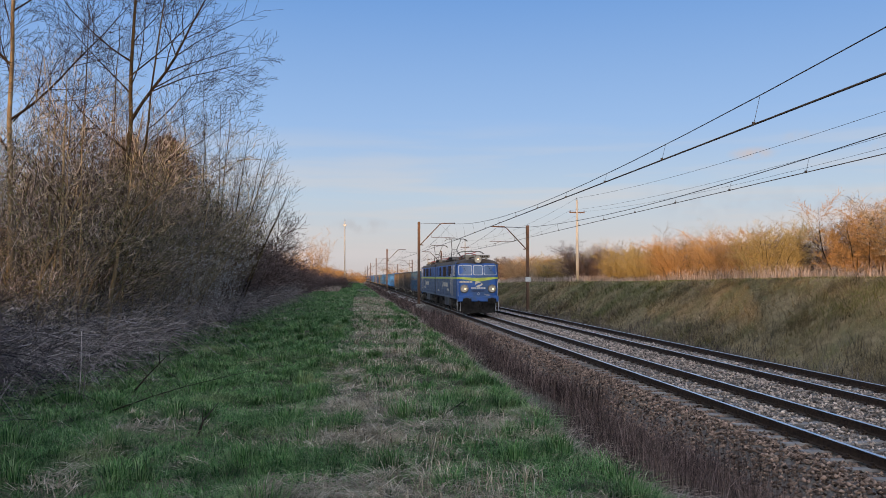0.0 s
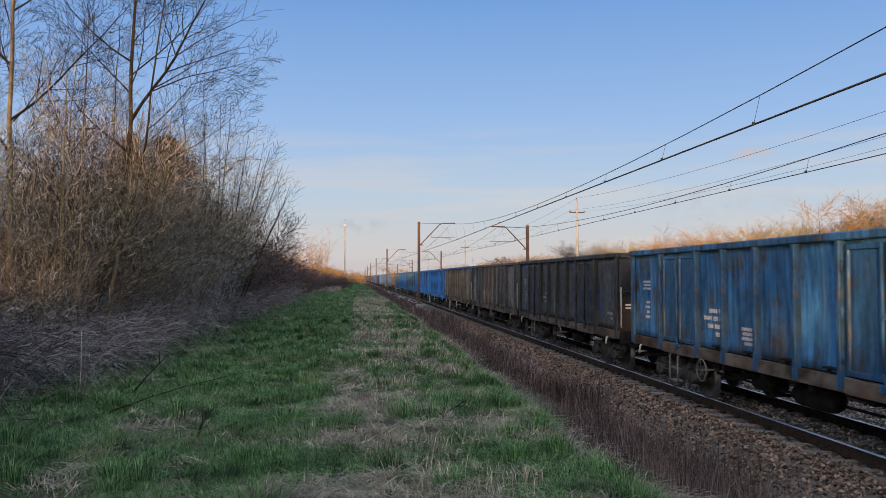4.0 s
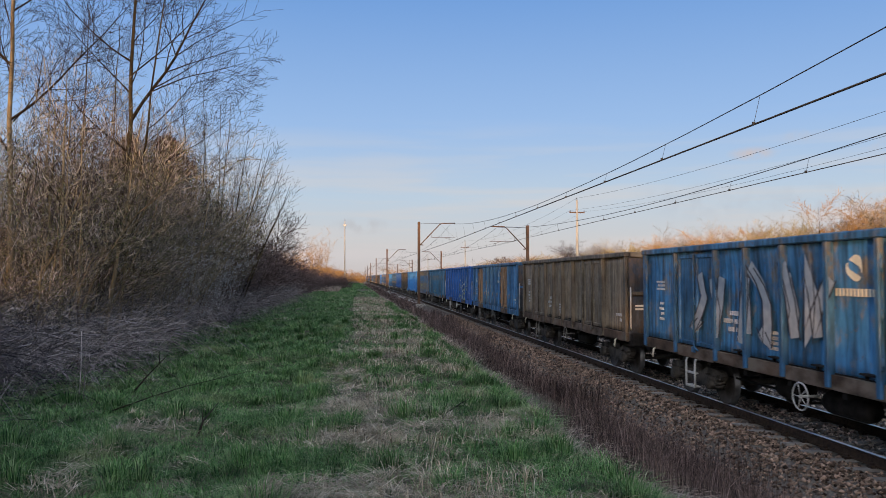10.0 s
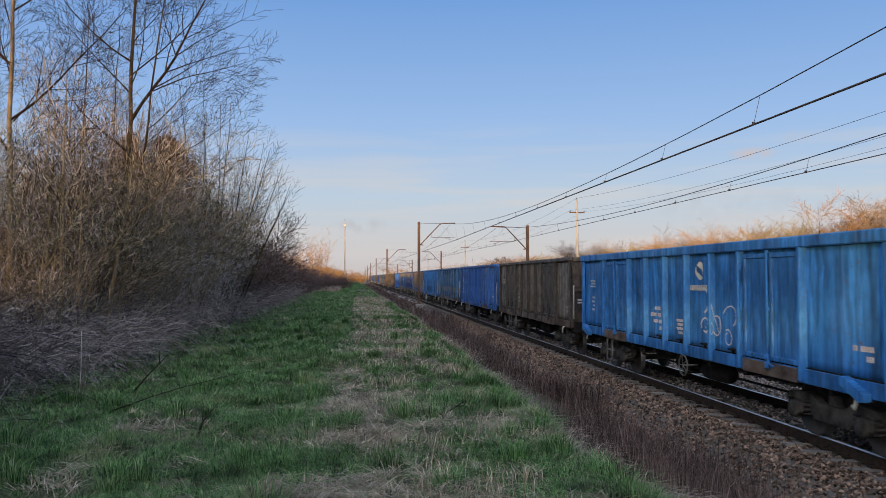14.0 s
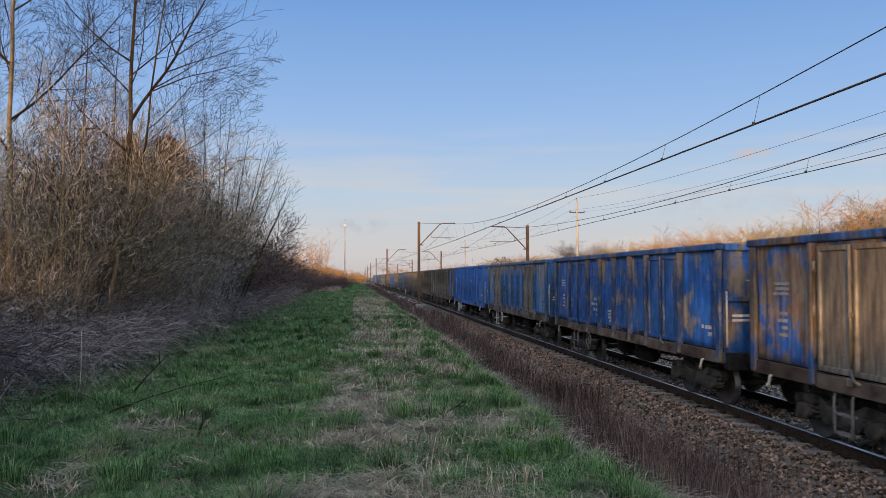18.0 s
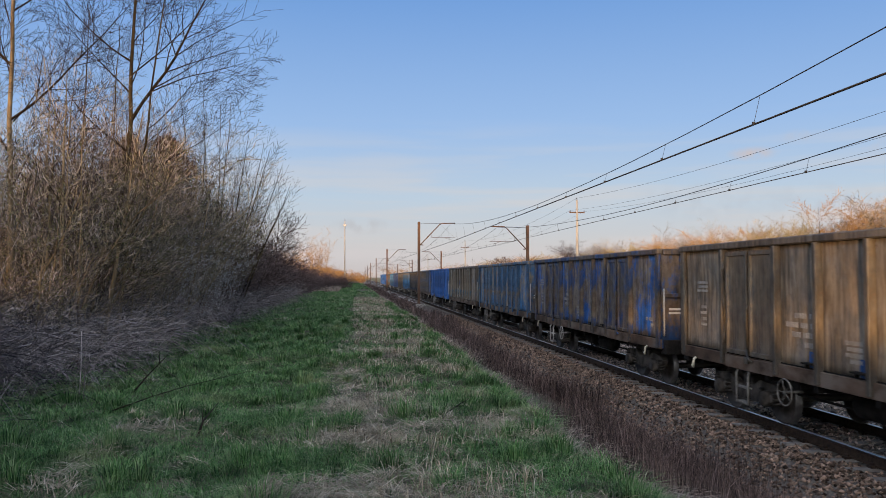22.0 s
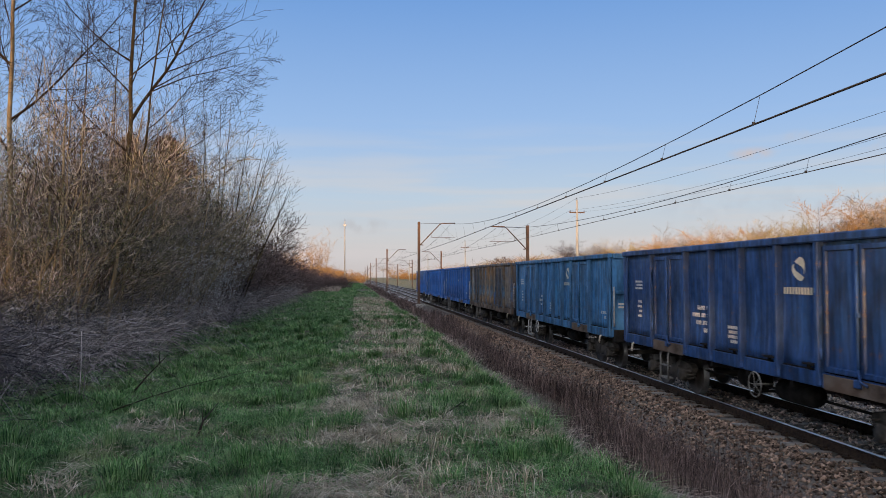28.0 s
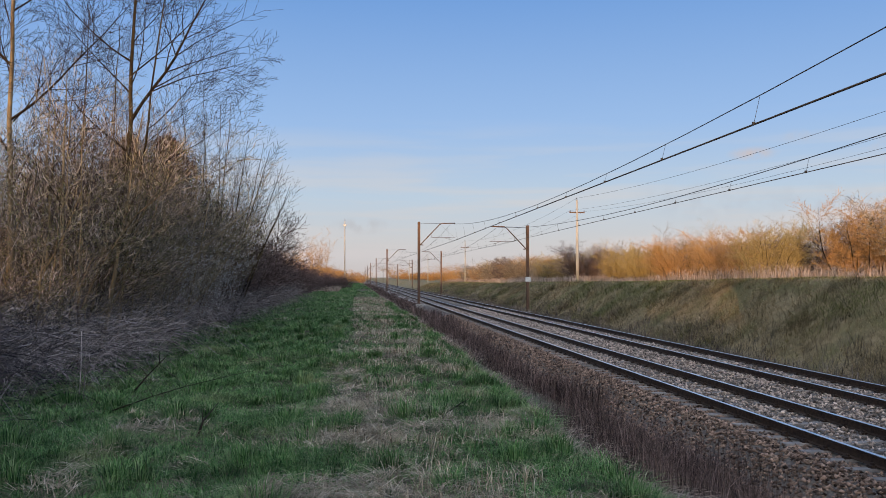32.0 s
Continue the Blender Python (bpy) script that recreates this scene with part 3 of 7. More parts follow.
def build_wagon_meshes(length, doors, ribs, rim, bracket):
    """Shared meshes of one wagon type; y runs from the leading end (-) to the trailing end (+)."""
    h = length / 2
    M = {}
    top, low = 3.36, 0.98
    M["floor"] = Shape().box(-1.40, 1.40, -h + 0.05, h - 0.05, 1.16, 1.24)
    for s, nm in ((-1, "left"), (1, "right")):
        a, b = sorted((s * 1.365, s * 1.39))
        for v in range(3):
            M["side_wall_%d_%s" % (v, nm)] = dented_wall(s, -h, h, 1.22, top - rim, sorted(ribs + [d + e * (doors[2] / 2 + 0.05) for d in doors[:2] for e in (-1, 1)]), int(length * 10) + v)
        a, b = sorted((s * 1.36, s * 1.50))
        M["top_rail_" + nm] = Shape().box(a, b, -h - 0.02, h + 0.02, top - rim, top, 0.02)
        a, b = sorted((s * 1.37, s * 1.45))
        M["sill_" + nm] = Shape().box(a, b, -h, h, low, 1.215, 0.01)
    for s, nm in ((-1, "front"), (1, "rear")):
        w = Shape()
        a, b = sorted((s * (h - 0.025), s * h))
        w.box(-1.38, 1.38, a, b, 1.0, top - 0.06)
        M["end_wall_" + nm] = w
        a, b = sorted((s * h, s * (h + 0.08)))
        M["end_rib_" + nm] = Shape().box(-0.07, 0.07, a, b, 0.95, top - 0.15, 0.012)
        a, b = sorted((s * h, s * (h + 0.05)))
        M["end_beam_" + nm] = Shape().box(-1.40, 1.40, a, b, 2.2, 2.3, 0.012)
        a, b = sorted((s * (h - 0.06), s * (h + 0.07)))
        M["end_rail_" + nm] = Shape().box(-1.355, 1.355, a, b, top - 0.15, top - 0.004, 0.02)
        a, b = sorted((s * (h - 0.12), s * (h + 0.16)))
        M["headstock_" + nm] = Shape().box(-1.34, 1.34, a, b, 0.86, 1.2, 0.02)
        u = s * (h + 0.16)
        M["coupler_" + nm] = Shape().tube([(0, u, 1.04), (0, u + s * 0.3, 1.02), (0, u + s * 0.44, 0.9)], 0.045, 6)
        M["grab_bar_" + nm] = Shape().tube([(-1.33, s * (h + 0.02), 1.3), (-1.36, s * (h + 0.1), 1.34), (-1.36, s * (h + 0.1), 2.35), (-1.33, s * (h + 0.02), 2.4)], 0.02, 6)
        M["cross_bar_" + nm] = Shape().tube([(-0.9, s * (h + 0.01), 2.62), (-0.88, s * (h + 0.11), 2.62), (-0.3, s * (h + 0.11), 2.62), (-0.28, s * (h + 0.01), 2.62)], 0.018, 6)
    rib = Shape()
    rib.prism([(-1.385, -0.055), (-1.49, -0.05), (-1.505, -0.04), (-1.505, 0.04), (-1.49, 0.05), (-1.385, 0.055)], 0, 1)
    rib.v = [(x, z, (1.02 + y * (top - rim - 1.02))) for x, y, z in rib.v]
    M["rib"] = rib
    post = Shape().box(-1.47, -1.395, -0.1, 0.1, 1.0, top - rim + 0.01, 0.02)
    M["corner_post"] = post
    dl = Shape()
    w = doors[2] / 2 - 0.03
    z0, z1 = 1.24, top - rim - 0.06
    rect = lambda x, g, e: [(x, g, z0 + e), (x, w - g, z0 + e), (x, w - g, z1 - e), (x, g, z1 - e)]
    loops = [rect(-1.40, 0, 0), rect(-1.452, 0, 0), rect(-1.462, 0.01, 0.01), rect(-1.462, 0.065, 0.075), rect(-1.428, 0.08, 0.09)]
    dl.face_list([q for lp in loops for q in lp], [(3, 2, 1, 0), (16, 17, 18, 19)] + [(4 * j + i, 4 * j + (i + 1) % 4, 4 * j + 4 + (i + 1) % 4, 4 * j + 4 + i) for j in range(4) for i in range(4)])
    M["door_leaf"] = dl
    lk = Shape().tube([(-1.485, 0, 1.12), (-1.485, 0, 3.16)], 0.022, 6)
    lk.box(-1.52, -1.46, -0.07, 0.07, 1.10, 1.22, 0.01).box(-1.50, -1.46, -0.05, 0.05, 2.1, 2.18, 0.01)
    lk.tube([(-1.49, 0.0, 1.36), (-1.53, -0.12, 1.2), (-1.52, -0.25, 1.16)], 0.022, 6)
    M["latch_bar"] = lk
    prof = [(0.0, 1.41)]
    for z in (1.5, 2.15, 2.85):
        prof += [(0.010, z - 0.09), (0.026, z - 0.09), (0.026, z + 0.09), (0.010, z + 0.09)]
    hg = Shape().lathe(prof + [(0.0, 2.95)], (-1.475, 0, 0), "z", 6)
    M["hinge"] = hg
    M["door_sill"] = Shape().box(-1.482, -1.452, -doors[2] / 2, doors[2] / 2, 0.97, 1.20, 0.008)
    # underframe
    uf = Shape().box(-0.28, 0.28, -h, h, 0.78, 1.15, 0.02)
    for y in (-3.0, -1.5, 0, 1.5, 3.0):
        uf.box(-1.36, 1.36, y - 0.06, y + 0.06, 0.86, 1.15)
    M["centre_sill"] = uf
    M["brake_cylinder"] = Shape().lathe([(0.0, -0.42), (0.19, -0.42), (0.19, 0.3), (0.12, 0.42), (0.0, 0.42)], (-0.75, 0.9, 0.68), "y", 14)
    M["air_tank"] = Shape().lathe([(0.0, -0.6), (0.16, -0.56), (0.2, -0.45), (0.2, 0.45), (0.16, 0.56), (0.0, 0.6)], (-0.85, -0.9, 0.66), "y", 14)
    M["brake_rod"] = Shape().tube([(-0.75, -h + 2.4, 0.6), (-0.75, h - 2.4, 0.6)], 0.025, 5).tube([(-1.0, 0.4, 0.95), (-1.0, 0.4, 0.5), (-0.5, 0.4, 0.5)], 0.03, 5)
    st = Shape()
    st.tube([(-1.42, -0.22, 1.0), (-1.47, -0.22, 0.9), (-1.47, -0.22, 0.36), (-1.47, 0.22, 0.36), (-1.47, 0.22, 0.9), (-1.42, 0.22, 1.0)], 0.024, 6)
    st.box(-1.49, -1.35, -0.22, 0.22, 0.36, 0.39).box(-1.49, -1.40, -0.22, 0.22, 0.64, 0.67)
    M["step_ladder"] = st
    hw = Shape().ring((-1.53, 0, 0.78), 0.22, 0.013, "x", 22, 6)
    for k in range(5):
        a = 2 * math.pi * k / 5
        hw.tube([(-1.53, 0, 0.78), (-1.53, 0.215 * math.cos(a), 0.78 + 0.215 * math.sin(a))], 0.008, 4)
    hw.tube([(-1.55, 0, 0.78), (-1.2, 0, 0.78)], 0.025, 6)
    M["hand_wheel"] = hw
    hk = Shape().tube([(-1.46, 0, 1.0), (-1.5, 0, 0.98), (-1.52, 0, 0.86), (-1.50, 0.05, 0.80), (-1.50, 0.1, 0.84)], 0.026, 6)
    M["rope_hook"] = hk
    M["lashing_bracket"] = Shape().box(-1.50, -1.38, -0.16, 0.16, 1.30, 1.325, 0).box(-1.44, -1.38, -0.13, -0.10, 1.23, 1.30).box(-1.44, -1.38, 0.10, 0.13, 1.23, 1.30)
    if bracket:
        M["corner_bracket"] = Shape().slab([(-0.25, 1.05), (0.25, 1.25), (0.30, 1.22), (0.30, 1.12), (-0.15, 0.92), (-0.25, 0.94)], -1.58, -1.44)
    M["buffer"] = Shape().lathe([(0.0, 0), (0.16, 0.0), (0.14, 0.1), (0.10, 0.12), (0.10, 0.36), (0.225, 0.38), (0.225, 0.41), (0.0, 0.425)], (0, 0, 0), "y", 16)
    return {k: (v.mesh(k.rsplit("_", 1)[0] if k.endswith(("_left", "_right", "_front", "_rear")) else k)) for k, v in M.items()}


def build_bogie_meshes():
    M = {}
    fr = Shape()
    prof = [(-1.3, 0.62), (-1.22, 0.52), (-0.62, 0.5), (-0.45, 0.34), (0.45, 0.34), (0.62, 0.5), (1.22, 0.52), (1.3, 0.62), (1.2, 0.72), (0.6, 0.76), (0.3, 0.62), (-0.3, 0.62), (-0.6, 0.76), (-1.2, 0.72)]
    fr.slab(prof, -1.06, -0.92)
    M["side_frame"] = fr
    M["bolster"] = Shape().box(-1.0, 1.0, -0.18, 0.18, 0.5, 0.8, 0.03)
    ax = Shape().lathe([(0.0, -0.12), (0.13, -0.12), (0.15, -0.06), (0.15, 0.1), (0.0, 0.1)], (-1.08, 0, 0.46), "x", 14)
    ax.box(-1.12, -0.94, -0.2, 0.2, 0.40, 0.56, 0.02)
    M["axle_box"] = ax
    sp = Shape()
    sp.tube([(-1.02 + 0.085 * math.cos(k * 0.785), 0.085 * math.sin(k * 0.785), 0.35 + 0.0095 * k) for k in range(33)], 0.023, 4)
    M["spring"] = sp
    wh = Shape().lathe([(0.0, -0.05), (0.09, -0.05), (0.12, -0.02), (0.36, 0.0), (0.40, -0.05), (0.452, -0.055)], (-0.7525, 0, 0.46), "x", 22)
    wh.lathe([(0.452, 0.07), (0.40, 0.06), (0.36, 0.03), (0.12, 0.03), (0.0, 0.05)], (-0.7525, 0, 0.46), "x", 22)
    M["wheel_disc"] = wh
    M["tread"] = Shape().lathe([(0.452, -0.055), (0.46, -0.05), (0.46, 0.035), (0.488, 0.045), (0.488, 0.065), (0.452, 0.07)], (-0.7525, 0, 0.46), "x", 22)
    M["axle"] = Shape().tube([(-1.1, 0, 0.46), (1.1, 0, 0.46)], 0.07, 10)
    return {k: v.mesh(k) for k, v in M.items()}


BOGIE = build_bogie_meshes()
MIRROR = Matrix.Rotation(math.pi, 4, "Z")


def bogie(parent, y):
    b = part("bogie", BOGIE["bolster"], M_BOGIE, parent, "dusty steel bogie", pose(0, y, 0))
    for turn in (Matrix.Identity(4), MIRROR):
        part("side_frame", BOGIE["side_frame"], M_BOGIE, b, at=turn)
        for dy in (-0.9, 0.9):
            part("axle_box", BOGIE["axle_box"], M_BOGIE, b, at=turn @ pose(0, dy, 0))
            for ds in (-0.24, 0.24):
                part("spring", BOGIE["spring"], M_BOGIE, b, at=turn @ pose(0, dy + ds, 0))
            part("wheel", BOGIE["wheel_disc"], M_WHEEL, b, at=turn @ pose(0, dy, 0))
            part("wheel_tread", BOGIE["tread"], M_TREAD, b, at=turn @ pose(0, dy, 0))
    for dy in (-0.9, 0.9):
        part("axle", BOGIE["axle"], M_BOGIE, b, at=pose(0, dy, 0))
    return b


SHORT = dict(length=12.84, doors=(-3.45, 3.45, 1.72), ribs=[-4.45, -2.46, -1.26, 0.02, 1.28, 2.5, 4.45], rim=0.13, bracket=False)
LONG = dict(length=14.5, doors=(-4.05, 4.05, 1.8), ribs=[-5.05, -3.0, -1.8, -0.6, 0.6, 1.8, 3.0, 5.05], rim=0.19, bracket=True)
TYPES = {"short": (SHORT, build_wagon_meshes(**SHORT)), "long": (LONG, build_wagon_meshes(**LONG))}


def wagon(kind, y, paint, label, seed, door_paint=None, marks=(), logo=True, plain_sill=False, faded=False, patches_of=(), end_paint=None, panel_paint=None, rail_paint=None):
    spec, M = TYPES[kind]
    rng = random.Random(seed)
    h = spec["length"] / 2
    w = thing("gondola_wagon", label, "freight wagon", pose(TRACK_A, y, 0), "wagons of the train")
    put = lambda key, name, mt, at=None, lb="": part(name, M[key], mt, w, lb, at)
    sill = paint if plain_sill else M_RUST
    bar_mat = M_GREYPAINT if rng.random() < 0.35 else M_GRIMYBAR
    ink = M_FADED if faded else M_WHITE
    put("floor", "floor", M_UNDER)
    for s in ("left", "right"):
        put("side_wall_%d_%s" % (seed % 3, s), "side_wall", panel_paint or paint)
        put("top_rail_" + s, "top_rail", rail_paint or paint)
        put("sill_" + s, "sill", sill)
    for s in ("front", "rear"):
        put("end_wall_" + s, "end_wall", end_paint or paint)
        put("end_rail_" + s, "end_rail", paint)
        put("end_beam_" + s, "end_beam", paint)
        for x in (-0.62, 0.62):
            put("end_rib_" + s, "end_rib", paint, pose(x, 0, 0))
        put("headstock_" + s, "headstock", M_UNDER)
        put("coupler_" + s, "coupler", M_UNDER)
        put("grab_bar_" + s, "grab_bar", M_GREYPAINT, lb="pale grab bar")
        put("cross_bar_" + s, "grab_bar", M_GREYPAINT)
    for turn in (Matrix.Identity(4), MIRROR):
        for y_rib in spec["ribs"]:
            put("rib", "rib", paint, turn @ pose(0, y_rib, 0))
        for e in (-1, 1):
            put("corner_post", "corner_post", paint, turn @ pose(0, e * (h - 0.1), 0))
            put("rope_hook", "rope_hook", M_CREAM, turn @ pose(0, e * (h - 0.75), 0), "cream rope hook")
            if spec["bracket"]:
                put("corner_bracket", "corner_bracket", paint, turn @ (pose(0, -(h - 0.75), 0) if e < 0 else pose(0, h - 0.75, 0)))
        for d in spec["doors"][:2]:
            wide = spec["doors"][2]
            dp = door_paint or paint
            for k in (0, 1):
                leaf = put("door_leaf", "door", dp, turn @ pose(0, d - wide / 2 + k * (wide / 2 + 0.03), 0))
            put("latch_bar", "latch_bar", dp, turn @ pose(0, d, 0))
            put("door_sill", "door_sill", M_RUST, turn @ pose(0, d, 0), "rusty door sill")
            for e in (-1, 1):
                put("hinge", "hinge", dp, turn @ pose(0, d + e * (wide / 2 + 0.05), 0))
    for y_rib in spec["ribs"][1:5]:
        put("lashing_bracket", "lashing_bracket", M_UNDER, pose(0, y_rib + 0.25, 0))
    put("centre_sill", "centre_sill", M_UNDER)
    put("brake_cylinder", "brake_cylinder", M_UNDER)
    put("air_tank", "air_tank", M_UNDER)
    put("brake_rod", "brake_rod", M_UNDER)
    put("step_ladder", "step_ladder", bar_mat, pose(0, h - 2.75, 0), "pale steel step")
    put("step_ladder", "step_ladder", bar_mat, MIRROR @ pose(0, h - 2.75, 0), "pale steel step")
    put("hand_wheel", "hand_wheel", bar_mat, pose(0, rng.choice((h - 4.3, h - 4.3, -0.6)), 0), "brake hand wheel")
    for e in (-1, 1):
        for x in (-0.875, 0.875):
            part("buffer", M["buffer"], M_UNDER, w, at=pose(x, e * (h + 0.16), 1.05, 0, 0, 180 if e < 0 else 0))
    bogie(w, -(h - 2.05))
    bogie(w, h - 2.05)
    # lettering and emblem on the side towards the field path
    face = -1.397
    jit = rng.uniform(-0.1, 0.1)
    for y_mark, z_mark, rows, hh, gap in ((spec["ribs"][4] + 0.16, 2.05 + jit, [(0.16, 0.36), (0.14, 0.2, 0.38), (0.34, 0.26), (0.3,)], 0.085, 0.07), (spec["ribs"][3] + 0.25, 1.75, [(0.4,), (0.36,), (0.4,), (0.3,)], 0.06, 0.03),
                                          (h - 1.2, 2.6, [(0.5,), (0.42,), (0.5,)], 0.05, 0.035), (h - 1.15, 2.1, [(0.25,), (0.3,), (0.2,), (0.28,)], 0.06, 0.06), (-h + 0.5, 1.7, [(0.3, 0.12), (0.18,)], 0.08, 0.06)):
        tagged(part("lettering", bars(Shape(), face, y_mark, z_mark, rows, hh, gap, False), ink, w, "white stencilled marks"), kind="stuff")
    for mt, y0, y1, z0, z1 in patches_of:
        part("paint_patch", Shape().box(-1.3945, -1.39, y0, y1, z0, z1), mt, w, "repainted patch")
    if logo:
        lg = emblem(Shape(), face - 0.003, spec["ribs"][1 if kind == "short" else 2] + 0.62, 2.82, 0.19, 1)
        bars(lg, face, spec["ribs"][1 if kind == "short" else 2] + 0.16, 2.52, [(0.95,)], 0.115, 0, False)
        part("emblem", lg, M_CREAM, w, "round cream emblem with a bar of lettering")
    end = Shape()
    for z, x0, x1 in ((1.95, -1.2, -0.75), (1.86, -1.2, -0.7), (1.7, -0.45, 0.3), (1.62, -0.45, 0.2), (1.5, -0.4, 0.25)):
        end.box(x0, x1, -h - 0.004, -h, z - 0.05, z)
    part("end_lettering", end, M_WHITE, w)
    tri = Shape().face_list([(-0.3, -h - 0.006, 2.95), (0.0, -h - 0.006, 2.95), (-0.15, -h - 0.006, 3.18)], [(0, 1, 2)])
    part("warning_sign", tri, M_YELLOW, w, "yellow warning triangle")
    part("tail_reflector", Shape().box(0.1, 0.2, -h - 0.02, -h, 1.42, 1.54), M_TAIL, w, "small red mark")
    for kind_m, my, mz, size in marks:
        tagged(part("graffiti", graffiti(kind_m, face - 0.07, my, mz, size, rng), GRAFFITI[kind_m], w, "sprayed graffiti strokes"), kind="stuff")
    TRAIN.append((w, y))
    return w


def ribbon(g, x, p, wd):
    """A flat stroke through points (y, z) on the side wall, mitred at its bends."""
    vs = []
    for i, q in enumerate(p):
        d = Vector((p[min(i + 1, len(p) - 1)][0] - p[max(i - 1, 0)][0], p[min(i + 1, len(p) - 1)][1] - p[max(i - 1, 0)][1]))
        d = d.normalized() if d.length > 1e-6 else Vector((1, 0))
        vs += [(x, q[0] - d.y * wd, q[1] + d.x * wd), (x, q[0] + d.y * wd, q[1] - d.x * wd)]
    g.face_list(vs, [(2 * i, 2 * i + 1, 2 * i + 3, 2 * i + 2) for i in range(len(p) - 1)])


def graffiti(kind, x, y, z, size, rng):
    """Sprayed strokes as flat ribbons on the side wall: tall angular figures in silver with dark edges, or a small scrawl."""
    g = Shape()
    if kind in ("silver", "dark") and size > 1.5:
        fig = random.Random(71)
        for k in range(6):
            y0 = y + (k - 2.5) * 0.85 + fig.uniform(-0.1, 0.1)
            p = [(y0 + fig.uniform(-0.35, 0.45), z + s * fig.uniform(0.45, 0.8)) for s in ((-1, 1, -1, 1), (1, -1, -0.2, 1), (1, 0.1, -1, -0.8))[k % 3]]
            p = [q for a, b in zip(p[:-1], p[1:]) for q in (a, ((a[0] + b[0]) / 2 + fig.uniform(-0.08, 0.08), (a[1] + b[1]) / 2))] + [p[-1]]
            p = [(q[0], min(3.1, max(1.28, q[1]))) for q in p]
            if kind == "silver":
                ribbon(g, x, p, 0.13)
            else:
                for e in (-0.15, 0.15):
                    ribbon(g, x - 0.002, [(q[0] + e, q[1] + e * 0.2) for q in p], 0.018)
        return g
    for k in range(8):
        p = [(y + rng.uniform(-0.9, 0.9) * size, z + rng.uniform(-0.42, 0.42) * size)]
        a = rng.uniform(0, 6.28)
        turn = rng.uniform(-0.9, 0.9)
        for i in range(9):
            a += turn + rng.uniform(-0.25, 0.25)
            q = p[-1]
            p.append((q[0] + math.cos(a) * 0.13 * size, min(3.1, max(1.2, q[1] + math.sin(a) * 0.12 * size))))
        ribbon(g, x, p, 0.02 * max(size, 0.6) * rng.uniform(0.5, 1.4))
    return g


M_TAIL = surface("faded_red_paint", (0.35, 0.03, 0.02), (0.5, 0.06, 0.04), 5, 0.6, bump=0)
GRAFFITI = {"white": M_WHITE, "yellow": surface("yellow_spray", (0.5, 0.5, 0.05), (0.65, 0.62, 0.1), 5, 0.7, bump=0), "silver": surface("silver_spray", (0.20, 0.23, 0.26), (0.36, 0.38, 0.4), 4, 0.6, bump=0), "dark": surface("black_spray", (0.02, 0.022, 0.03), (0.05, 0.05, 0.06), 4, 0.7, bump=0)}

BRIGHT, DEEP, MID, NAVY, TEAL = (0.031, 0.212, 0.54), (0.018, 0.135, 0.46), (0.05, 0.205, 0.42), (0.020, 0.075, 0.23), (0.06, 0.235, 0.40)
OCHRE = (0.30, 0.22, 0.135)
BROWN, GREY, TAN, RUSTY, BLACK = (0.12, 0.075, 0.048), (0.13, 0.125, 0.118), (0.35, 0.285, 0.205), (0.22, 0.11, 0.05), (0.05, 0.046, 0.042)
SL, SD = "short", "long"
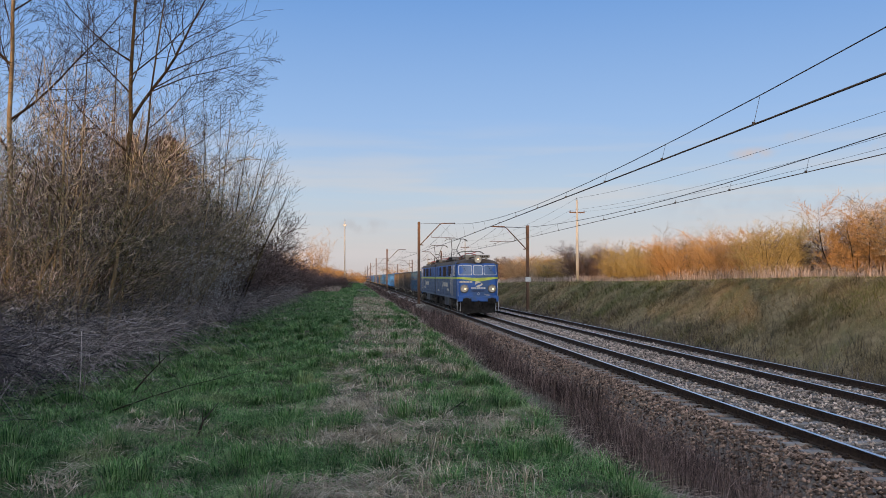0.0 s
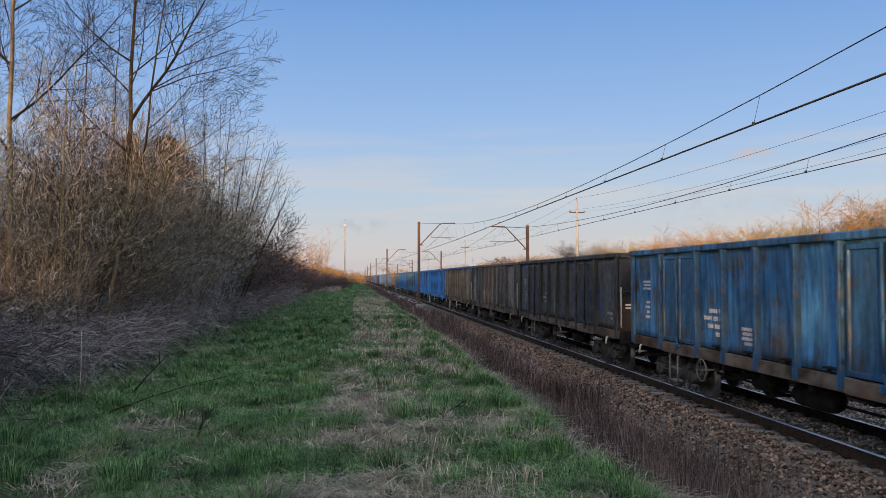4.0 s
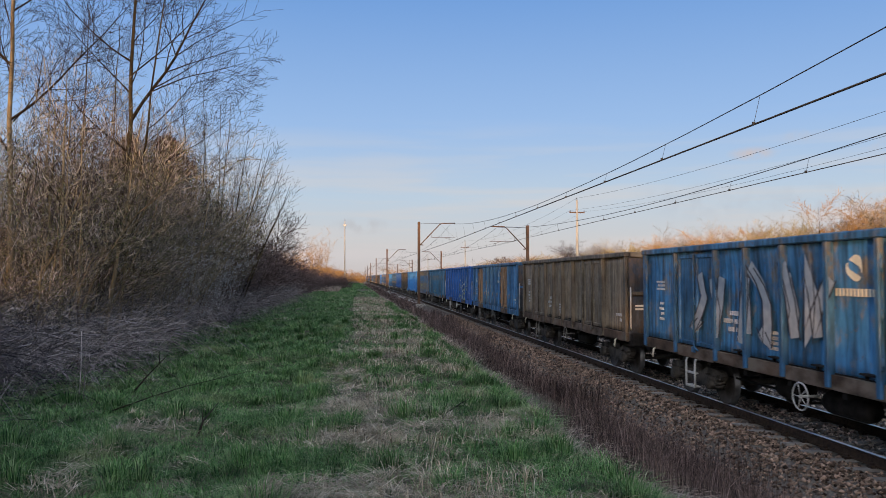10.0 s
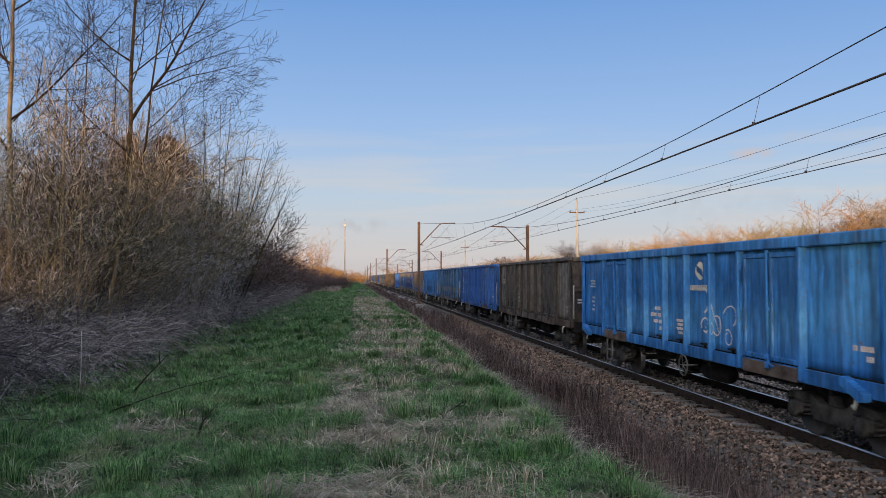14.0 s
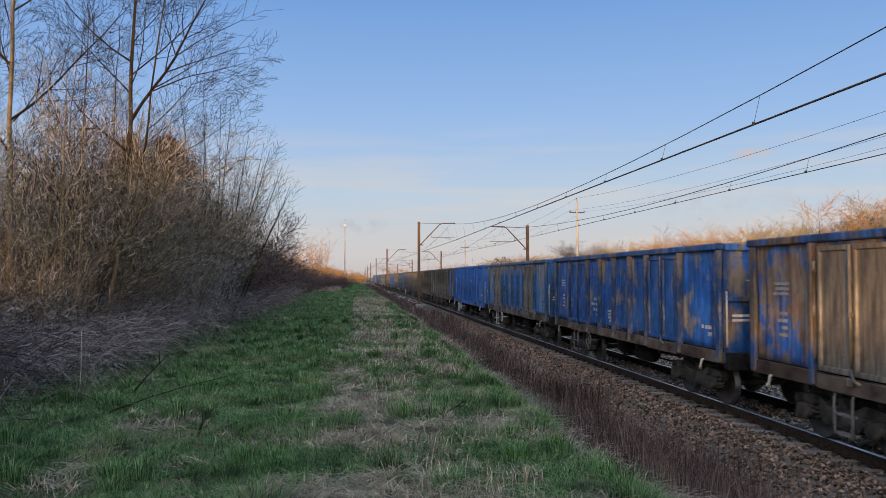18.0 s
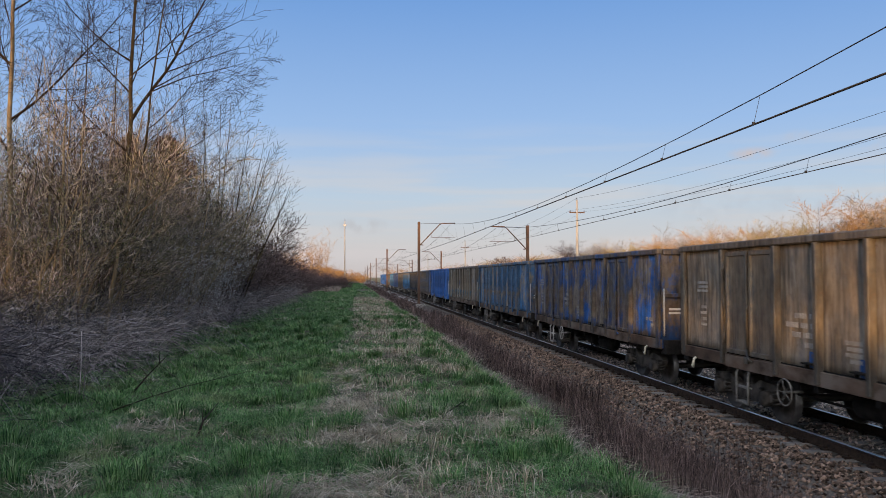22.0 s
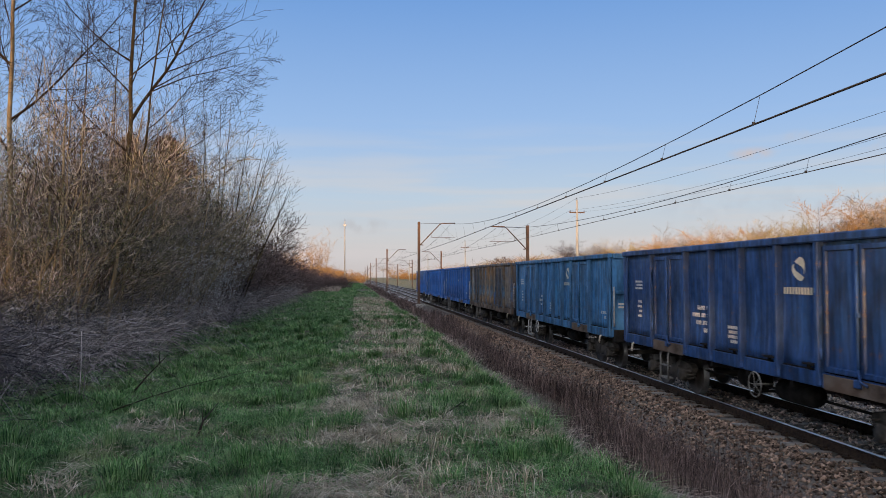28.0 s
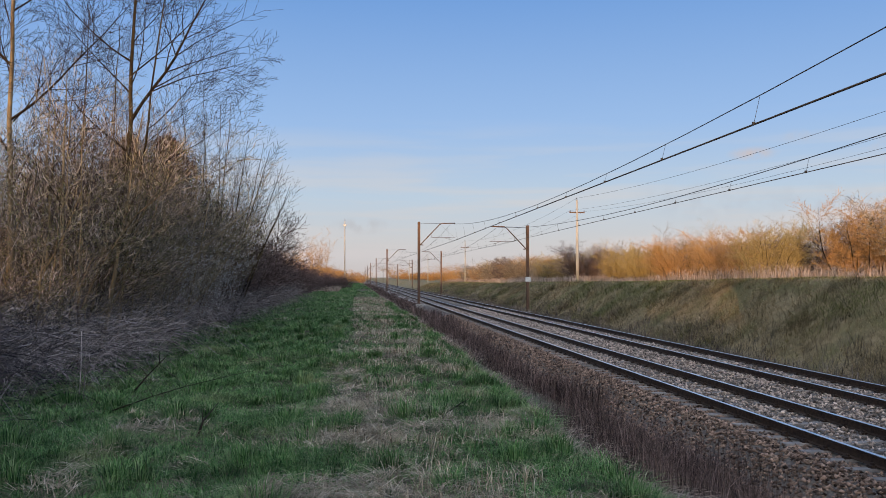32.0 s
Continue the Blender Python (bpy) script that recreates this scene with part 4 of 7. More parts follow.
# kind, paint, worn, dust, wear, door panels, marks, words
WAGONS = [
    (SL, MID, BLACK, GREY, 0.5, None, (), "open gondola wagon, blue ends and soot-grey sides"),
    (SL, NAVY, BLACK, GREY, 0.95, None, (), "open gondola wagon, soot-black and grimy"),
    (SL, NAVY, GREY, TAN, 0.8, None, (), "open gondola wagon, slate-grey with worn paint"),
    (SL, OCHRE, RUSTY, TAN, 0.55, None, (), "open gondola wagon, ochre-brown with a blue top rail"),
    (SD, BRIGHT, GREY, TAN, 0.12, None, (), "long open gondola wagon in bright clean blue"),
    (SD, BRIGHT, GREY, TAN, 0.18, None, (("white", 4.0, 1.9, 0.9),), "long open gondola wagon, bright blue with white graffiti"),
    (SD, MID, GREY, TAN, 0.55, None, (("yellow", 2.9, 1.6, 0.8),), "long open gondola wagon, faded grey-blue"),
    (SD, BRIGHT, RUSTY, TAN, 0.3, None, (), "long open gondola wagon, blue with rusty blotches"),
    (SL, MID, GREY, TAN, 0.45, None, (("silver", 1.0, 2.2, 2.2), ("dark", 1.0, 2.2, 2.2)), "open gondola wagon, blue with large silver graffiti"),
    (SL, OCHRE, BROWN, TAN, 0.5, None, (), "open gondola wagon, dusty tan-brown"),
    (SL, MID, RUSTY, TAN, 0.35, "orange", (), "open gondola wagon, blue with rust-orange doors"),
    (SL, DEEP, GREY, TAN, 0.1, None, (("white", -3.6, 1.75, 1.6), ("yellow", -3.2, 1.6, 1.5)), "open gondola wagon, deep blue with white graffiti"),
    (SL, TEAL, GREY, TAN, 0.42, None, (("yellow", 1.0, 1.4, 0.7),), "open gondola wagon, weathered teal blue"),
    (SL, MID, TAN, TAN, 0.72, None, (("yellow", 0.6, 1.7, 0.8),), "open gondola wagon, dusty tan over old blue paint"),
    (SD, BRIGHT, GREY, TAN, 0.12, None, (("white", -2.2, 1.8, 0.8),), "long open gondola wagon, bright blue with a white scrawl"),
    (SL, BLACK, BROWN, TAN, 0.8, None, (), "open gondola wagon, dark brown and sooty"),
    (SL, DEEP, BLACK, GREY, 0.35, None, (), "open gondola wagon, dark blue and grimy"),
    (SL, MID, GREY, TAN, 0.4, None, (), "open gondola wagon, blue with grey worn patches"),
    (SL, BRIGHT, GREY, TAN, 0.22, None, (), "open gondola wagon, light blue with rusty sill"),
    (SL, DEEP, RUSTY, TAN, 0.62, "tan", (), "open gondola wagon, blue paint with tan dusty doors"),
    (SL, DEEP, TAN, TAN, 0.5, None, (), "open gondola wagon, blue flaking to tan"),
    (SL, BRIGHT, TAN, TAN, 0.55, "tan", (), "open gondola wagon, blue with dusty grey doors"),
    (SL, DEEP, GREY, GREY, 0.08, None, (), "open gondola wagon in fresh deep blue"),
    (SL, BROWN, GREY, TAN, 0.8, None, (), "open gondola wagon, grey-brown with rust"),
    (SL, BROWN, BROWN, TAN, 0.95, None, (), "open gondola wagon, tan-brown with blue rib feet"),
    (SL, OCHRE, GREY, TAN, 0.65, None, (), "open gondola wagon, drab ochre-brown"),
    (SL, DEEP, BROWN, TAN, 0.72, None, (), "open gondola wagon, brown dust over blue"),
    (SL, MID, TAN, TAN, 0.6, None, (), "open gondola wagon, blue with beige dust"),
    (SL, TEAL, TAN, TAN, 0.85, None, (("silver", 0.9, 1.6, 0.6),), "open gondola wagon, beige dust fading to teal"),
    (SL, DEEP, GREY, TAN, 0.2, None, (), "open gondola wagon, plain dark blue"),
    (SL, DEEP, TAN, GREY, 0.72, None, (), "open gondola wagon, dusty grey with blue end"),
    (SL, NAVY, BLACK, GREY, 0.7, None, (), "open gondola wagon, dark slate and grimy"),
    (SL, MID, GREY, TAN, 0.5, None, (), "open gondola wagon, grey-blue and worn"),
    (SL, BROWN, GREY, TAN, 0.8, None, (), "open gondola wagon, brown-grey and rusty"),
    (SL, NAVY, GREY, TAN, 0.15, None, (), "open gondola wagon, dark navy blue"),
    (SL, MID, GREY, TAN, 0.2, None, (), "open gondola wagon, medium blue"),
    (SL, MID, BROWN, TAN, 0.8, None, (), "open gondola wagon, brown-grey over blue"),
    (SL, DEEP, GREY, TAN, 0.05, None, (), "open gondola wagon, clean strong blue"),
    (SL, DEEP, GREY, TAN, 0.12, None, (), "open gondola wagon, strong blue with pale emblem"),
    (SL, DEEP, GREY, TAN, 0.15, None, (), "open gondola wagon, strong blue, last of the train"),
]
DOORS = {"orange": wagon_paint("rust_orange_door", (0.30, 0.17, 0.08), RUSTY, TAN, 0.5, 91), "tan": wagon_paint("tan_door", (0.30, 0.25, 0.18), GREY, TAN, 0.6, 92)}
P_BLUE = wagon_paint("touched_up_blue", (0.017, 0.11, 0.36), GREY, TAN, 0.1, 93)
P_TAN = wagon_paint("bare_tan_primer", (0.36, 0.27, 0.17), TAN, TAN, 0.4, 94)
P_DARK = wagon_paint("sooty_end", (0.05, 0.06, 0.08), BLACK, BROWN, 0.6, 95)
FEET = [(P_BLUE, r + 0.1, r + 0.32, 1.23, 1.5) for r in SHORT["ribs"][1:6]]
PATCHES = {
    6: [(P_BLUE, -6.9, -5.9, 1.5, 1.95), (M_CREAM, -5.75, -5.4, 1.35, 1.6)],
    10: [(P_TAN, 1.45, 2.2, 1.5, 2.5), (P_TAN, 0.3, 0.8, 1.9, 2.3)],
    12: [(P_TAN, 5.3, 6.25, 1.75, 2.45)],
    17: [(P_TAN, 4.7, 5.3, 1.7, 2.2)],
    21: [(P_BLUE, 1.4, 2.35, 1.23, 2.3), (P_BLUE, -1.1, -0.1, 1.23, 3.2)],
    23: [(P_BLUE, -6.3, -4.56, 1.23, 3.2)],
    24: FEET,
    25: FEET[2:4],
    28: [(P_BLUE, 0.15, 1.1, 2.15, 2.45)],
    30: [(P_BLUE, -6.3, -4.6, 1.23, 3.2), (P_BLUE, 1.45, 2.2, 1.45, 2.75), (P_BLUE, -4.4, -4.1, 2.0, 2.35)],
    36: [(P_BLUE, -2.3, -1.5, 1.3, 1.9), (P_TAN, 0.3, 0.9, 1.7, 2.3)],
}
ENDS = {9: P_DARK, 10: P_DARK, 12: P_DARK, 13: P_DARK, 19: P_DARK, 30: P_BLUE, 36: P_DARK}
NO_LOGO = {0, 1, 2, 3, 9, 15, 16, 20, 21, 23, 24, 25, 26, 27, 28, 31, 32, 33, 36}
for i, (kind, col, worn, dust, amount, doors, marks, words) in enumerate(WAGONS):
    soot = 1 - 0.55 * min(1, amount * 1.3)
    paint = wagon_paint("wagon_frame_paint", *(tuple(c * soot for c in q) for q in (col, worn, dust)), amount, i + 1)
    panel = wagon_paint("wagon_sheet_paint", col, worn, dust, amount, i + 51)
    wagon(kind, (COUPLINGS[i] + COUPLINGS[i + 1]) / 2, paint, words, i + 10, DOORS.get(doors), marks, i not in NO_LOGO, kind == "long" or amount < 0.36, amount > 0.5, PATCHES.get(i, ()), ENDS.get(i), panel, P_BLUE if i == 3 else None)

# ---- electric locomotive in two sections ----
M_LOCO = wagon_paint("locomotive_blue", (0.032, 0.125, 0.36), (0.10, 0.13, 0.16), (0.30, 0.28, 0.22), 0.14, 77)
M_LOCO_SIDE = wagon_paint("dusty_lower_locomotive_blue", (0.055, 0.105, 0.20), (0.09, 0.11, 0.14), (0.26, 0.24, 0.20), 0.30, 79)
M_LOCO_FRONT = surface("locomotive_front_blue", (0.014, 0.075, 0.27), (0.022, 0.11, 0.37), 2.0, 0.45, bump=0.08, patch=(0.035, 0.085, 0.20), patch_scale=1.3)
M_LOCO_LOW = surface("dirty_lower_blue_grey", (0.075, 0.11, 0.165), (0.15, 0.19, 0.24), 2.0, 0.65, bump=0.15, stretch=(1, 1, 0.4))
M_ROOF = surface("dusty_brown_grey_roof", (0.045, 0.039, 0.036), (0.15, 0.125, 0.105), 2.0, 0.8, bump=0.2, patch=(0.085, 0.065, 0.052), patch_scale=0.8)
M_STRIPE = surface("yellow_green_stripe", (0.36, 0.42, 0.05), (0.56, 0.62, 0.09), 3.0, 0.6, bump=0.05)
M_GLASS = surface("dark_window_glass", (0.02, 0.025, 0.03), (0.045, 0.05, 0.06), 2.0, 0.08, bump=0)
M_FRAME = surface("silver_window_frame", (0.42, 0.43, 0.44), (0.6, 0.6, 0.6), 5.0, 0.45, 0.4, bump=0)
M_GRILLE = surface("brown_louvre", (0.025, 0.017, 0.013), (0.085, 0.052, 0.036), 3.0, 0.8, bump=0.2)
M_PANTO = surface("dull_red_pantograph_paint", (0.28, 0.045, 0.035), (0.42, 0.08, 0.055), 4.0, 0.6, 0.2, bump=0.1)
M_PANTO_GREY = surface("grey_pantograph_arm", (0.09, 0.075, 0.065), (0.16, 0.14, 0.12), 4.0, 0.6, 0.4, bump=0.1)
M_GRAVELGREY = surface("grey_resistor_box", (0.12, 0.11, 0.10), (0.22, 0.2, 0.18), 4.0, 0.75, bump=0.2)
M_LAMP, lamp_nt, lamp_b = material("headlamp_glow", 0.2)
lamp_b.inputs["Base Color"].default_value = (0.9, 0.75, 0.5, 1)
lamp_b.inputs["Emission Color"].default_value = (1.0, 0.62, 0.28, 1)
lamp_b.inputs["Emission Strength"].default_value = 1.6
M_LENS = surface("pale_headlamp_lens", (0.30, 0.27, 0.21), (0.55, 0.50, 0.40), 9.0, 0.15, bump=0)
M_TANBOX = surface("weathered_cream_paint", (0.13, 0.112, 0.085), (0.30, 0.26, 0.20), 5.0, 0.7, bump=0.1)


def loco_section(name, y, cab, label, raised):
    """One section; cab is the sign of the end with the cab (-1: leading). y is the section's middle."""
    L = thing(name, label, "locomotive", pose(TRACK_A, y, 0), "sections of the locomotive")
    h = 7.35
    f, r = cab * h, -cab * h
    lo, hi = -h, h
    body, flank = Shape(), Shape()
    nose = 0.55
    # body shell with a raked cab front
    for s in (-1, 1):
        a, b = sorted((s * 1.46, s * 1.49))
        y0, y1 = sorted((r, f - cab * nose))
        body.box(a, b, y0, y1, 2.60, 3.60)
        flank.box(a, b, y0, y1, 1.30, 2.60)
    a, b = sorted((r, r + cab * 0.04))
    part("end_wall", Shape().box(-1.46, 1.46, a, b, 1.30, 3.75), M_GRILLE, L, "rusty dark end wall")
    part("body_shell", body, M_LOCO, L)
    part("flank", flank, M_LOCO_SIDE, L, "dusty blue-grey lower side")
    low = Shape()
    for s in (-1, 1):
        a, b = sorted((s * 1.47, s * 1.487))
        y0, y1 = sorted((r, f - cab * nose))
        low.box(a, b, y0, y1, 1.16, 1.30)
        for k in range(4):
            z = 1.5 + k * 0.26
            aa, bb = sorted((s * 1.49, s * 1.502))
            part("side_rib", Shape().box(aa, bb, y0 + 0.05, y1 - 0.05, z, z + 0.025), M_LOCO_LOW, L)
    part("lower_skirt", low, M_LOCO_LOW, L)
    # cab face: upper glazed part raked, lower part bowed forward
    def fx(s, d, z):
        return (s, f - cab * d, z)
    cf = Shape()
    def strip(rows, mat_shape):
        n = len(rows[0])
        vs = [p for row in rows for p in row]
        mat_shape.face_list(vs, [(i * n + k, i * n + k + 1, (i + 1) * n + k + 1, (i + 1) * n + k) for i in range(len(rows) - 1) for k in range(n - 1)])
    def face_row(z, back):
        return [fx(x, back + d, z) for x, d in ((-1.49, nose), (-1.42, 0.32), (-1.2, 0.15), (-0.6, 0.04), (0, 0.0), (0.6, 0.04), (1.2, 0.15), (1.42, 0.32), (1.49, nose))]
    strip([face_row(1.16, 0.0), face_row(2.0, 0.02), face_row(2.54, 0.06), face_row(2.72, 0.08), face_row(3.1, 0.17), face_row(3.6, 0.3), face_row(3.72, 0.42)], cf)
    part("cab_front", cf, M_LOCO_FRONT, L, "blue cab front")
    st = Shape()
    for s in (-1, 1):
        a, b = sorted((s * 1.49, s * 1.497))
        y0, y1 = sorted((r, f - cab * nose))
        st.box(a, b, y0, y1, 2.56, 2.69)
    def st_row(z, back, dip):
        return [fx(x * 1.004, back + d - 0.04, z - dip * max(0, 1 - abs(x) / 1.1)) for x, d in ((-1.49, nose), (-1.42, 0.32), (-1.2, 0.15), (-0.6, 0.04), (0, 0.0), (0.6, 0.04), (1.2, 0.15), (1.42, 0.32), (1.49, nose))]
    strip([st_row(2.56, 0.062, 0.20), st_row(2.69, 0.077, 0.06)], st)
    part("stripe", st, M_STRIPE, L, "yellow-green stripe round the body")
    # windscreens
    for x0, x1 in ((-1.36, -0.41), (-0.34, 0.34), (0.41, 1.36)):
        def wp(x, z, off):
            d = 0.17 * max(0, (abs(x) - 1.2) / 0.22) + 0.15 * min(1, abs(x) / 1.2) ** 1.8
            back = 0.08 + (z - 2.72) * 0.235
            return fx(x, back + d - off, z)
        def outline(g, off):
            pts, rc = [], 0.10
            for cx, cz, a0 in ((x1 - g - rc, 3.53 - g - rc, 0), (x0 + g + rc, 3.53 - g - rc, 90), (x0 + g + rc, 2.82 + g + rc, 180), (x1 - g - rc, 2.82 + g + rc, 270)):
                pts += [(cx + rc * math.cos(radians(a0 + 22.5 * k)), cz + rc * math.sin(radians(a0 + 22.5 * k))) for k in range(5)]
            return [wp(px, pz, off) for px, pz in pts]
        loops = [outline(0, 0.0), outline(0.005, 0.03), outline(0.038, 0.03), outline(0.045, 0.012)]
        nl = len(loops[0])
        fr = Shape().face_list([q for lp in loops for q in lp], [(j * nl + i, j * nl + (i + 1) % nl, (j + 1) * nl + (i + 1) % nl, (j + 1) * nl + i) for j in range(3) for i in range(nl)])
        wf = part("windscreen_frame", fr, M_FRAME, L, "silver windscreen frame")
        gl = Shape().face_list(outline(0.042, 0.016) + [wp((x0 + x1) / 2, 3.175, 0.016)], [(i, (i + 1) % nl, nl) for i in range(nl)])
        part("windscreen", gl, M_SCREEN, wf, "windscreen with reflected sky blue in its colour")
        if abs(x0 + x1) > 0.5:
            c = (x0 + x1) / 2
            part("wiper", Shape().tube([wp(c - 0.2, 3.55, 0.07), wp(c + 0.05, 3.1, 0.06)], 0.012, 4), M_UNDER, wf)
    # roof
    rf = Shape()
    arc = [(-1.49, 3.58), (-1.46, 3.70), (-1.3, 3.84), (-0.9, 3.96), (-0.3, 4.02), (0.3, 4.02), (0.9, 3.96), (1.3, 3.84), (1.46, 3.70), (1.49, 3.58)]
    rows = [[(x, r, z) for x, z in arc], [(x, f - cab * 1.0, z) for x, z in arc], [(x * 0.995, f - cab * 0.6, z - 0.03 * (z > 3.6)) for x, z in arc], [(x * 0.96, f - cab * (0.36 + 0.18 * abs(x) / 1.49), 3.60 + (z - 3.58) * 0.62) for x, z in arc], [(x * 0.92, f - cab * (0.30 + 0.22 * abs(x) / 1.49), 3.58) for x, z in arc]]
    strip(rows, rf)
    rf.smooth = [True] * len(rf.f)
    a, b = sorted((r, r - cab * 0.29))
    part("gangway", Shape().box(-0.95, 0.95, a, b, 1.0, 3.5, 0.03), M_GRILLE, L, "rusty dark gangway bellows")
    part("end_plate", Shape().box(-1.42, -1.0, a if cab > 0 else b - 0.06, a + 0.06 if cab > 0 else b, 1.0, 2.7, 0.01), M_GRILLE, L, "rusty end plate")
    part("roof", rf, M_ROOF, L, "dusty rounded roof")
    # side windows and louvres, on both sides
    def panel(y_a, y_b, z0, z1, kind):
        ya, yb = sorted((y_a, y_b))
        for s in (-1, 1):
            x = s * 1.49
            if kind == "louvre":
                fr = Shape()
                for a, b, c, d in ((ya, yb, z0, z0 + 0.03), (ya, yb, z1 - 0.03, z1), (ya, ya + 0.03, z0 + 0.03, z1 - 0.03), (yb - 0.03, yb, z0 + 0.03, z1 - 0.03)):
                    fr.box(min(x, x + s * 0.022), max(x, x + s * 0.022), a, b, c, d)
                fr.box(min(x, x + s * 0.004), max(x, x + s * 0.004), ya + 0.03, yb - 0.03, z0 + 0.03, z1 - 0.03)
                k = z0 + 0.05
                while k < z1 - 0.06:
                    fr.slab([(ya + 0.03, k), (yb - 0.03, k), (yb - 0.03, k + 0.035), (ya + 0.03, k + 0.035)], x + s * 0.006, x + s * 0.018)
                    k += 0.055
                part("louvre", fr, M_GRILLE, L, "brown louvred grille")
            else:
                mt = M_FRAME if kind == "cab" else M_LOCO
                fr = Shape()
                t = 0.06 if kind == "cab" else 0.03
                for a, b, c, d in ((ya, yb, z0, z0 + t), (ya, yb, z1 - t, z1), (ya, ya + t, z0 + t, z1 - t), (yb - t, yb, z0 + t, z1 - t)):
                    fr.box(min(x, x + s * 0.02), max(x, x + s * 0.02), a, b, c, d)
                wf = part("window_frame", fr, mt, L, "pale cab window frame" if kind == "cab" else "")
                part("pane", Shape().box(min(x, x + s * 0.006), max(x, x + s * 0.006), ya + t, yb - t, z0 + t, z1 - t), M_GLASS, wf, "dark window pane")
    from_front = lambda d: f - cab * d
    panel(from_front(1.35), from_front(2.0), 2.78, 3.52, "cab")
    panel(from_front(0.95), from_front(1.25), 2.84, 3.44, "glass")
    panel(from_front(2.75), from_front(3.05), 2.80, 3.5, "glass")
    panel(from_front(3.6), from_front(5.0), 2.76, 3.52, "louvre")
    panel(from_front(5.25), from_front(5.6), 2.80, 3.48, "glass")
    panel(from_front(6.5), from_front(7.55), 2.76, 3.50, "louvre")
    panel(from_front(7.7), from_front(8.75), 2.76, 3.50, "louvre")
    panel(from_front(9.3), from_front(9.6), 2.80, 3.46, "glass")
    panel(from_front(10.2), from_front(11.1), 2.76, 3.5, "louvre")
    panel(from_front(11.4), from_front(11.75), 2.80, 3.46, "glass")
    panel(from_front(12.9), from_front(13.3), 2.8, 3.5, "glass")
    rb = Shape()
    for s in (-1, 1):
        a, b = sorted((s * 1.49, s * 1.504))
        for k in range(4):
            for p, q in ((12.0, 12.8), (13.4, 14.0)):
                y0, y1 = sorted((from_front(p), from_front(q)))
                rb.box(a, b, y0, y1, 2.86 + k * 0.17, 2.88 + k * 0.17)
    part("upper_ribbing", rb, M_LOCO, L)
    # driver's door and rails
    dr = Shape()
    for s in (-1, 1):
        a, b = sorted((s * 1.49, s * 1.5))
        y0, y1 = sorted((from_front(2.6), from_front(3.2)))
        for q0, q1 in ((y0, y0 + 0.02), (y1 - 0.02, y1)):
            dr.box(a, b, q0, q1, 1.32, 3.55)
        for yy in (from_front(2.5), from_front(3.3)):
            dr.tube([(s * 1.49, yy, 1.4), (s * 1.54, yy, 1.45), (s * 1.54, yy, 2.9), (s * 1.49, yy, 2.95)], 0.016, 5)
    part("door_rail", dr, M_GREYPAINT, L, "pale handrails beside the driver's door")
    # emblem and lettering
    for s in (-1,):
        lg = emblem(Shape(), s * 1.508, 1.4, 2.12, 0.31, 1)
        x0 = 0.95
        for wd in [0.24] * 8:
            lg.box(-1.509, -1.504, x0 - wd, x0, 1.96, 2.27)
            x0 -= wd + 0.12
        part("emblem", lg, M_CREAM, L, "cream emblem and bar of lettering")
        num = Shape()
        yy = from_front(3.0)
        bars(num, -1.509, -cab * 0 + (f - cab * 4.6), 1.82, [(0.26, 0.26, 0.16, 0.26, 0.16)], 0.2, 0.05, cab > 0)
        bars(num, -1.509, 4.0 * 1, 1.66, [(0.2, 0.2, 0.1, 0.3, 0.3)], 0.14, 0.05, False)
        part("number_lettering", num, M_CREAM, L, "cream number bars")
    # headlamps
    for x in (-0.98, 0.98):
        d = 0.10
        hl = part("headlamp", Shape().lathe([(0.16, 0), (0.27, 0.0), (0.30, cab * 0.06), (0.27, cab * 0.14), (0.23, cab * 0.15)], (x, f - cab * d, 1.88), "y", 22), M_TANBOX, L, "round headlamp in a pale rim")
        part("lens", Shape().lathe([(0.0, cab * 0.11), (0.23, cab * 0.12)], (x, f - cab * d, 1.88), "y", 22), M_LENS, hl)
        part("bulb", Shape().lathe([(0.0, cab * 0.15), (0.065, cab * 0.13)], (x + 0.05, f - cab * d, 1.86), "y", 14), M_LAMP if cab < 0 else M_LENS, hl, "glowing bulb" if cab < 0 else "")
    tl = part("top_headlamp", Shape().lathe([(0.0, -cab * 0.45), (0.2, -cab * 0.45), (0.25, -cab * 0.2), (0.27, cab * 0.12), (0.24, cab * 0.13)], (0, f - cab * 0.28, 3.93), "y", 22), M_TANBOX, L, "round lamp on the roof")
    part("lens", Shape().lathe([(0.0, cab * 0.11), (0.24, cab * 0.12)], (0, f - cab * 0.28, 3.93), "y", 22), M_LENS, tl)
    part("bulb", Shape().lathe([(0.0, cab * 0.15), (0.06, cab * 0.13)], (0, f - cab * 0.28, 3.93), "y", 14), M_LAMP if cab < 0 else M_LENS, tl)
    for hx, hr in ((-0.7, 0.13), (0.62, 0.1)):
        part("horn", Shape().tube([(hx, f - cab * 0.7, 4.0), (hx, f - cab * 0.42, 4.02)], [0.05, hr], 12), M_TANBOX, L, "pale air horn")
    y0, y1 = sorted((f - cab * 1.6, f - cab * 0.75))
    vb = Shape().box(-0.85, 0.95, y0, y1, 4.05, 4.27, 0.05)
    for k in range(6):
        xk = -0.1 + k * 0.16
        vb.box(xk, xk + 0.08, min(f - cab * 0.73, f - cab * 0.75), max(f - cab * 0.73, f - cab * 0.75), 4.12, 4.22, mat=1)
    part("air_conditioner", vb, [M_TANBOX, M_UNDER], L, "pale ventilator box on the roof")
    # front end: emblem, stripes, buffers, plough
    fe = Shape()
    ring_s = emblem(Shape(), 0, 0, 2.2, 0.2, 1)
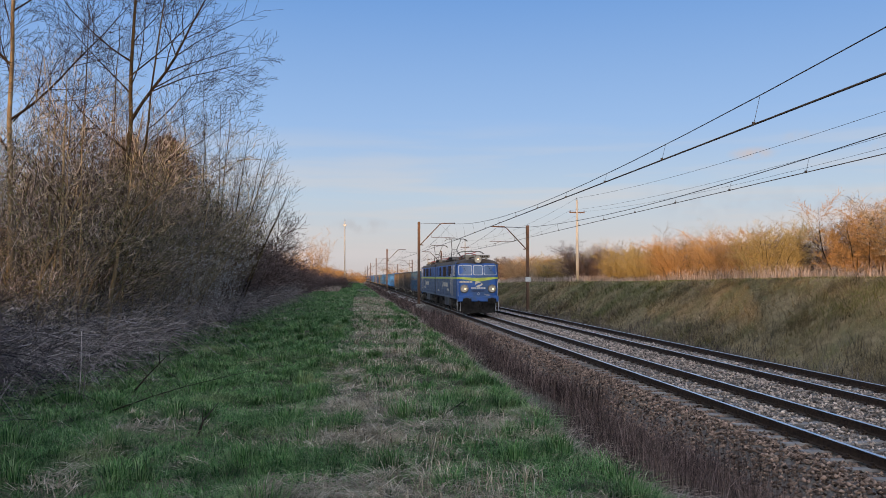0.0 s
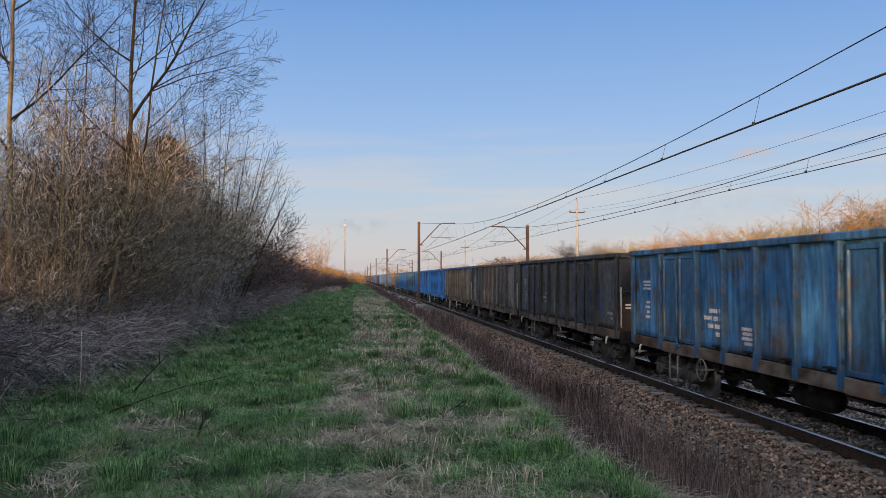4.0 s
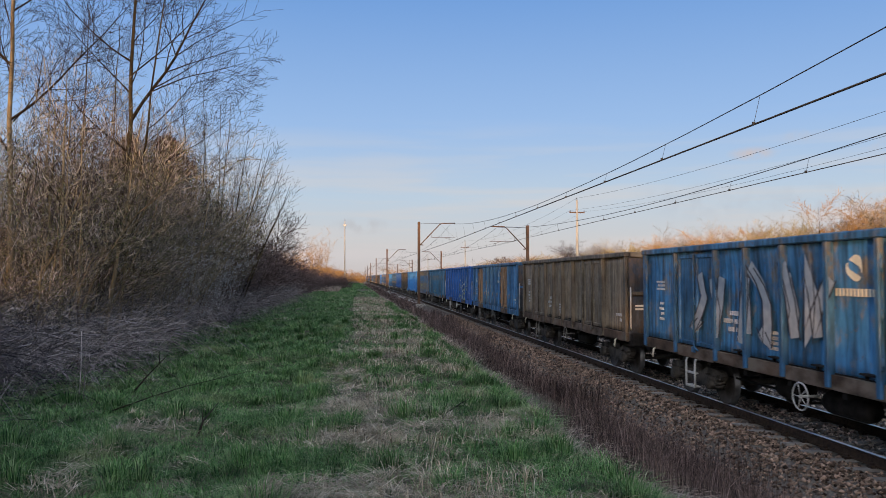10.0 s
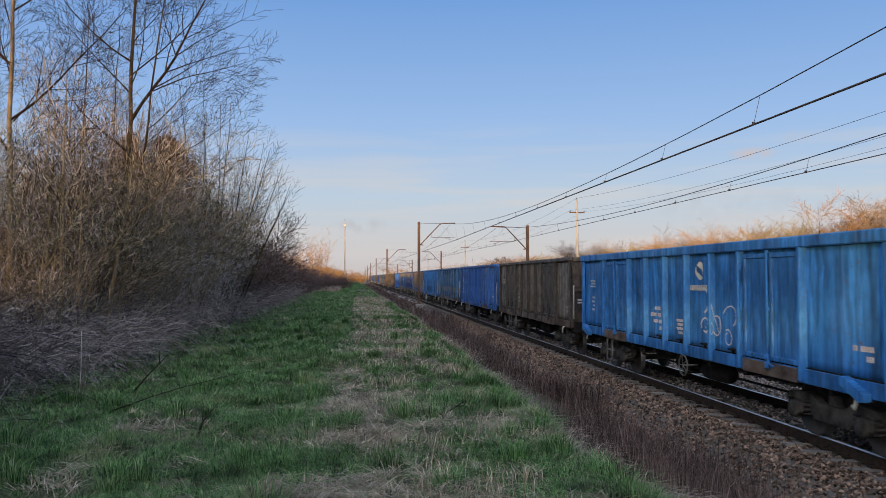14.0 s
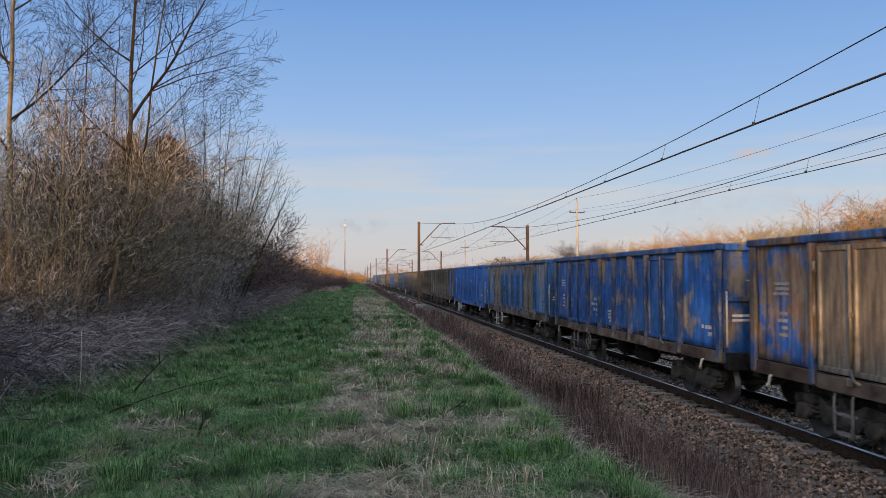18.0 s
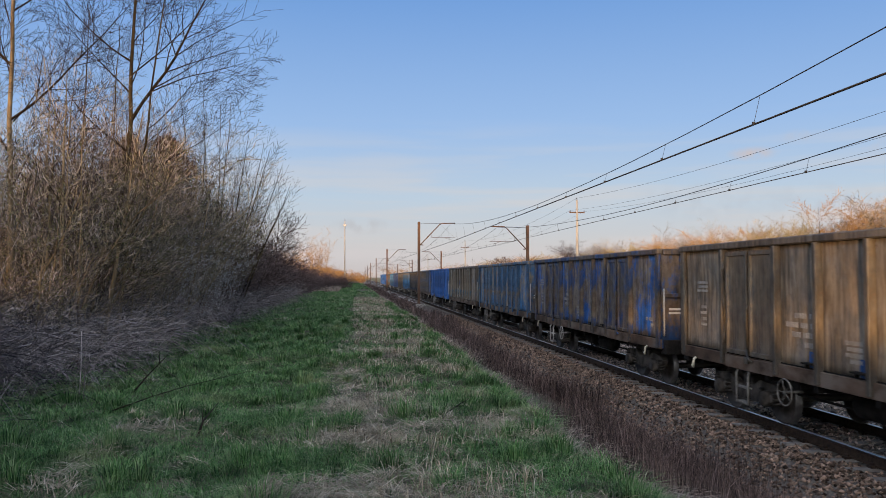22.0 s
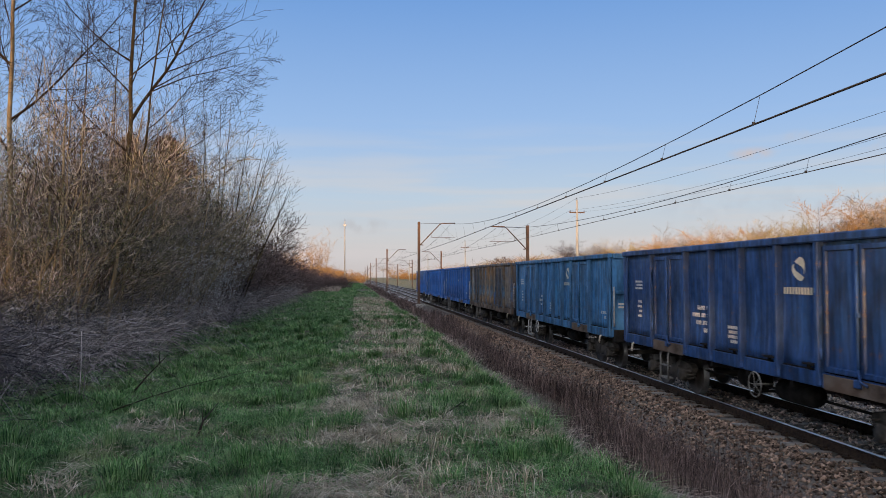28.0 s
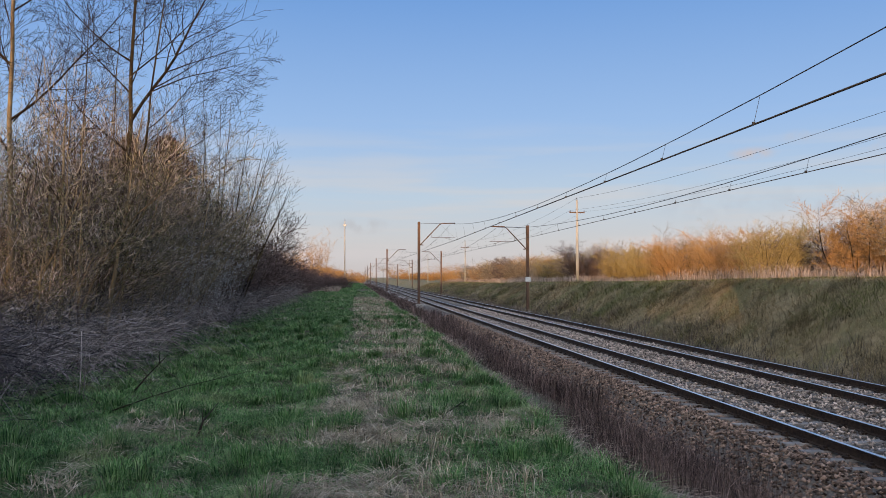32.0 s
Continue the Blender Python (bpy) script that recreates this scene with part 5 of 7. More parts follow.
    fe.face_list([(1.35 * py, f + cab * 0.025, pz) for px, py, pz in ring_s.v], ring_s.f)
    part("front_emblem", fe, M_CREAM, L, "pale emblem on the cab front")
    fl = Shape()
    for i in range(8):
        xx = -0.50 + i * 0.128
        a, b = sorted((f - cab * 0.035, f + cab * 0.012))
        fl.box(xx, xx + 0.1, a, b, 1.87, 1.98)
    for i in range(2):
        fl.box(0.42 + 0.1 * i, 0.8 + 0.05 * i, min(f - cab * 0.06, f + cab * 0.012), max(f - cab * 0.06, f + cab * 0.012), 1.48 - 0.07 * i, 1.51 - 0.07 * i)
    tagged(part("front_lettering", fl, M_WHITE, L, "white lettering bars"), kind="stuff")
    a, b = sorted((f - cab * 0.03, f + cab * 0.02))
    part("front_slot", Shape().box(-0.42, 0.42, a, b, 1.70, 1.75, 0.01), M_UNDER, L, "dark slot under the emblem")
    part("maker_plate", Shape().ring((0.0, f + cab * 0.012, 1.53), 0.075, 0.012, "y", 20, 5), M_WHITE, L, "small oval plate")
    part("buffer_plate", Shape().box(-1.18, -0.57, min(f + cab * 0.52, f + cab * 0.56), max(f + cab * 0.52, f + cab * 0.56), 0.87, 1.22, 0.03), M_UNDER, L)
    part("buffer_plate", Shape().box(0.57, 1.18, min(f + cab * 0.52, f + cab * 0.56), max(f + cab * 0.52, f + cab * 0.56), 0.87, 1.22, 0.03), M_UNDER, L)
    nb = Shape()
    for i in range(9):
        xx = -1.3 + i * 0.1
        a, b = sorted((f - cab * 0.2, f - cab * 0.06))
        nb.box(xx, xx + 0.075, a, b, 2.3, 2.42)
    part("front_number", nb, M_CREAM, L)
    for s in (-1, 1):
        part("front_handrail", Shape().tube([fx(s * 1.38, 0.33, 1.3), fx(s * 1.40, 0.24, 1.36), fx(s * 1.40, 0.27, 2.35), fx(s * 1.38, 0.35, 2.42)], 0.02, 6), M_WHITE, L, "white corner handrail")
        part("step_bracket", Shape().tube([fx(s * 1.40, 0.25, 1.0), fx(s * 1.47, 0.2, 0.95), fx(s * 1.47, 0.2, 0.35), fx(s * 1.25, 0.2, 0.35), fx(s * 1.25, 0.2, 0.95)], 0.025, 6), M_WHITE, L, "white step irons")
    bb = Shape()
    a, b = sorted((f - cab * 0.7, f + cab * 0.06))
    bb.box(-1.42, 1.42, a, b, 0.98, 1.38, 0.04)
    part("buffer_beam", bb, M_LOCO_FRONT, L, "blue buffer beam")
    BUF = TYPES["short"][1]["buffer"]
    for x in (-0.875, 0.875):
        part("buffer", BUF, M_UNDER, L, at=pose(x, f + cab * 0.06, 1.05, 0, 0, 180 if cab < 0 else 0) @ Matrix.Diagonal((1.0, 1.2, 1.0, 1)))
    part("coupler", Shape().tube([(0, f, 1.02), (0, f + cab * 0.4, 0.98), (0, f + cab * 0.5, 0.8), (0.03, f + cab * 0.45, 0.6)], 0.05, 8).tube([(0.3, f, 0.95), (0.32, f + cab * 0.2, 0.75), (0.3, f + cab * 0.1, 0.5)], 0.03, 6).tube([(-0.3, f, 0.95), (-0.32, f + cab * 0.2, 0.75), (-0.3, f + cab * 0.1, 0.5)], 0.03, 6), M_UNDER, L, "screw coupling and hoses")
    pl = Shape()
    pl.face_list([fx(-1.25, 0.2, 0.98), fx(0, -0.05, 0.98), fx(1.25, 0.2, 0.98), fx(-1.2, 0.1, 0.2), fx(0, -0.18, 0.2), fx(1.2, 0.1, 0.2), fx(-1.2, 0.14, 0.2), fx(0, -0.14, 0.2), fx(1.2, 0.14, 0.2), fx(-1.25, 0.24, 0.98), fx(0, -0.01, 0.98), fx(1.25, 0.24, 0.98)],
                 [(0, 1, 4, 3), (1, 2, 5, 4), (9, 10, 7, 6), (10, 11, 8, 7), (3, 4, 7, 6), (4, 5, 8, 7), (0, 3, 6, 9), (2, 5, 8, 11)])
    part("snow_plough", pl, M_UNDER, L, "dark steel rail guard")
    for s in (-1, 1):
        for yy in (from_front(0.7), from_front(3.0), r + cab * 0.5):
            sp = Shape()
            sp.tube([(s * 1.4, yy - 0.16, 1.16), (s * 1.47, yy - 0.16, 1.0), (s * 1.47, yy - 0.16, 0.3), (s * 1.47, yy + 0.16, 0.3), (s * 1.47, yy + 0.16, 1.0), (s * 1.4, yy + 0.16, 1.16)], 0.022, 5)
            for z in (0.3, 0.58, 0.86):
                a, b = sorted((s * 1.36, s * 1.49))
                sp.box(a, b, yy - 0.16, yy + 0.16, z, z + 0.03)
            part("cab_step", sp, M_BOGIE, L, "grimy cab steps")
    # underbody
    for y_a, y_b, x0, x1, z0 in ((-1.4, 0.3, -1.35, -0.5, 0.5), (0.45, 1.3, -1.38, -0.6, 0.52), (-1.2, 1.2, 0.5, 1.35, 0.5)):
        bx = part("equipment_box", Shape().box(x0, x1, y_a, y_b, z0, 1.16, 0.03), M_GREYBOX, L, "grey equipment box")
    part("underframe", Shape().box(-1.3, 1.3, -h + 0.2, h - 0.2, 1.0, 1.17), M_UNDER, L)
    for yb in (-4.2, 4.2):
        b = part("bogie", Shape().box(-1.05, 1.05, yb - 0.25, yb + 0.25, 0.5, 0.95, 0.04), M_UNDER, L, "grimy locomotive bogie")
        part("traction_motor", Shape().box(-0.62, 0.62, yb - 1.2, yb - 0.35, 0.3, 0.95, 0.08), M_UNDER, b)
        part("traction_motor", Shape().box(-0.62, 0.62, yb + 0.35, yb + 1.2, 0.3, 0.95, 0.08), M_UNDER, b)
        for s in (-1, 1):
            a, c = sorted((s * 1.02, s * 1.2))
            sf = Shape().slab([(yb - 2.0, 0.62), (yb - 1.9, 0.5), (yb - 0.8, 0.46), (yb - 0.5, 0.36), (yb + 0.5, 0.36), (yb + 0.8, 0.46), (yb + 1.9, 0.5), (yb + 2.0, 0.62), (yb + 1.8, 0.8), (yb - 1.8, 0.8)], a, c)
            part("side_frame", sf, M_UNDER, b)
            for dy in (-1.52, 1.52):
                wx = s * 0.7525
                wd = Shape().lathe([(0.0, s * 0.05), (0.12, s * 0.05), (0.5, s * 0.0), (0.55, s * 0.06), (0.61, s * 0.06)], (wx, yb + dy, 0.625), "x", 28)
                part("wheel", wd, M_WHEEL, b)
                part("wheel_tread", Shape().lathe([(0.61, s * 0.06), (0.622, s * 0.05), (0.622, -s * 0.04), (0.65, -s * 0.05), (0.6, -s * 0.07)], (wx, yb + dy, 0.625), "x", 28), M_TREAD, b)
                ab = Shape().lathe([(0.0, s * 0.16), (0.13, s * 0.16), (0.17, s * 0.1), (0.2, -s * 0.05)], (s * 1.14, yb + dy, 0.625), "x", 16)
                ab.box(min(s * 1.06, s * 1.24), max(s * 1.06, s * 1.24), yb + dy - 0.3, yb + dy + 0.3, 0.52, 0.66, 0.03)
                part("axle_box", ab, M_BOGIE, b)
                for ds in (-0.42, 0.42):
                    sp = Shape()
                    sp.tube([(s * 1.16 + 0.1 * math.cos(k * 0.7), yb + dy + ds + 0.1 * math.sin(k * 0.7), 0.48 + 0.0088 * k) for k in range(46)], 0.022, 5)
                    part("spring", sp, M_BOGIE, b)
            part("brake_rigging", Shape().box(min(s * 0.86, s * 0.98), max(s * 0.86, s * 0.98), yb - 2.1, yb + 2.1, 0.78, 1.1, 0.03).tube([(s * 1.24, yb - 1.9, 0.92), (s * 1.26, yb - 0.6, 0.80), (s * 1.26, yb + 0.6, 0.80), (s * 1.24, yb + 1.9, 0.92)], 0.035, 6), M_UNDER, b)
            for dy in (-2.05, -0.95, 0.95, 2.05):
                part("brake_block", Shape().slab([(yb + dy - 0.10, 0.35), (yb + dy + 0.10, 0.35), (yb + dy + 0.13, 0.95), (yb + dy - 0.13, 0.95)], min(s * 0.9, s * 1.12), max(s * 0.9, s * 1.12)), M_UNDER, b)
            part("damper", Shape().tube([(s * 1.28, yb - 0.5, 0.55), (s * 1.28, yb + 0.4, 1.0)], 0.045, 8), M_BOGIE, b)
            part("sand_pipe", Shape().tube([(s * 1.1, yb - 2.1, 1.0), (s * 1.0, yb - 2.25, 0.5), (s * 0.8, yb - 2.2, 0.12)], 0.025, 5), M_UNDER, b)
    # roof equipment: resistor boxes, pantographs, insulators
    for y_a, y_b in ((r + cab * 3.4, r + cab * 6.2),):
        y0, y1 = sorted((y_a, y_b))
        rbx = Shape().box(-0.75, 0.75, y0, y1, 4.02, 4.34, 0.05)
        k = y0 + 0.1
        while k < y1 - 0.1:
            for s in (-1, 1):
                a, c = sorted((s * 0.75, s * 0.762))
                rbx.box(a, c, k, k + 0.07, 4.08, 4.3, mat=1)
            k += 0.12
        part("resistor_box", rbx, [M_GRAVELGREY, M_UNDER], L, "grey slatted resistor housing")
    gang = Shape()
    for s in (-1, 1):
        gang.box(s * 1.05 - 0.1, s * 1.05 + 0.1, -3.0, 5.0, 4.0, 4.03)
        for k in range(9):
            gang.box(s * 1.05 - 0.02, s * 1.05 + 0.02, -3.0 + k, -2.95 + k, 3.9, 4.0)
    part("roof_walkway", gang, M_ROOF, L, "narrow roof walkway")
    pantograph(L, r + cab * 2.3 if cab < 0 else f - cab * 3.4, True)
    pantograph(L, f - cab * 3.9 if cab < 0 else r + cab * 4.6, False)
    for yy in (f - cab * 2.0, r + cab * 0.7, 0.0):
        ins = Shape().lathe([(0.05, 0), (0.13, 0.04), (0.07, 0.08), (0.13, 0.13), (0.07, 0.17), (0.12, 0.22), (0.0, 0.26)], (-0.3, yy, 4.0), "z", 12)
        part("roof_insulator", ins, M_INSULATOR, L)
    part("busbar", Shape().tube([(-0.3, f - cab * 2.0, 4.27), (-0.3, 0.0, 4.27), (-0.3, r + cab * 0.7, 4.27)], 0.02, 5), M_PANTO, L, "red roof busbar")
    TRAIN.append((L, y))
    return L


# the blue of the reflected sky is put into the glass colour
M_SCREEN = surface("sky_reflecting_windscreen", (0.07, 0.12, 0.22), (0.12, 0.18, 0.30), 1.5, 0.06, bump=0)
M_GREYBOX = surface("dull_grey_box", (0.045, 0.046, 0.048), (0.10, 0.10, 0.10), 2.5, 0.7, bump=0.15, stretch=(1, 1, 0.5))


def pantograph(L, y, raised):
    """Diamond-and-arm current collector on four insulators."""
    base = Shape()
    for x in (-0.6, 0.6):
        base.tube([(x, y - 0.75, 4.27), (x, y + 0.75, 4.27)], 0.04, 6)
    for yy in (y - 0.75, y + 0.75):
        base.tube([(-0.6, yy, 4.27), (0.6, yy, 4.27)], 0.035, 6)
    p = part("pantograph", base, M_PANTO, L, "raised red-grey pantograph" if raised else "folded red pantograph")
    for x in (-0.6, 0.6):
        for yy in (y - 0.6, y + 0.6):
            part("post_insulator", Shape().lathe([(0.05, 0), (0.1, 0.03), (0.06, 0.07), (0.1, 0.11), (0.06, 0.15), (0.1, 0.2), (0.0, 0.24)], (x, yy, 4.0), "z", 10), M_INSULATOR, p)
    if raised:
        knee, head = (y + 0.85, 5.05), (y - 0.35, 5.90)
    else:
        knee, head = (y + 1.15, 4.5), (y - 0.3, 4.56)
    arms = Shape()
    for s in (-1, 1):
        arms.tube([(s * 0.45, y - 0.5, 4.3), (s * 0.2, knee[0], knee[1])], [0.05, 0.035], 7)
        arms.tube([(s * 0.2, knee[0], knee[1]), (s * 0.42, head[0], head[1])], [0.03, 0.025], 6)
        arms.tube([(s * 0.1, y + 0.2, 4.3), (s * 0.12, knee[0] - 0.1, knee[1] - 0.1)], 0.015, 5)
    arms.tube([(-0.22, knee[0], knee[1]), (0.22, knee[0], knee[1])], 0.03, 6)
    part("arm", arms, M_PANTO_GREY if raised else M_PANTO, p)
    hd = Shape()
    for dy in (-0.22, 0.22):
        hd.tube([(-0.98, head[0] + dy, head[1] - 0.16), (-0.8, head[0] + dy, head[1] - 0.02), (-0.62, head[0] + dy, head[1] + 0.04), (0.62, head[0] + dy, head[1] + 0.04), (0.8, head[0] + dy, head[1] - 0.02), (0.98, head[0] + dy, head[1] - 0.16)], 0.022, 6)
    for s in (-1, 1):
        hd.tube([(s * 0.42, head[0] - 0.25, head[1]), (s * 0.42, head[0] + 0.25, head[1])], 0.02, 5)
    part("collector_head", hd, M_PANTO_GREY, p, "dark collector strips")


loco_section("locomotive_section", 61.75, -1, "blue electric locomotive section with yellow-green stripe and lit headlamps", True)
loco_section("locomotive_section", 77.05, 1, "blue electric locomotive section with raised rear pantograph", True)

# ---- plants and loose stone ----
def quick_mesh(name, verts, faces):
    """A mesh from arrays; faces is a list of index arrays, each of one corner count."""
    me = bpy.data.meshes.new(name)
    verts = np.asarray(verts, dtype=np.float32)
    me.vertices.add(len(verts))
    me.vertices.foreach_set("co", verts.ravel())
    loops = np.concatenate([f.ravel() for f in faces]).astype(np.int32)
    totals = np.concatenate([np.full(len(f), f.shape[1]) for f in faces]).astype(np.int32)
    me.loops.add(len(loops))
    me.loops.foreach_set("vertex_index", loops)
    me.polygons.add(len(totals))
    me.polygons.foreach_set("loop_start", np.concatenate(([0], np.cumsum(totals)[:-1])).astype(np.int32))
    me.polygons.foreach_set("loop_total", totals)
    me.update(calc_edges=True)
    return me


def sticks_mesh(name, segs, flat=False):
    """Three-sided tapered sticks from rows of x0 y0 z0 x1 y1 z1 r0 r1; the thinnest are flat slivers."""
    s = np.asarray(segs, dtype=np.float64)
    a, b = s[:, 0:3], s[:, 3:6]
    d = b - a
    d /= np.linalg.norm(d, axis=1, keepdims=True) + 1e-9
    ref = np.where(np.abs(d[:, 2:3]) < 0.9, np.array([[0, 0, 1.0]]), np.array([[1.0, 0, 0]]))
    u = np.cross(d, ref)
    u /= np.linalg.norm(u, axis=1, keepdims=True) + 1e-9
    w = np.cross(d, u)
    if flat:
        t = np.random.RandomState(len(s)).uniform(0, 6.28, (len(s), 1))
        off = u * np.cos(t) + w * np.sin(t)
        v = np.stack([a - off * s[:, 6:7], a + off * s[:, 6:7], b + off * s[:, 7:8], b - off * s[:, 7:8]], 1)
        return quick_mesh(name, v.reshape(-1, 3), [np.arange(len(s) * 4).reshape(-1, 4)])
    v = np.empty((len(s), 6, 3))
    for k in range(3):
        an = 2 * math.pi * k / 3
        off = u * math.cos(an) + w * math.sin(an)
        v[:, k] = a + off * s[:, 6:7]
        v[:, 3 + k] = b + off * s[:, 7:8]
    i = np.arange(len(s))[:, None] * 6
    quads = np.concatenate([i + np.array([[k, (k + 1) % 3, 3 + (k + 1) % 3, 3 + k]]) for k in range(3)])
    return quick_mesh(name, v.reshape(-1, 3), [quads])


def blades_mesh(name, x, y, z, az, lean, height, width, droop, rng):
    """Curved tapering blades; lean and droop are shares of the height by which middle and tip move sideways."""
    n = len(x)
    dx, dy = np.cos(az), np.sin(az)
    px, py = -dy, dx
    v = np.empty((n, 5, 3))
    mid, tip = height * lean * 0.45, height * (lean + droop)
    zm, zt = height * 0.58, height * np.clip(1.0 - droop * 0.55, 0.1, 1)
    for k, s in ((0, -1), (1, 1)):
        v[:, k] = np.stack([x + px * width * s * 0.5, y + py * width * s * 0.5, z], 1)
        v[:, 2 + k] = np.stack([x + dx * mid + px * width * s * 0.4, y + dy * mid + py * width * s * 0.4, z + zm], 1)
    v[:, 4] = np.stack([x + dx * tip, y + dy * tip, z + zt], 1)
    i = np.arange(n)[:, None] * 5
    return quick_mesh(name, v.reshape(-1, 3), [i + np.array([[0, 1, 3, 2]]), i + np.array([[2, 3, 4]])])


def plant_material(name, tones, patch=None, patch_scale=0.5, rough=0.75, through=0.25, patch_at=(0.45, 0.6), gap_shade=None, along=False):
    """Tone by blade, with patches of another tone over the ground; thin stuff lets some light through."""
    m, nt, b = material(name, rough)
    g = nt.nodes.new("ShaderNodeNewGeometry")
    o = nt.nodes.new("ShaderNodeObjectInfo")
    s = nt.nodes.new("ShaderNodeMath")
    s.operation = "ADD"
    nt.links.new(g.outputs["Random Per Island"], s.inputs[0])
    nt.links.new(o.outputs["Random"], s.inputs[1])
    fr = nt.nodes.new("ShaderNodeMath")
    fr.operation = "FRACT"
    nt.links.new(s.outputs[0], fr.inputs[0])
    if along:
        col = ramp(nt, noise_of(nt, coords(nt), 4.0, 5.0, 0.7), [(0.30 + 0.40 * i / max(1, len(tones) - 1), c) for i, c in enumerate(tones)])
    else:
        col = ramp(nt, fr.outputs[0], [(i / max(1, len(tones) - 1), c) for i, c in enumerate(tones)])
    if patch:
        vec = coords(nt)
        col = mixed(nt, ramp(nt, noise_of(nt, vec, patch_scale, 4.0), [(patch_at[0], (0, 0, 0)), (patch_at[1], (1, 1, 1))]), col, ramp(nt, fr.outputs[0], [(0, tuple(c * 0.6 for c in patch)), (1, tuple(min(1, c * 1.35) for c in patch))]))
    # noise multiplies the colour down, painting in the shade of gaps between tufts
    if gap_shade:
        col = mixed(nt, 1.0, col, ramp(nt, noise_of(nt, coords(nt), gap_shade, 3.0), [(0.32, (0.26, 0.28, 0.26)), (0.52, (0.85, 0.85, 0.85)), (0.68, (1, 1, 1))]), "MULTIPLY")
    nt.links.new(col, b.inputs["Base Color"])
    if through:
        tr = nt.nodes.new("ShaderNodeBsdfTranslucent")
        nt.links.new(col, tr.inputs["Color"])
        mx = nt.nodes.new("ShaderNodeMixShader")
        mx.inputs[0].default_value = through
        out = nt.nodes["Material Output"]
        nt.links.new(b.outputs[0], mx.inputs[1])
        nt.links.new(tr.outputs[0], mx.inputs[2])
        nt.links.new(mx.outputs[0], out.inputs["Surface"])
    return m


M_GRASS = plant_material("fresh_spring_grass", [(0.03, 0.07, 0.024), (0.105, 0.235, 0.068), (0.215, 0.405, 0.125), (0.46, 0.56, 0.28)], (0.42, 0.45, 0.21), 0.8, patch_at=(0.58, 0.76), gap_shade=3.0)
M_STRAW = plant_material("dry_straw_grass", [(0.28, 0.205, 0.125), (0.66, 0.525, 0.35), (0.95, 0.82, 0.62)], through=0.2, gap_shade=3.5)
M_THATCH = plant_material("old_grey_thatch", [(0.14, 0.105, 0.07), (0.36, 0.28, 0.195), (0.62, 0.51, 0.37)], through=0.1, gap_shade=3.0)
M_SCRUB = plant_material("dead_brown_stems", [(0.025, 0.016, 0.015), (0.07, 0.045, 0.040), (0.16, 0.105, 0.09), (0.42, 0.30, 0.25)], (0.34, 0.25, 0.20), 0.45, through=0.0, patch_at=(0.60, 0.74), gap_shade=1.6)
M_BANKGRASS = plant_material("rough_tan_bank_grass", [(0.17, 0.12, 0.062), (0.42, 0.315, 0.165), (0.78, 0.61, 0.36)], (0.27, 0.27, 0.095), 0.28, through=0.35, patch_at=(0.50, 0.62), gap_shade=1.1)
M_BANKGREEN = plant_material("short_green_bank_turf", [(0.19, 0.215, 0.062), (0.34, 0.37, 0.115), (0.56, 0.53, 0.22)], (0.52, 0.40, 0.20), 0.3, through=0.35, patch_at=(0.56, 0.68), gap_shade=1.0)
M_DITCH = plant_material("grey_brown_ditch_weeds", [(0.10, 0.075, 0.062), (0.21, 0.16, 0.13), (0.40, 0.325, 0.26)], (0.26, 0.215, 0.15), 0.4, through=0.15, gap_shade=1.2)
M_REED = plant_material("pale_dry_reeds", [(0.36, 0.255, 0.185), (0.58, 0.435, 0.335), (0.80, 0.645, 0.52)], through=0.25, gap_shade=0.9)
M_BARK = surface("grey_brown_bark", (0.014, 0.010, 0.008), (0.055, 0.038, 0.022), 8.0, 0.9, bump=0.5, fine=30, stretch=(1, 1, 0.3))
M_TRUNK = surface("lichen_grown_trunk", (0.018, 0.013, 0.009), (0.13, 0.09, 0.036), 4.0, 0.9, bump=0.5, fine=30, stretch=(1, 1, 0.25), spread=(0.38, 0.72))
M_STEM = surface("ochre_young_bark", (0.06, 0.043, 0.026), (0.40, 0.30, 0.17), 4.0, 0.85, bump=0.3, fine=30, stretch=(1, 1, 0.3))
M_TREE_TWIG = plant_material("dark_tree_twigs", [(0.010, 0.007, 0.006), (0.026, 0.018, 0.014), (0.06, 0.04, 0.028)], through=0.0, rough=0.8, along=True)
M_TWIG = plant_material("brown_twigs", [(0.02, 0.016, 0.013), (0.07, 0.055, 0.048), (0.16, 0.128, 0.11), (0.34, 0.28, 0.24), (0.66, 0.57, 0.49)], through=0.0, rough=0.8)
M_TWIG_GREY = plant_material("grey_bramble_canes", [(0.03, 0.025, 0.026), (0.11, 0.094, 0.095), (0.28, 0.24, 0.235), (0.68, 0.60, 0.57)], through=0.0, rough=0.8, gap_shade=1.4)
# the grey canes again, darker: shade inside the near tangles put into the colour
M_TWIG_SHADED = plant_material("blackish_bramble_stems", [(0.012, 0.010, 0.012), (0.03, 0.025, 0.029), (0.075, 0.063, 0.068), (0.2, 0.17, 0.175)], through=0.0, rough=0.8, gap_shade=1.4)
M_CANE = plant_material("pale_dead_canes", [(0.10, 0.082, 0.075), (0.30, 0.255, 0.228), (0.66, 0.585, 0.52)], through=0.0, rough=0.8)
M_TWIG_OCHRE = plant_material("ochre_willow_twigs", [(0.20, 0.105, 0.042), (0.42, 0.235, 0.09), (0.64, 0.385, 0.155)], through=0.0, rough=0.8)
M_TWIG_OLIVE = plant_material("olive_hazel_twigs", [(0.16, 0.115, 0.046), (0.36, 0.26, 0.095), (0.58, 0.43, 0.18)], through=0.0, rough=0.8)
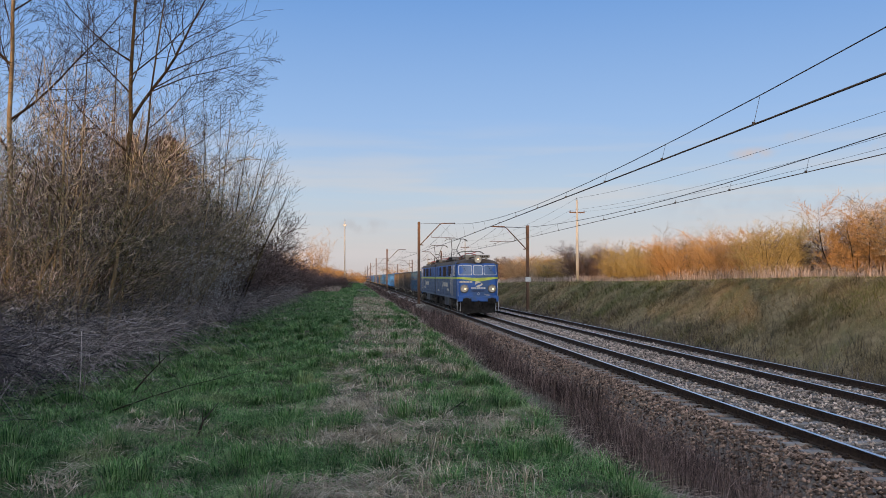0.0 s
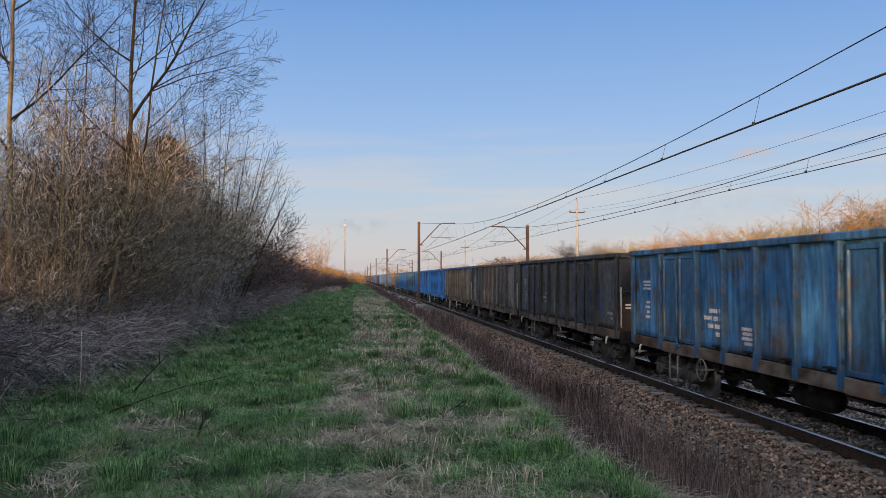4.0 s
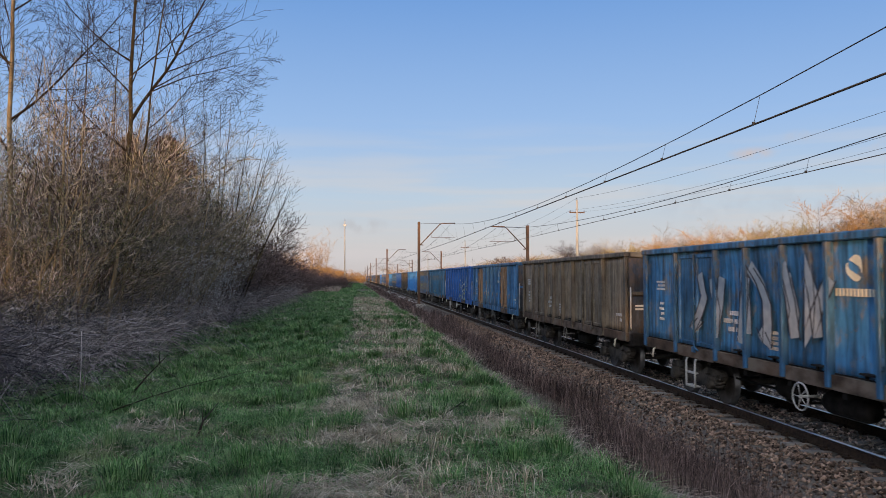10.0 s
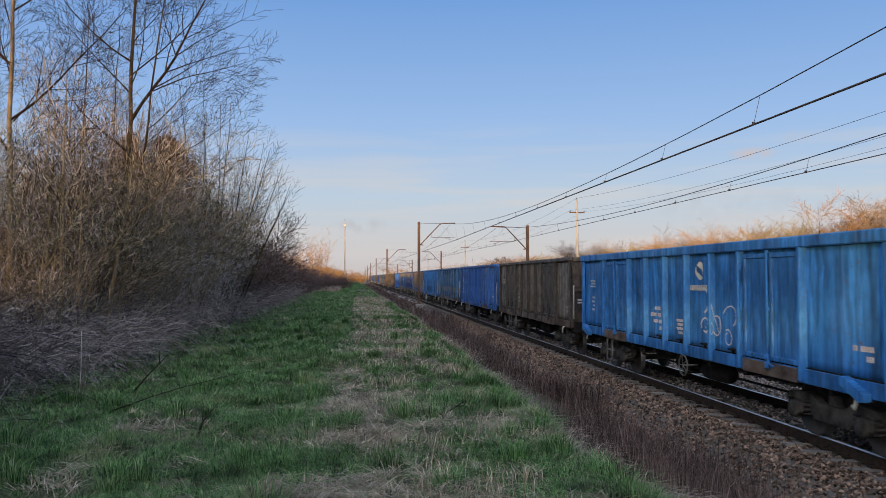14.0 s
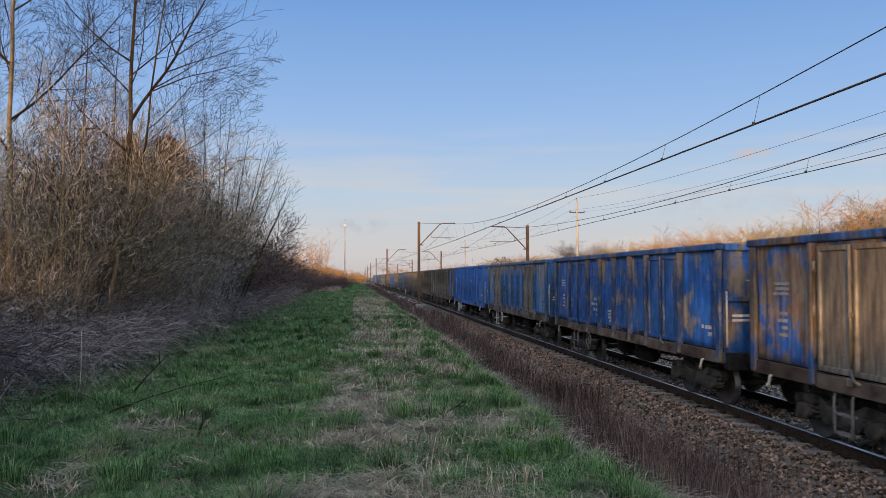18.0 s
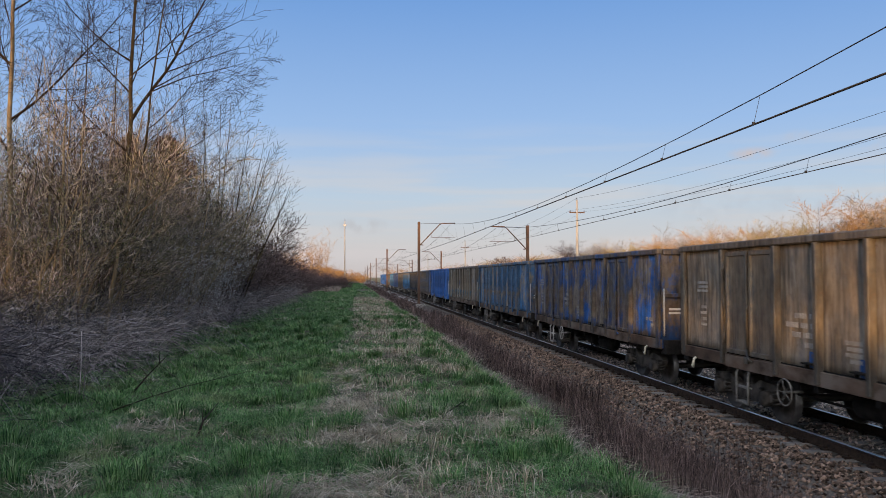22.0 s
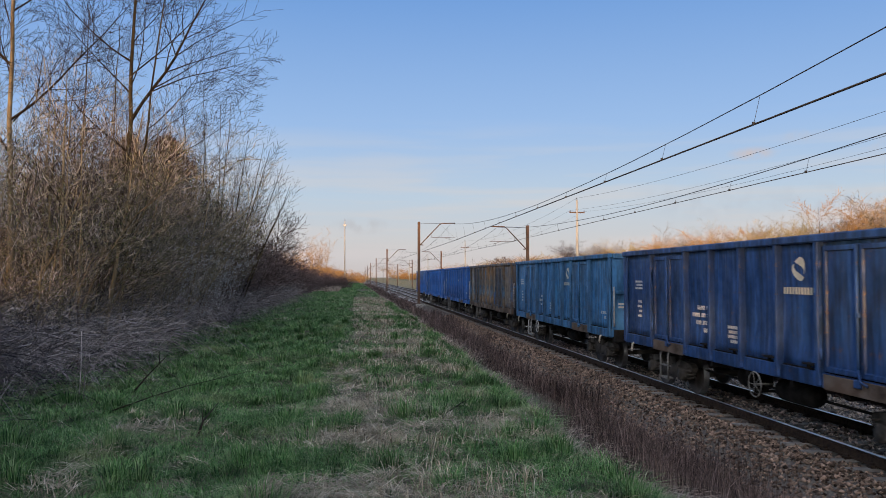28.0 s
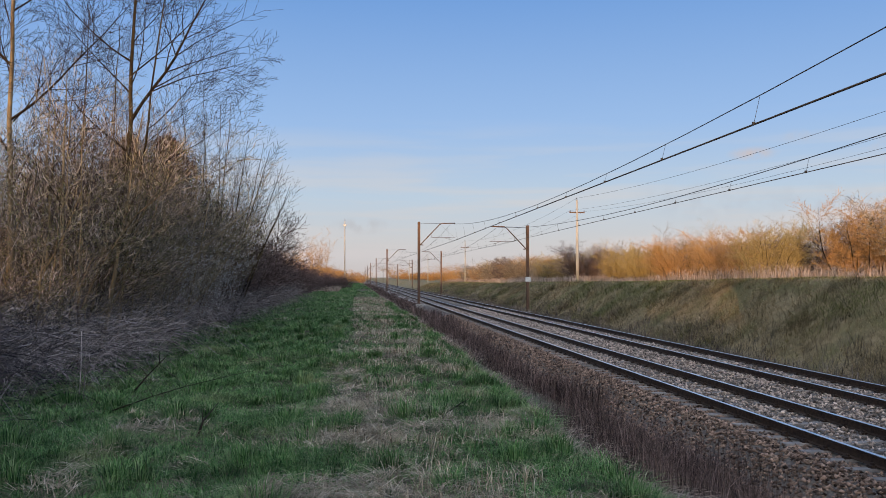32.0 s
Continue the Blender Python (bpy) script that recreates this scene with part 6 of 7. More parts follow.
M_TWIG_DARK = plant_material("dark_red_brown_twigs", [(0.04, 0.028, 0.025), (0.105, 0.074, 0.065), (0.24, 0.172, 0.152)], through=0.0, rough=0.8)
M_TWIG_SLATE = plant_material("greyish_crown_twigs", [(0.14, 0.115, 0.10), (0.25, 0.21, 0.18), (0.38, 0.32, 0.275)], through=0.0, rough=0.8)
M_TWIG_MIX = plant_material("olive_brown_twigs", [(0.02, 0.016, 0.011), (0.075, 0.058, 0.040), (0.18, 0.142, 0.098), (0.38, 0.305, 0.21), (0.70, 0.58, 0.42)], through=0.0, rough=0.8)
M_BUD = plant_material("young_buds", [(0.10, 0.12, 0.035), (0.21, 0.21, 0.075), (0.34, 0.30, 0.15)], through=0.3)
M_BLOSSOM = plant_material("whitish_blossom", [(0.45, 0.44, 0.42), (0.66, 0.64, 0.61)], through=0.3)
M_NEEDLE = plant_material("brownish_conifer_needles", [(0.035, 0.03, 0.016), (0.12, 0.066, 0.036), (0.24, 0.125, 0.062)], through=0.1)
M_PINK = plant_material("pinkish_matted_grass", [(0.26, 0.18, 0.135), (0.58, 0.43, 0.335), (0.86, 0.69, 0.56)], through=0.15, gap_shade=2.6)

rs = np.random.RandomState(11)


class Relief:
    """The ground's height on a fine grid, for quick look-up."""

    def __init__(self, x0, x1, y0, y1, nx, ny):
        self.b = (x0, x1, y0, y1, nx, ny)
        self.g = np.array([[ground_z(x0 + (x1 - x0) * i / nx, y0 + (y1 - y0) * j / ny) for i in range(nx + 1)] for j in range(ny + 1)])

    def __call__(self, x, y):
        x0, x1, y0, y1, nx, ny = self.b
        u, v = np.clip((x - x0) / (x1 - x0) * nx, 0, nx - 1e-3), np.clip((y - y0) / (y1 - y0) * ny, 0, ny - 1e-3)
        i, j = u.astype(int), v.astype(int)
        fu, fv = u - i, v - j
        g = self.g
        return g[j, i] * (1 - fu) * (1 - fv) + g[j, i + 1] * fu * (1 - fv) + g[j + 1, i] * (1 - fu) * fv + g[j + 1, i + 1] * fu * fv


NEAR = Relief(-8, 8, 2, 62, 90, 200)
FAR = Relief(-10, 8, 55, 205, 60, 150)
RIGHT = Relief(13.5, 30, 8, 208, 80, 200)


def relief(x, y):
    return np.where(y < 60, NEAR(x, y), FAR(x, y))


def patches(x, y, s, k):
    """Smooth random field over the ground, about -1 to 1."""
    r = np.random.RandomState(k)
    t = np.zeros_like(x)
    for i in range(5):
        a, p, q = r.uniform(0, 6.28), r.uniform(0, 6.28), r.uniform(0.6, 1.7)
        t += np.sin((x * np.cos(a) + y * np.sin(a)) * s * q + p) * np.sin((x * np.sin(a) - y * np.cos(a)) * s * q * 0.8 + p * 2)
    return t / 2.2


def scatter(n, x0, x1, y0, y1, power=1.0):
    return rs.uniform(x0, x1, n), y0 + (y1 - y0) * rs.uniform(0, 1, n) ** power


def turf_edge(y):
    """Where the turf of the path breaks off towards the railway."""
    return 2.22 + 0.16 * np.sin(y * 0.9) * np.sin(y * 0.37 + 1) + 0.10 * np.sin(y * 2.3)


def in_turf(x, y, slack=0.0):
    return (x > -0.5 * y - 1.6) & (x < turf_edge(y) + slack)


def worn(x, y):
    """How far the green is worn to straw: along the trodden line, in the near corner and in blotches."""
    line = np.exp(-((x + 0.25 + 0.16 * np.sin(y * 0.5) - 0.012 * y) / 0.30) ** 2) * (0.55 + 0.5 * patches(x, y, 1.3, 31))
    heap = np.where((y < 9.8) & (x > -2.3) & (x < 0.9), 0.36, 0.0) * (0.7 + 0.8 * patches(x, y, 1.9, 32))
    shoulder = (0.08 + 0.60 / (1 + np.exp(-(x - 0.35 - 0.25 * np.sin(y * 0.31)) * 5.0))) * (0.75 + 1.0 * patches(x, y, 1.5, 33))
    return np.clip((line + heap + shoulder - 0.2) * 1.7, 0, 1)


# fresh grass on the field path, in tufts of uneven height with gaps between
gx, gy, gw, gh, ga, gl = [], [], [], [], [], []
for tufts, per, y0, y1, wd, ht, rad in ((15500, 13, 4.2, 9.5, 0.0056, 0.105, 0.06), (11500, 12, 9.5, 18, 0.0085, 0.11, 0.075), (8000, 11, 18, 36, 0.015, 0.12, 0.11), (5000, 10, 36, 80, 0.032, 0.14, 0.2), (2600, 10, 80, 200, 0.085, 0.18, 0.4)):
    x, y = scatter(tufts, -7.2, 2.6, y0, y1)
    keep = (rs.uniform(0, 1, tufts) > 0.85 * worn(x, y)) & in_turf(x, y)
    x, y = x[keep], y[keep]
    lush = np.clip(patches(x, y, 2.2, 2), 0, 1.5) * np.where(x < 0, 1.0, 0.7)
    tall = ht * (0.5 + 0.6 * rs.uniform(0, 1, len(x)) ** 2.5 + 0.75 * lush)
    n = len(x) * per
    an, rr = rs.uniform(0, 6.28, n), rad * rs.uniform(0, 1, n) ** 0.7
    gx.append(np.repeat(x, per) + np.cos(an) * rr), gy.append(np.repeat(y, per) + np.sin(an) * rr)
    ga.append(an + rs.normal(0, 0.6, n)), gw.append(wd * rs.uniform(0.6, 1.4, n)), gh.append(np.repeat(tall, per) * rs.uniform(0.55, 1.3, n))
    gl.append(rs.uniform(0.2, 1.3, n))
gx, gy, gw, gh, ga, gl = (np.concatenate(a) for a in (gx, gy, gw, gh, ga, gl))
k = len(gx)
me = blades_mesh("grass", gx, gy, relief(gx, gy) - 0.02, ga, gl, gh, gw, rs.uniform(0.1, 0.9, k), rs)
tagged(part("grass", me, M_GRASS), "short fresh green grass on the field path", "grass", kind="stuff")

# taller lush tufts, each a dense spray
cx, cy = scatter(210, -4.4, 2.1, 5, 30, 1.2)
ok = in_turf(cx, cy, -0.1) & (rs.uniform(0, 1, 210) > 0.4 * worn(cx, cy))
cx, cy = np.append(cx[ok], [-0.55, -0.42, -0.6, 1.42, 1.55, 0.75]), np.append(cy[ok], [10.9, 11.3, 11.8, 7.0, 7.9, 6.1])
ey = 5.2 + 45 * rs.uniform(0, 1, 90) ** 1.5
cx, cy = np.append(cx, turf_edge(ey) - rs.uniform(-0.08, 0.3, 90)), np.append(cy, ey)
per = 130
n = len(cx) * per
big = np.repeat(rs.uniform(0.6, 1.25, len(cx)), per)
an, rr = rs.uniform(0, 6.28, n), 0.14 * big * rs.uniform(0, 1, n) ** 0.6
ux, uy = np.repeat(cx, per) + np.cos(an) * rr, np.repeat(cy, per) + np.sin(an) * rr
me = blades_mesh("grass_tufts", ux, uy, relief(ux, uy) - 0.01, an + rs.normal(0, 0.4, n), rs.uniform(0.1, 0.7, n), big * rs.uniform(0.12, 0.27, n), 0.004 + uy * 0.00035, rs.uniform(0.1, 0.8, n), rs)
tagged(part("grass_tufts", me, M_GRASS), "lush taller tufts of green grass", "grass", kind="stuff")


def mats(name, mat, label, bands, x0, x1, want, lift):
    """Matted dead grass: swathes of long blades that lie over one way, heaped at the middle."""
    sx, sy, sz, sa, sw, sh = [], [], [], [], [], []
    for count, y0, y1, wd, ln, per, rad in bands:
        cx, cy = scatter(count, x0, x1, y0, y1)
        ok = (rs.uniform(0, 1, count) < want(cx, cy)) & in_turf(cx, cy, 0.15)
        cx, cy = cx[ok], cy[ok]
        n = len(cx) * per
        lie = np.repeat(rs.uniform(0, 6.28, len(cx)), per)
        u, w = rs.normal(0, rad, n), rs.normal(0, rad * 0.55, n)
        sx.append(np.repeat(cx, per) + u * np.cos(lie) - w * np.sin(lie)), sy.append(np.repeat(cy, per) + u * np.sin(lie) + w * np.cos(lie))
        sz.append(lift * np.exp(-(u * u + w * w) / (1.5 * rad * rad)) * np.repeat(rs.uniform(0.3, 1.3, len(cx)), per))
        sa.append(lie + rs.normal(0, 0.5, n)), sw.append(wd * rs.uniform(0.5, 1.4, n)), sh.append(ln * rs.uniform(0.45, 1.4, n))
    sx, sy, sz, sa, sw, sh = (np.concatenate(a) for a in (sx, sy, sz, sa, sw, sh))
    n = len(sx)
    me = blades_mesh(name, sx, sy, relief(sx, sy) - 0.01 + sz, sa, rs.uniform(2.2, 5.5, n), sh * rs.uniform(0.06, 0.22, n), sw, rs.uniform(0.5, 1.5, n), rs)
    tagged(part(name, me, mat), label, "grass", kind="stuff")


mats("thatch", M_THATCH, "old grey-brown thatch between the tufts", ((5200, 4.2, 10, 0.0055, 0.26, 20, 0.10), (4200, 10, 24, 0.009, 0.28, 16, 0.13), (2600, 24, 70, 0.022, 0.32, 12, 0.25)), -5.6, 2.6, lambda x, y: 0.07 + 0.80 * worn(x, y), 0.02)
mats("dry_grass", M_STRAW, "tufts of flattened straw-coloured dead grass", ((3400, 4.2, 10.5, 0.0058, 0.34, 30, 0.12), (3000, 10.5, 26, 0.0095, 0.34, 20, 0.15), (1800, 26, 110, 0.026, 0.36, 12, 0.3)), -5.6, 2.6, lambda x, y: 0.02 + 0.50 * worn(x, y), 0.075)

x, y = scatter(26000, 0.0, 2.5, 5, 60, 1.3)
ok = (patches(x, y, 2.0, 41) > 0.0) & in_turf(x, y, 0.1)
x, y = x[ok], y[ok]
n = len(x)
me = blades_mesh("standing_straw", x, y, relief(x, y) - 0.01, rs.uniform(0, 6.28, n), rs.uniform(0.1, 0.9, n), rs.uniform(0.05, 0.22, n), 0.003 + y * 0.0005, rs.uniform(0.2, 1.0, n), rs)
tagged(part("standing_straw", me, M_STRAW), "thin pale dry grass standing among the green", "grass", kind="stuff")

# brown dead stems down the slope to the ballast
tx, ty, tw, th = [], [], [], []
for n, y0, y1, wd, ht in ((70000, 5.5, 18, 0.0048, 0.47), (52000, 18, 45, 0.0105, 0.52), (30000, 45, 110, 0.028, 0.62), (14000, 110, 205, 0.07, 0.7)):
    x, y = scatter(n, 2.75, 6.75, y0, y1)
    dens = 0.50 + 0.55 * patches(x, y, 0.7, 8) - np.clip((x - 5.2) / 1.3, 0, 1) * 0.60 + np.where(y > 45, 0.3, 0) - np.clip((3.15 - x) / 0.4, 0, 1) * 0.55
    ok = rs.uniform(0, 1, n) < dens
    tx.append(x[ok]), ty.append(y[ok]), tw.append(np.full(ok.sum(), wd) * rs.uniform(0.5, 1.4, ok.sum()))
    th.append(ht * rs.uniform(0.25, 1.5, ok.sum()) * (1 + 0.4 * patches(x[ok], y[ok], 1.3, 9)) * np.where(x[ok] < 3.3, 0.6, 1.0))
tx, ty, tw, th = (np.concatenate(a) for a in (tx, ty, tw, th))
n = len(tx)
me = blades_mesh("dead_stems", tx, ty, relief(tx, ty) - 0.02, rs.uniform(0, 6.28, n), rs.uniform(0, 0.6, n), th, tw, rs.uniform(0, 0.4, n), rs)
tagged(part("dead_stems", me, M_SCRUB), "thick brown dead weed stems on the slope", "weeds", kind="stuff")
x, y = scatter(17000, 2.15, 3.2, 5.2, 70, 1.4)
ok = (x > turf_edge(y) + 0.05) & (rs.uniform(0, 1, 17000) < 0.62 - 0.8 * np.clip((x - turf_edge(y)) / 0.8, 0, 1) + 0.55 * patches(x, y, 1.1, 44))
x, y = x[ok], y[ok]
n = len(x)
me = blades_mesh("pale_edge_grass", x, y, relief(x, y) - 0.01, rs.normal(-0.3, 0.9, n), rs.uniform(0.5, 1.8, n), rs.uniform(0.08, 0.26, n), 0.0032 + y * 0.0004, rs.uniform(0.4, 1.2, n), rs)
tagged(part("pale_edge_grass", me, M_PINK), "pale matted grass along the edge of the slope", "grass", kind="stuff")

# far bank: green turf over its shoulder, rough dead grass in clumps down the slope, weeds in the ditch
bx, by, ba, bw, bh, bl = [], [], [], [], [], []
for tufts, per, y0, y1, wd, ht, rad in ((5200, 15, 14, 45, 0.010, 0.24, 0.20), (4200, 13, 45, 100, 0.022, 0.28, 0.32), (2200, 12, 100, 205, 0.05, 0.34, 0.6)):
    x, y = scatter(tufts, 14.8, 21.5, y0, y1)
    n = len(x) * per
    tall = np.repeat(ht * rs.uniform(0.35, 1.5, len(x)) * (1 + 0.45 * patches(x, y, 0.8, 51)) * np.where(x > 19.8, 0.4, 1.0), per)
    bx.append(np.repeat(x, per) + rs.normal(0, rad, n)), by.append(np.repeat(y, per) + rs.normal(0, rad, n))
    ba.append(np.repeat(math.pi + rs.normal(0, 0.7, len(x)), per) + rs.normal(0, 0.6, n)), bw.append(wd * rs.uniform(0.5, 1.4, n)), bh.append(tall * rs.uniform(0.5, 1.3, n)), bl.append(rs.uniform(0.5, 2.0, n))
bx, by, ba, bw, bh, bl = (np.concatenate(a) for a in (bx, by, ba, bw, bh, bl))
n = len(bx)
me = blades_mesh("bank_grass", bx, by, RIGHT(bx, by) - 0.02, ba, bl, bh, bw, rs.uniform(0.4, 1.4, n), rs)
tagged(part("bank_grass", me, M_BANKGRASS), "rough tan and olive dead grass on the cutting slope", "grass", kind="stuff")
x, y = scatter(46000, 18.0, 25.0, 12, 205, 1.5)
ok = rs.uniform(0, 1, len(x)) < np.clip((x - 18.0) / 1.8, 0, 1) + 0.25 * patches(x, y, 0.5, 52)
x, y = x[ok], y[ok]
n = len(x)
me = blades_mesh("bank_turf", x, y, RIGHT(x, y) - 0.02, rs.uniform(0, 6.28, n), rs.uniform(0.4, 1.6, n), rs.uniform(0.05, 0.17, n), 0.009 + y * 0.0006, rs.uniform(0.4, 1.2, n), rs)
tagged(part("bank_turf", me, M_BANKGREEN), "short green turf on the shoulder of the bank", "grass", kind="stuff")
x, y = scatter(30000, 14.1, 16.9, 12, 150, 1.5)
ok = rs.uniform(0, 1, len(x)) < 1.1 - (x - 14.1) / 2.8 + 0.35 * patches(x, y, 0.9, 53)
x, y = x[ok], y[ok]
n = len(x)
me = blades_mesh("ditch_weeds", x, y, RIGHT(x, y) - 0.02, rs.uniform(0, 6.28, n), rs.uniform(0.1, 0.8, n), rs.uniform(0.12, 0.62, n), 0.006 + y * 0.0004, rs.uniform(0, 0.4, n), rs)
tagged(part("ditch_weeds", me, M_DITCH), "grey-brown dead weeds in the ditch", "weeds", kind="stuff")
x, y = scatter(64000, 23.4, 29.5, 10, 205, 1.4)
ok = rs.uniform(0, 1, len(x)) < 0.25 + (x - 23.4) / 6 + 0.3 * patches(x, y, 0.35, 54)
x, y = x[ok], y[ok]
n = len(x)
me = blades_mesh("dry_reeds", x, y, RIGHT(x, y) - 0.05, rs.uniform(0, 6.28, n), rs.uniform(0, 0.7, n), rs.uniform(0.2, 1.2, n) * np.clip(0.85 + 0.7 * patches(x, y, 0.3, 21), 0.3, 2), 0.007 + y * 0.0003, rs.uniform(0.1, 0.9, n), rs)
tagged(part("dry_reeds", me, M_REED), "tall pale dry reeds along the top of the bank", "reeds", kind="stuff")
x, y = scatter(2600, -5.6, -1.6, 84, 104)
n = len(x)
me = blades_mesh("dry_reeds", x, y, FAR(x, y) - 0.05, rs.uniform(0, 6.28, n), rs.uniform(0, 0.7, n), rs.uniform(0.3, 0.9, n), np.full(n, 0.035), rs.uniform(0.1, 0.8, n), rs)
tagged(part("dry_reeds", me, M_PINK), "pinkish dry reeds before the hedge", "reeds", kind="stuff")


# loose ballast
def stones(name, n, spans, y0, y1, size, mat, label):
    x = np.concatenate([rs.uniform(a, b, int(n * (b - a) / sum(q - p for p, q, _ in spans))) for a, b, _ in spans])
    zz = np.concatenate([np.full(int(n * (b - a) / sum(q - p for p, q, _ in spans)), z) for a, b, z in spans])
    y = y0 + (y1 - y0) * rs.uniform(0, 1, len(x)) ** 1.5
    z = np.where(np.isnan(zz), 0, zz)
    shoulder = (x < 7.2) | (x > 13.8)
    z = np.where(shoulder, np.array([ground_z(float(a), float(b)) if c else 0 for a, b, c in zip(x, y, shoulder)]), z) + rs.uniform(-0.005, 0.03, len(x))
    corner = np.array([[1, 0, 0], [0, 1, 0], [-1, 0, 0], [0, -1, 0], [0, 0, 1], [0, 0, -1.0]])
    r = size * rs.uniform(0.55, 1.5, (len(x), 1, 1)) * (1 + y[:, None, None] * 0.006)
    v = corner[None] * r * rs.uniform(0.55, 1.2, (len(x), 6, 1)) + rs.normal(0, 0.22, (len(x), 6, 3)) * r
    q = rs.uniform(0, 6.28, len(x))
    c, s = np.cos(q)[:, None], np.sin(q)[:, None]
    v = np.stack([v[..., 0] * c - v[..., 1] * s, v[..., 0] * s + v[..., 1] * c, v[..., 2] * 0.75], 2) + np.stack([x, y, z], 1)[:, None]
    i = np.arange(len(x))[:, None] * 6
    tri = np.concatenate([i + np.array([[a, b, 4]]) for a, b in ((0, 1), (1, 2), (2, 3), (3, 0))] + [i + np.array([[b, a, 5]]) for a, b in ((0, 1), (1, 2), (2, 3), (3, 0))])
    tagged(part(name, quick_mesh(name, v.reshape(-1, 3), [tri]), mat), label, "ballast", kind="stuff")


stones("rusty_ballast", 21000, [(6.1, 7.36, -0.21), (7.36, 7.78, -0.238)], 7, 60, 0.034, M_STONE_RUSTY, "rust-stained ballast stones on the track shoulder")
stones("pale_ballast", 36000, [(7.98, 9.29, -0.215), (9.55, 11.45, -0.19), (11.66, 12.95, -0.215), (13.2, 14.2, -0.21)], 8, 75, 0.034, M_STONE, "pale grey ballast stones between the rails")


# ---- bare trees and bushes ----
def grow(segs, p, d, length, r, depth, rng, p_up, kids, wiggle, buds=None, thin=0.28):
    """A branch that tapers, curves to one side and bears side branches, which rise along it."""
    n = (4, 5, 7)[depth]
    step = length / n
    curl = Vector((rng.uniform(-1, 1), rng.uniform(-1, 1), rng.uniform(-0.6, 0.6))) * wiggle * 0.32
    for i in range(n):
        d = (d + curl + Vector((rng.uniform(-1, 1), rng.uniform(-1, 1), rng.uniform(-1, 1))) * wiggle * 0.75 + Vector((0, 0, p_up))).normalized()
        q = p + d * step
        r0, r1 = r * (1 - 0.75 * i / n), r * (1 - 0.75 * (i + 1) / n)
        segs.append((*p, *q, max(0.0012, r0), max(0.0008, r1), depth))
        if depth > 0 and (i > 0 or depth < 2):
            for _ in range(kids[-depth]):
                side = Vector((rng.uniform(-1, 1), rng.uniform(-1, 1), rng.uniform(-0.4, 0.5)))
                side = side - d * side.dot(d)
                dd = (d * 0.66 + side.normalized() * 0.7).normalized()
                grow(segs, p + (q - p) * rng.random(), dd, length * rng.uniform(0.18, 0.42), max(r1 * thin, 0.0022), depth - 1, rng, p_up, kids, wiggle, buds, thin)
        elif depth == 0 and buds is not None and rng.random() < 0.4:
            buds.append(tuple(q))
        p = q


def bud_mesh(name, pts, size, seed):
    r = np.random.RandomState(seed)
    p = np.array(pts)
    n = len(p)
    v = np.empty((n, 4, 3))
    a, b = r.normal(0, 1, (n, 3)), r.normal(0, 1, (n, 3))
    a *= size / np.linalg.norm(a, axis=1, keepdims=True)
    b *= size * 0.6 / np.linalg.norm(b, axis=1, keepdims=True)
    for k, (s, t) in enumerate(((-1, 0), (0, -1), (1, 0), (0, 1))):
        v[:, k] = p + a * s + b * t
    return quick_mesh(name, v.reshape(-1, 3), [np.arange(n * 4).reshape(-1, 4)])


def shrub_meshes(seed, stems, height, spread, kids, r=0.016, p_up=0.06, wiggle=0.16, bud=0.0, fine=0.0065, thin=0.28):
    """Stems from one stool, with their side branches and twigs; fine is the least half-width of a twig."""
    rng = random.Random(seed)
    big, bd = [], ([] if bud else None)
    for i in range(stems):
        a = rng.uniform(0, 6.28)
        o = rng.uniform(0, 0.5) * spread
        lean = rng.uniform(0.05, 0.75) * spread / height * 1.5
        grow(big, Vector((math.cos(a) * o, math.sin(a) * o, -0.1)), Vector((math.cos(a) * lean, math.sin(a) * lean, 1)).normalized(), height * rng.uniform(0.55, 1.05), r * rng.uniform(0.6, 1.3), 2, rng, p_up, kids, wiggle, bd, thin)
    thick = [s[:8] for s in big if s[8] == 2]
    thin_s = [(*s[:6], max(s[6], fine * (0.8 + 0.4 * s[8])), max(s[7], fine * (0.5 + 0.4 * s[8]))) for s in big if s[8] < 2]
    out = {"stems": sticks_mesh("stems", thick), "twigs": sticks_mesh("twigs", thin_s, True)}
    if bud:
        out["buds"] = bud_mesh("buds", bd, bud, seed)
    return out


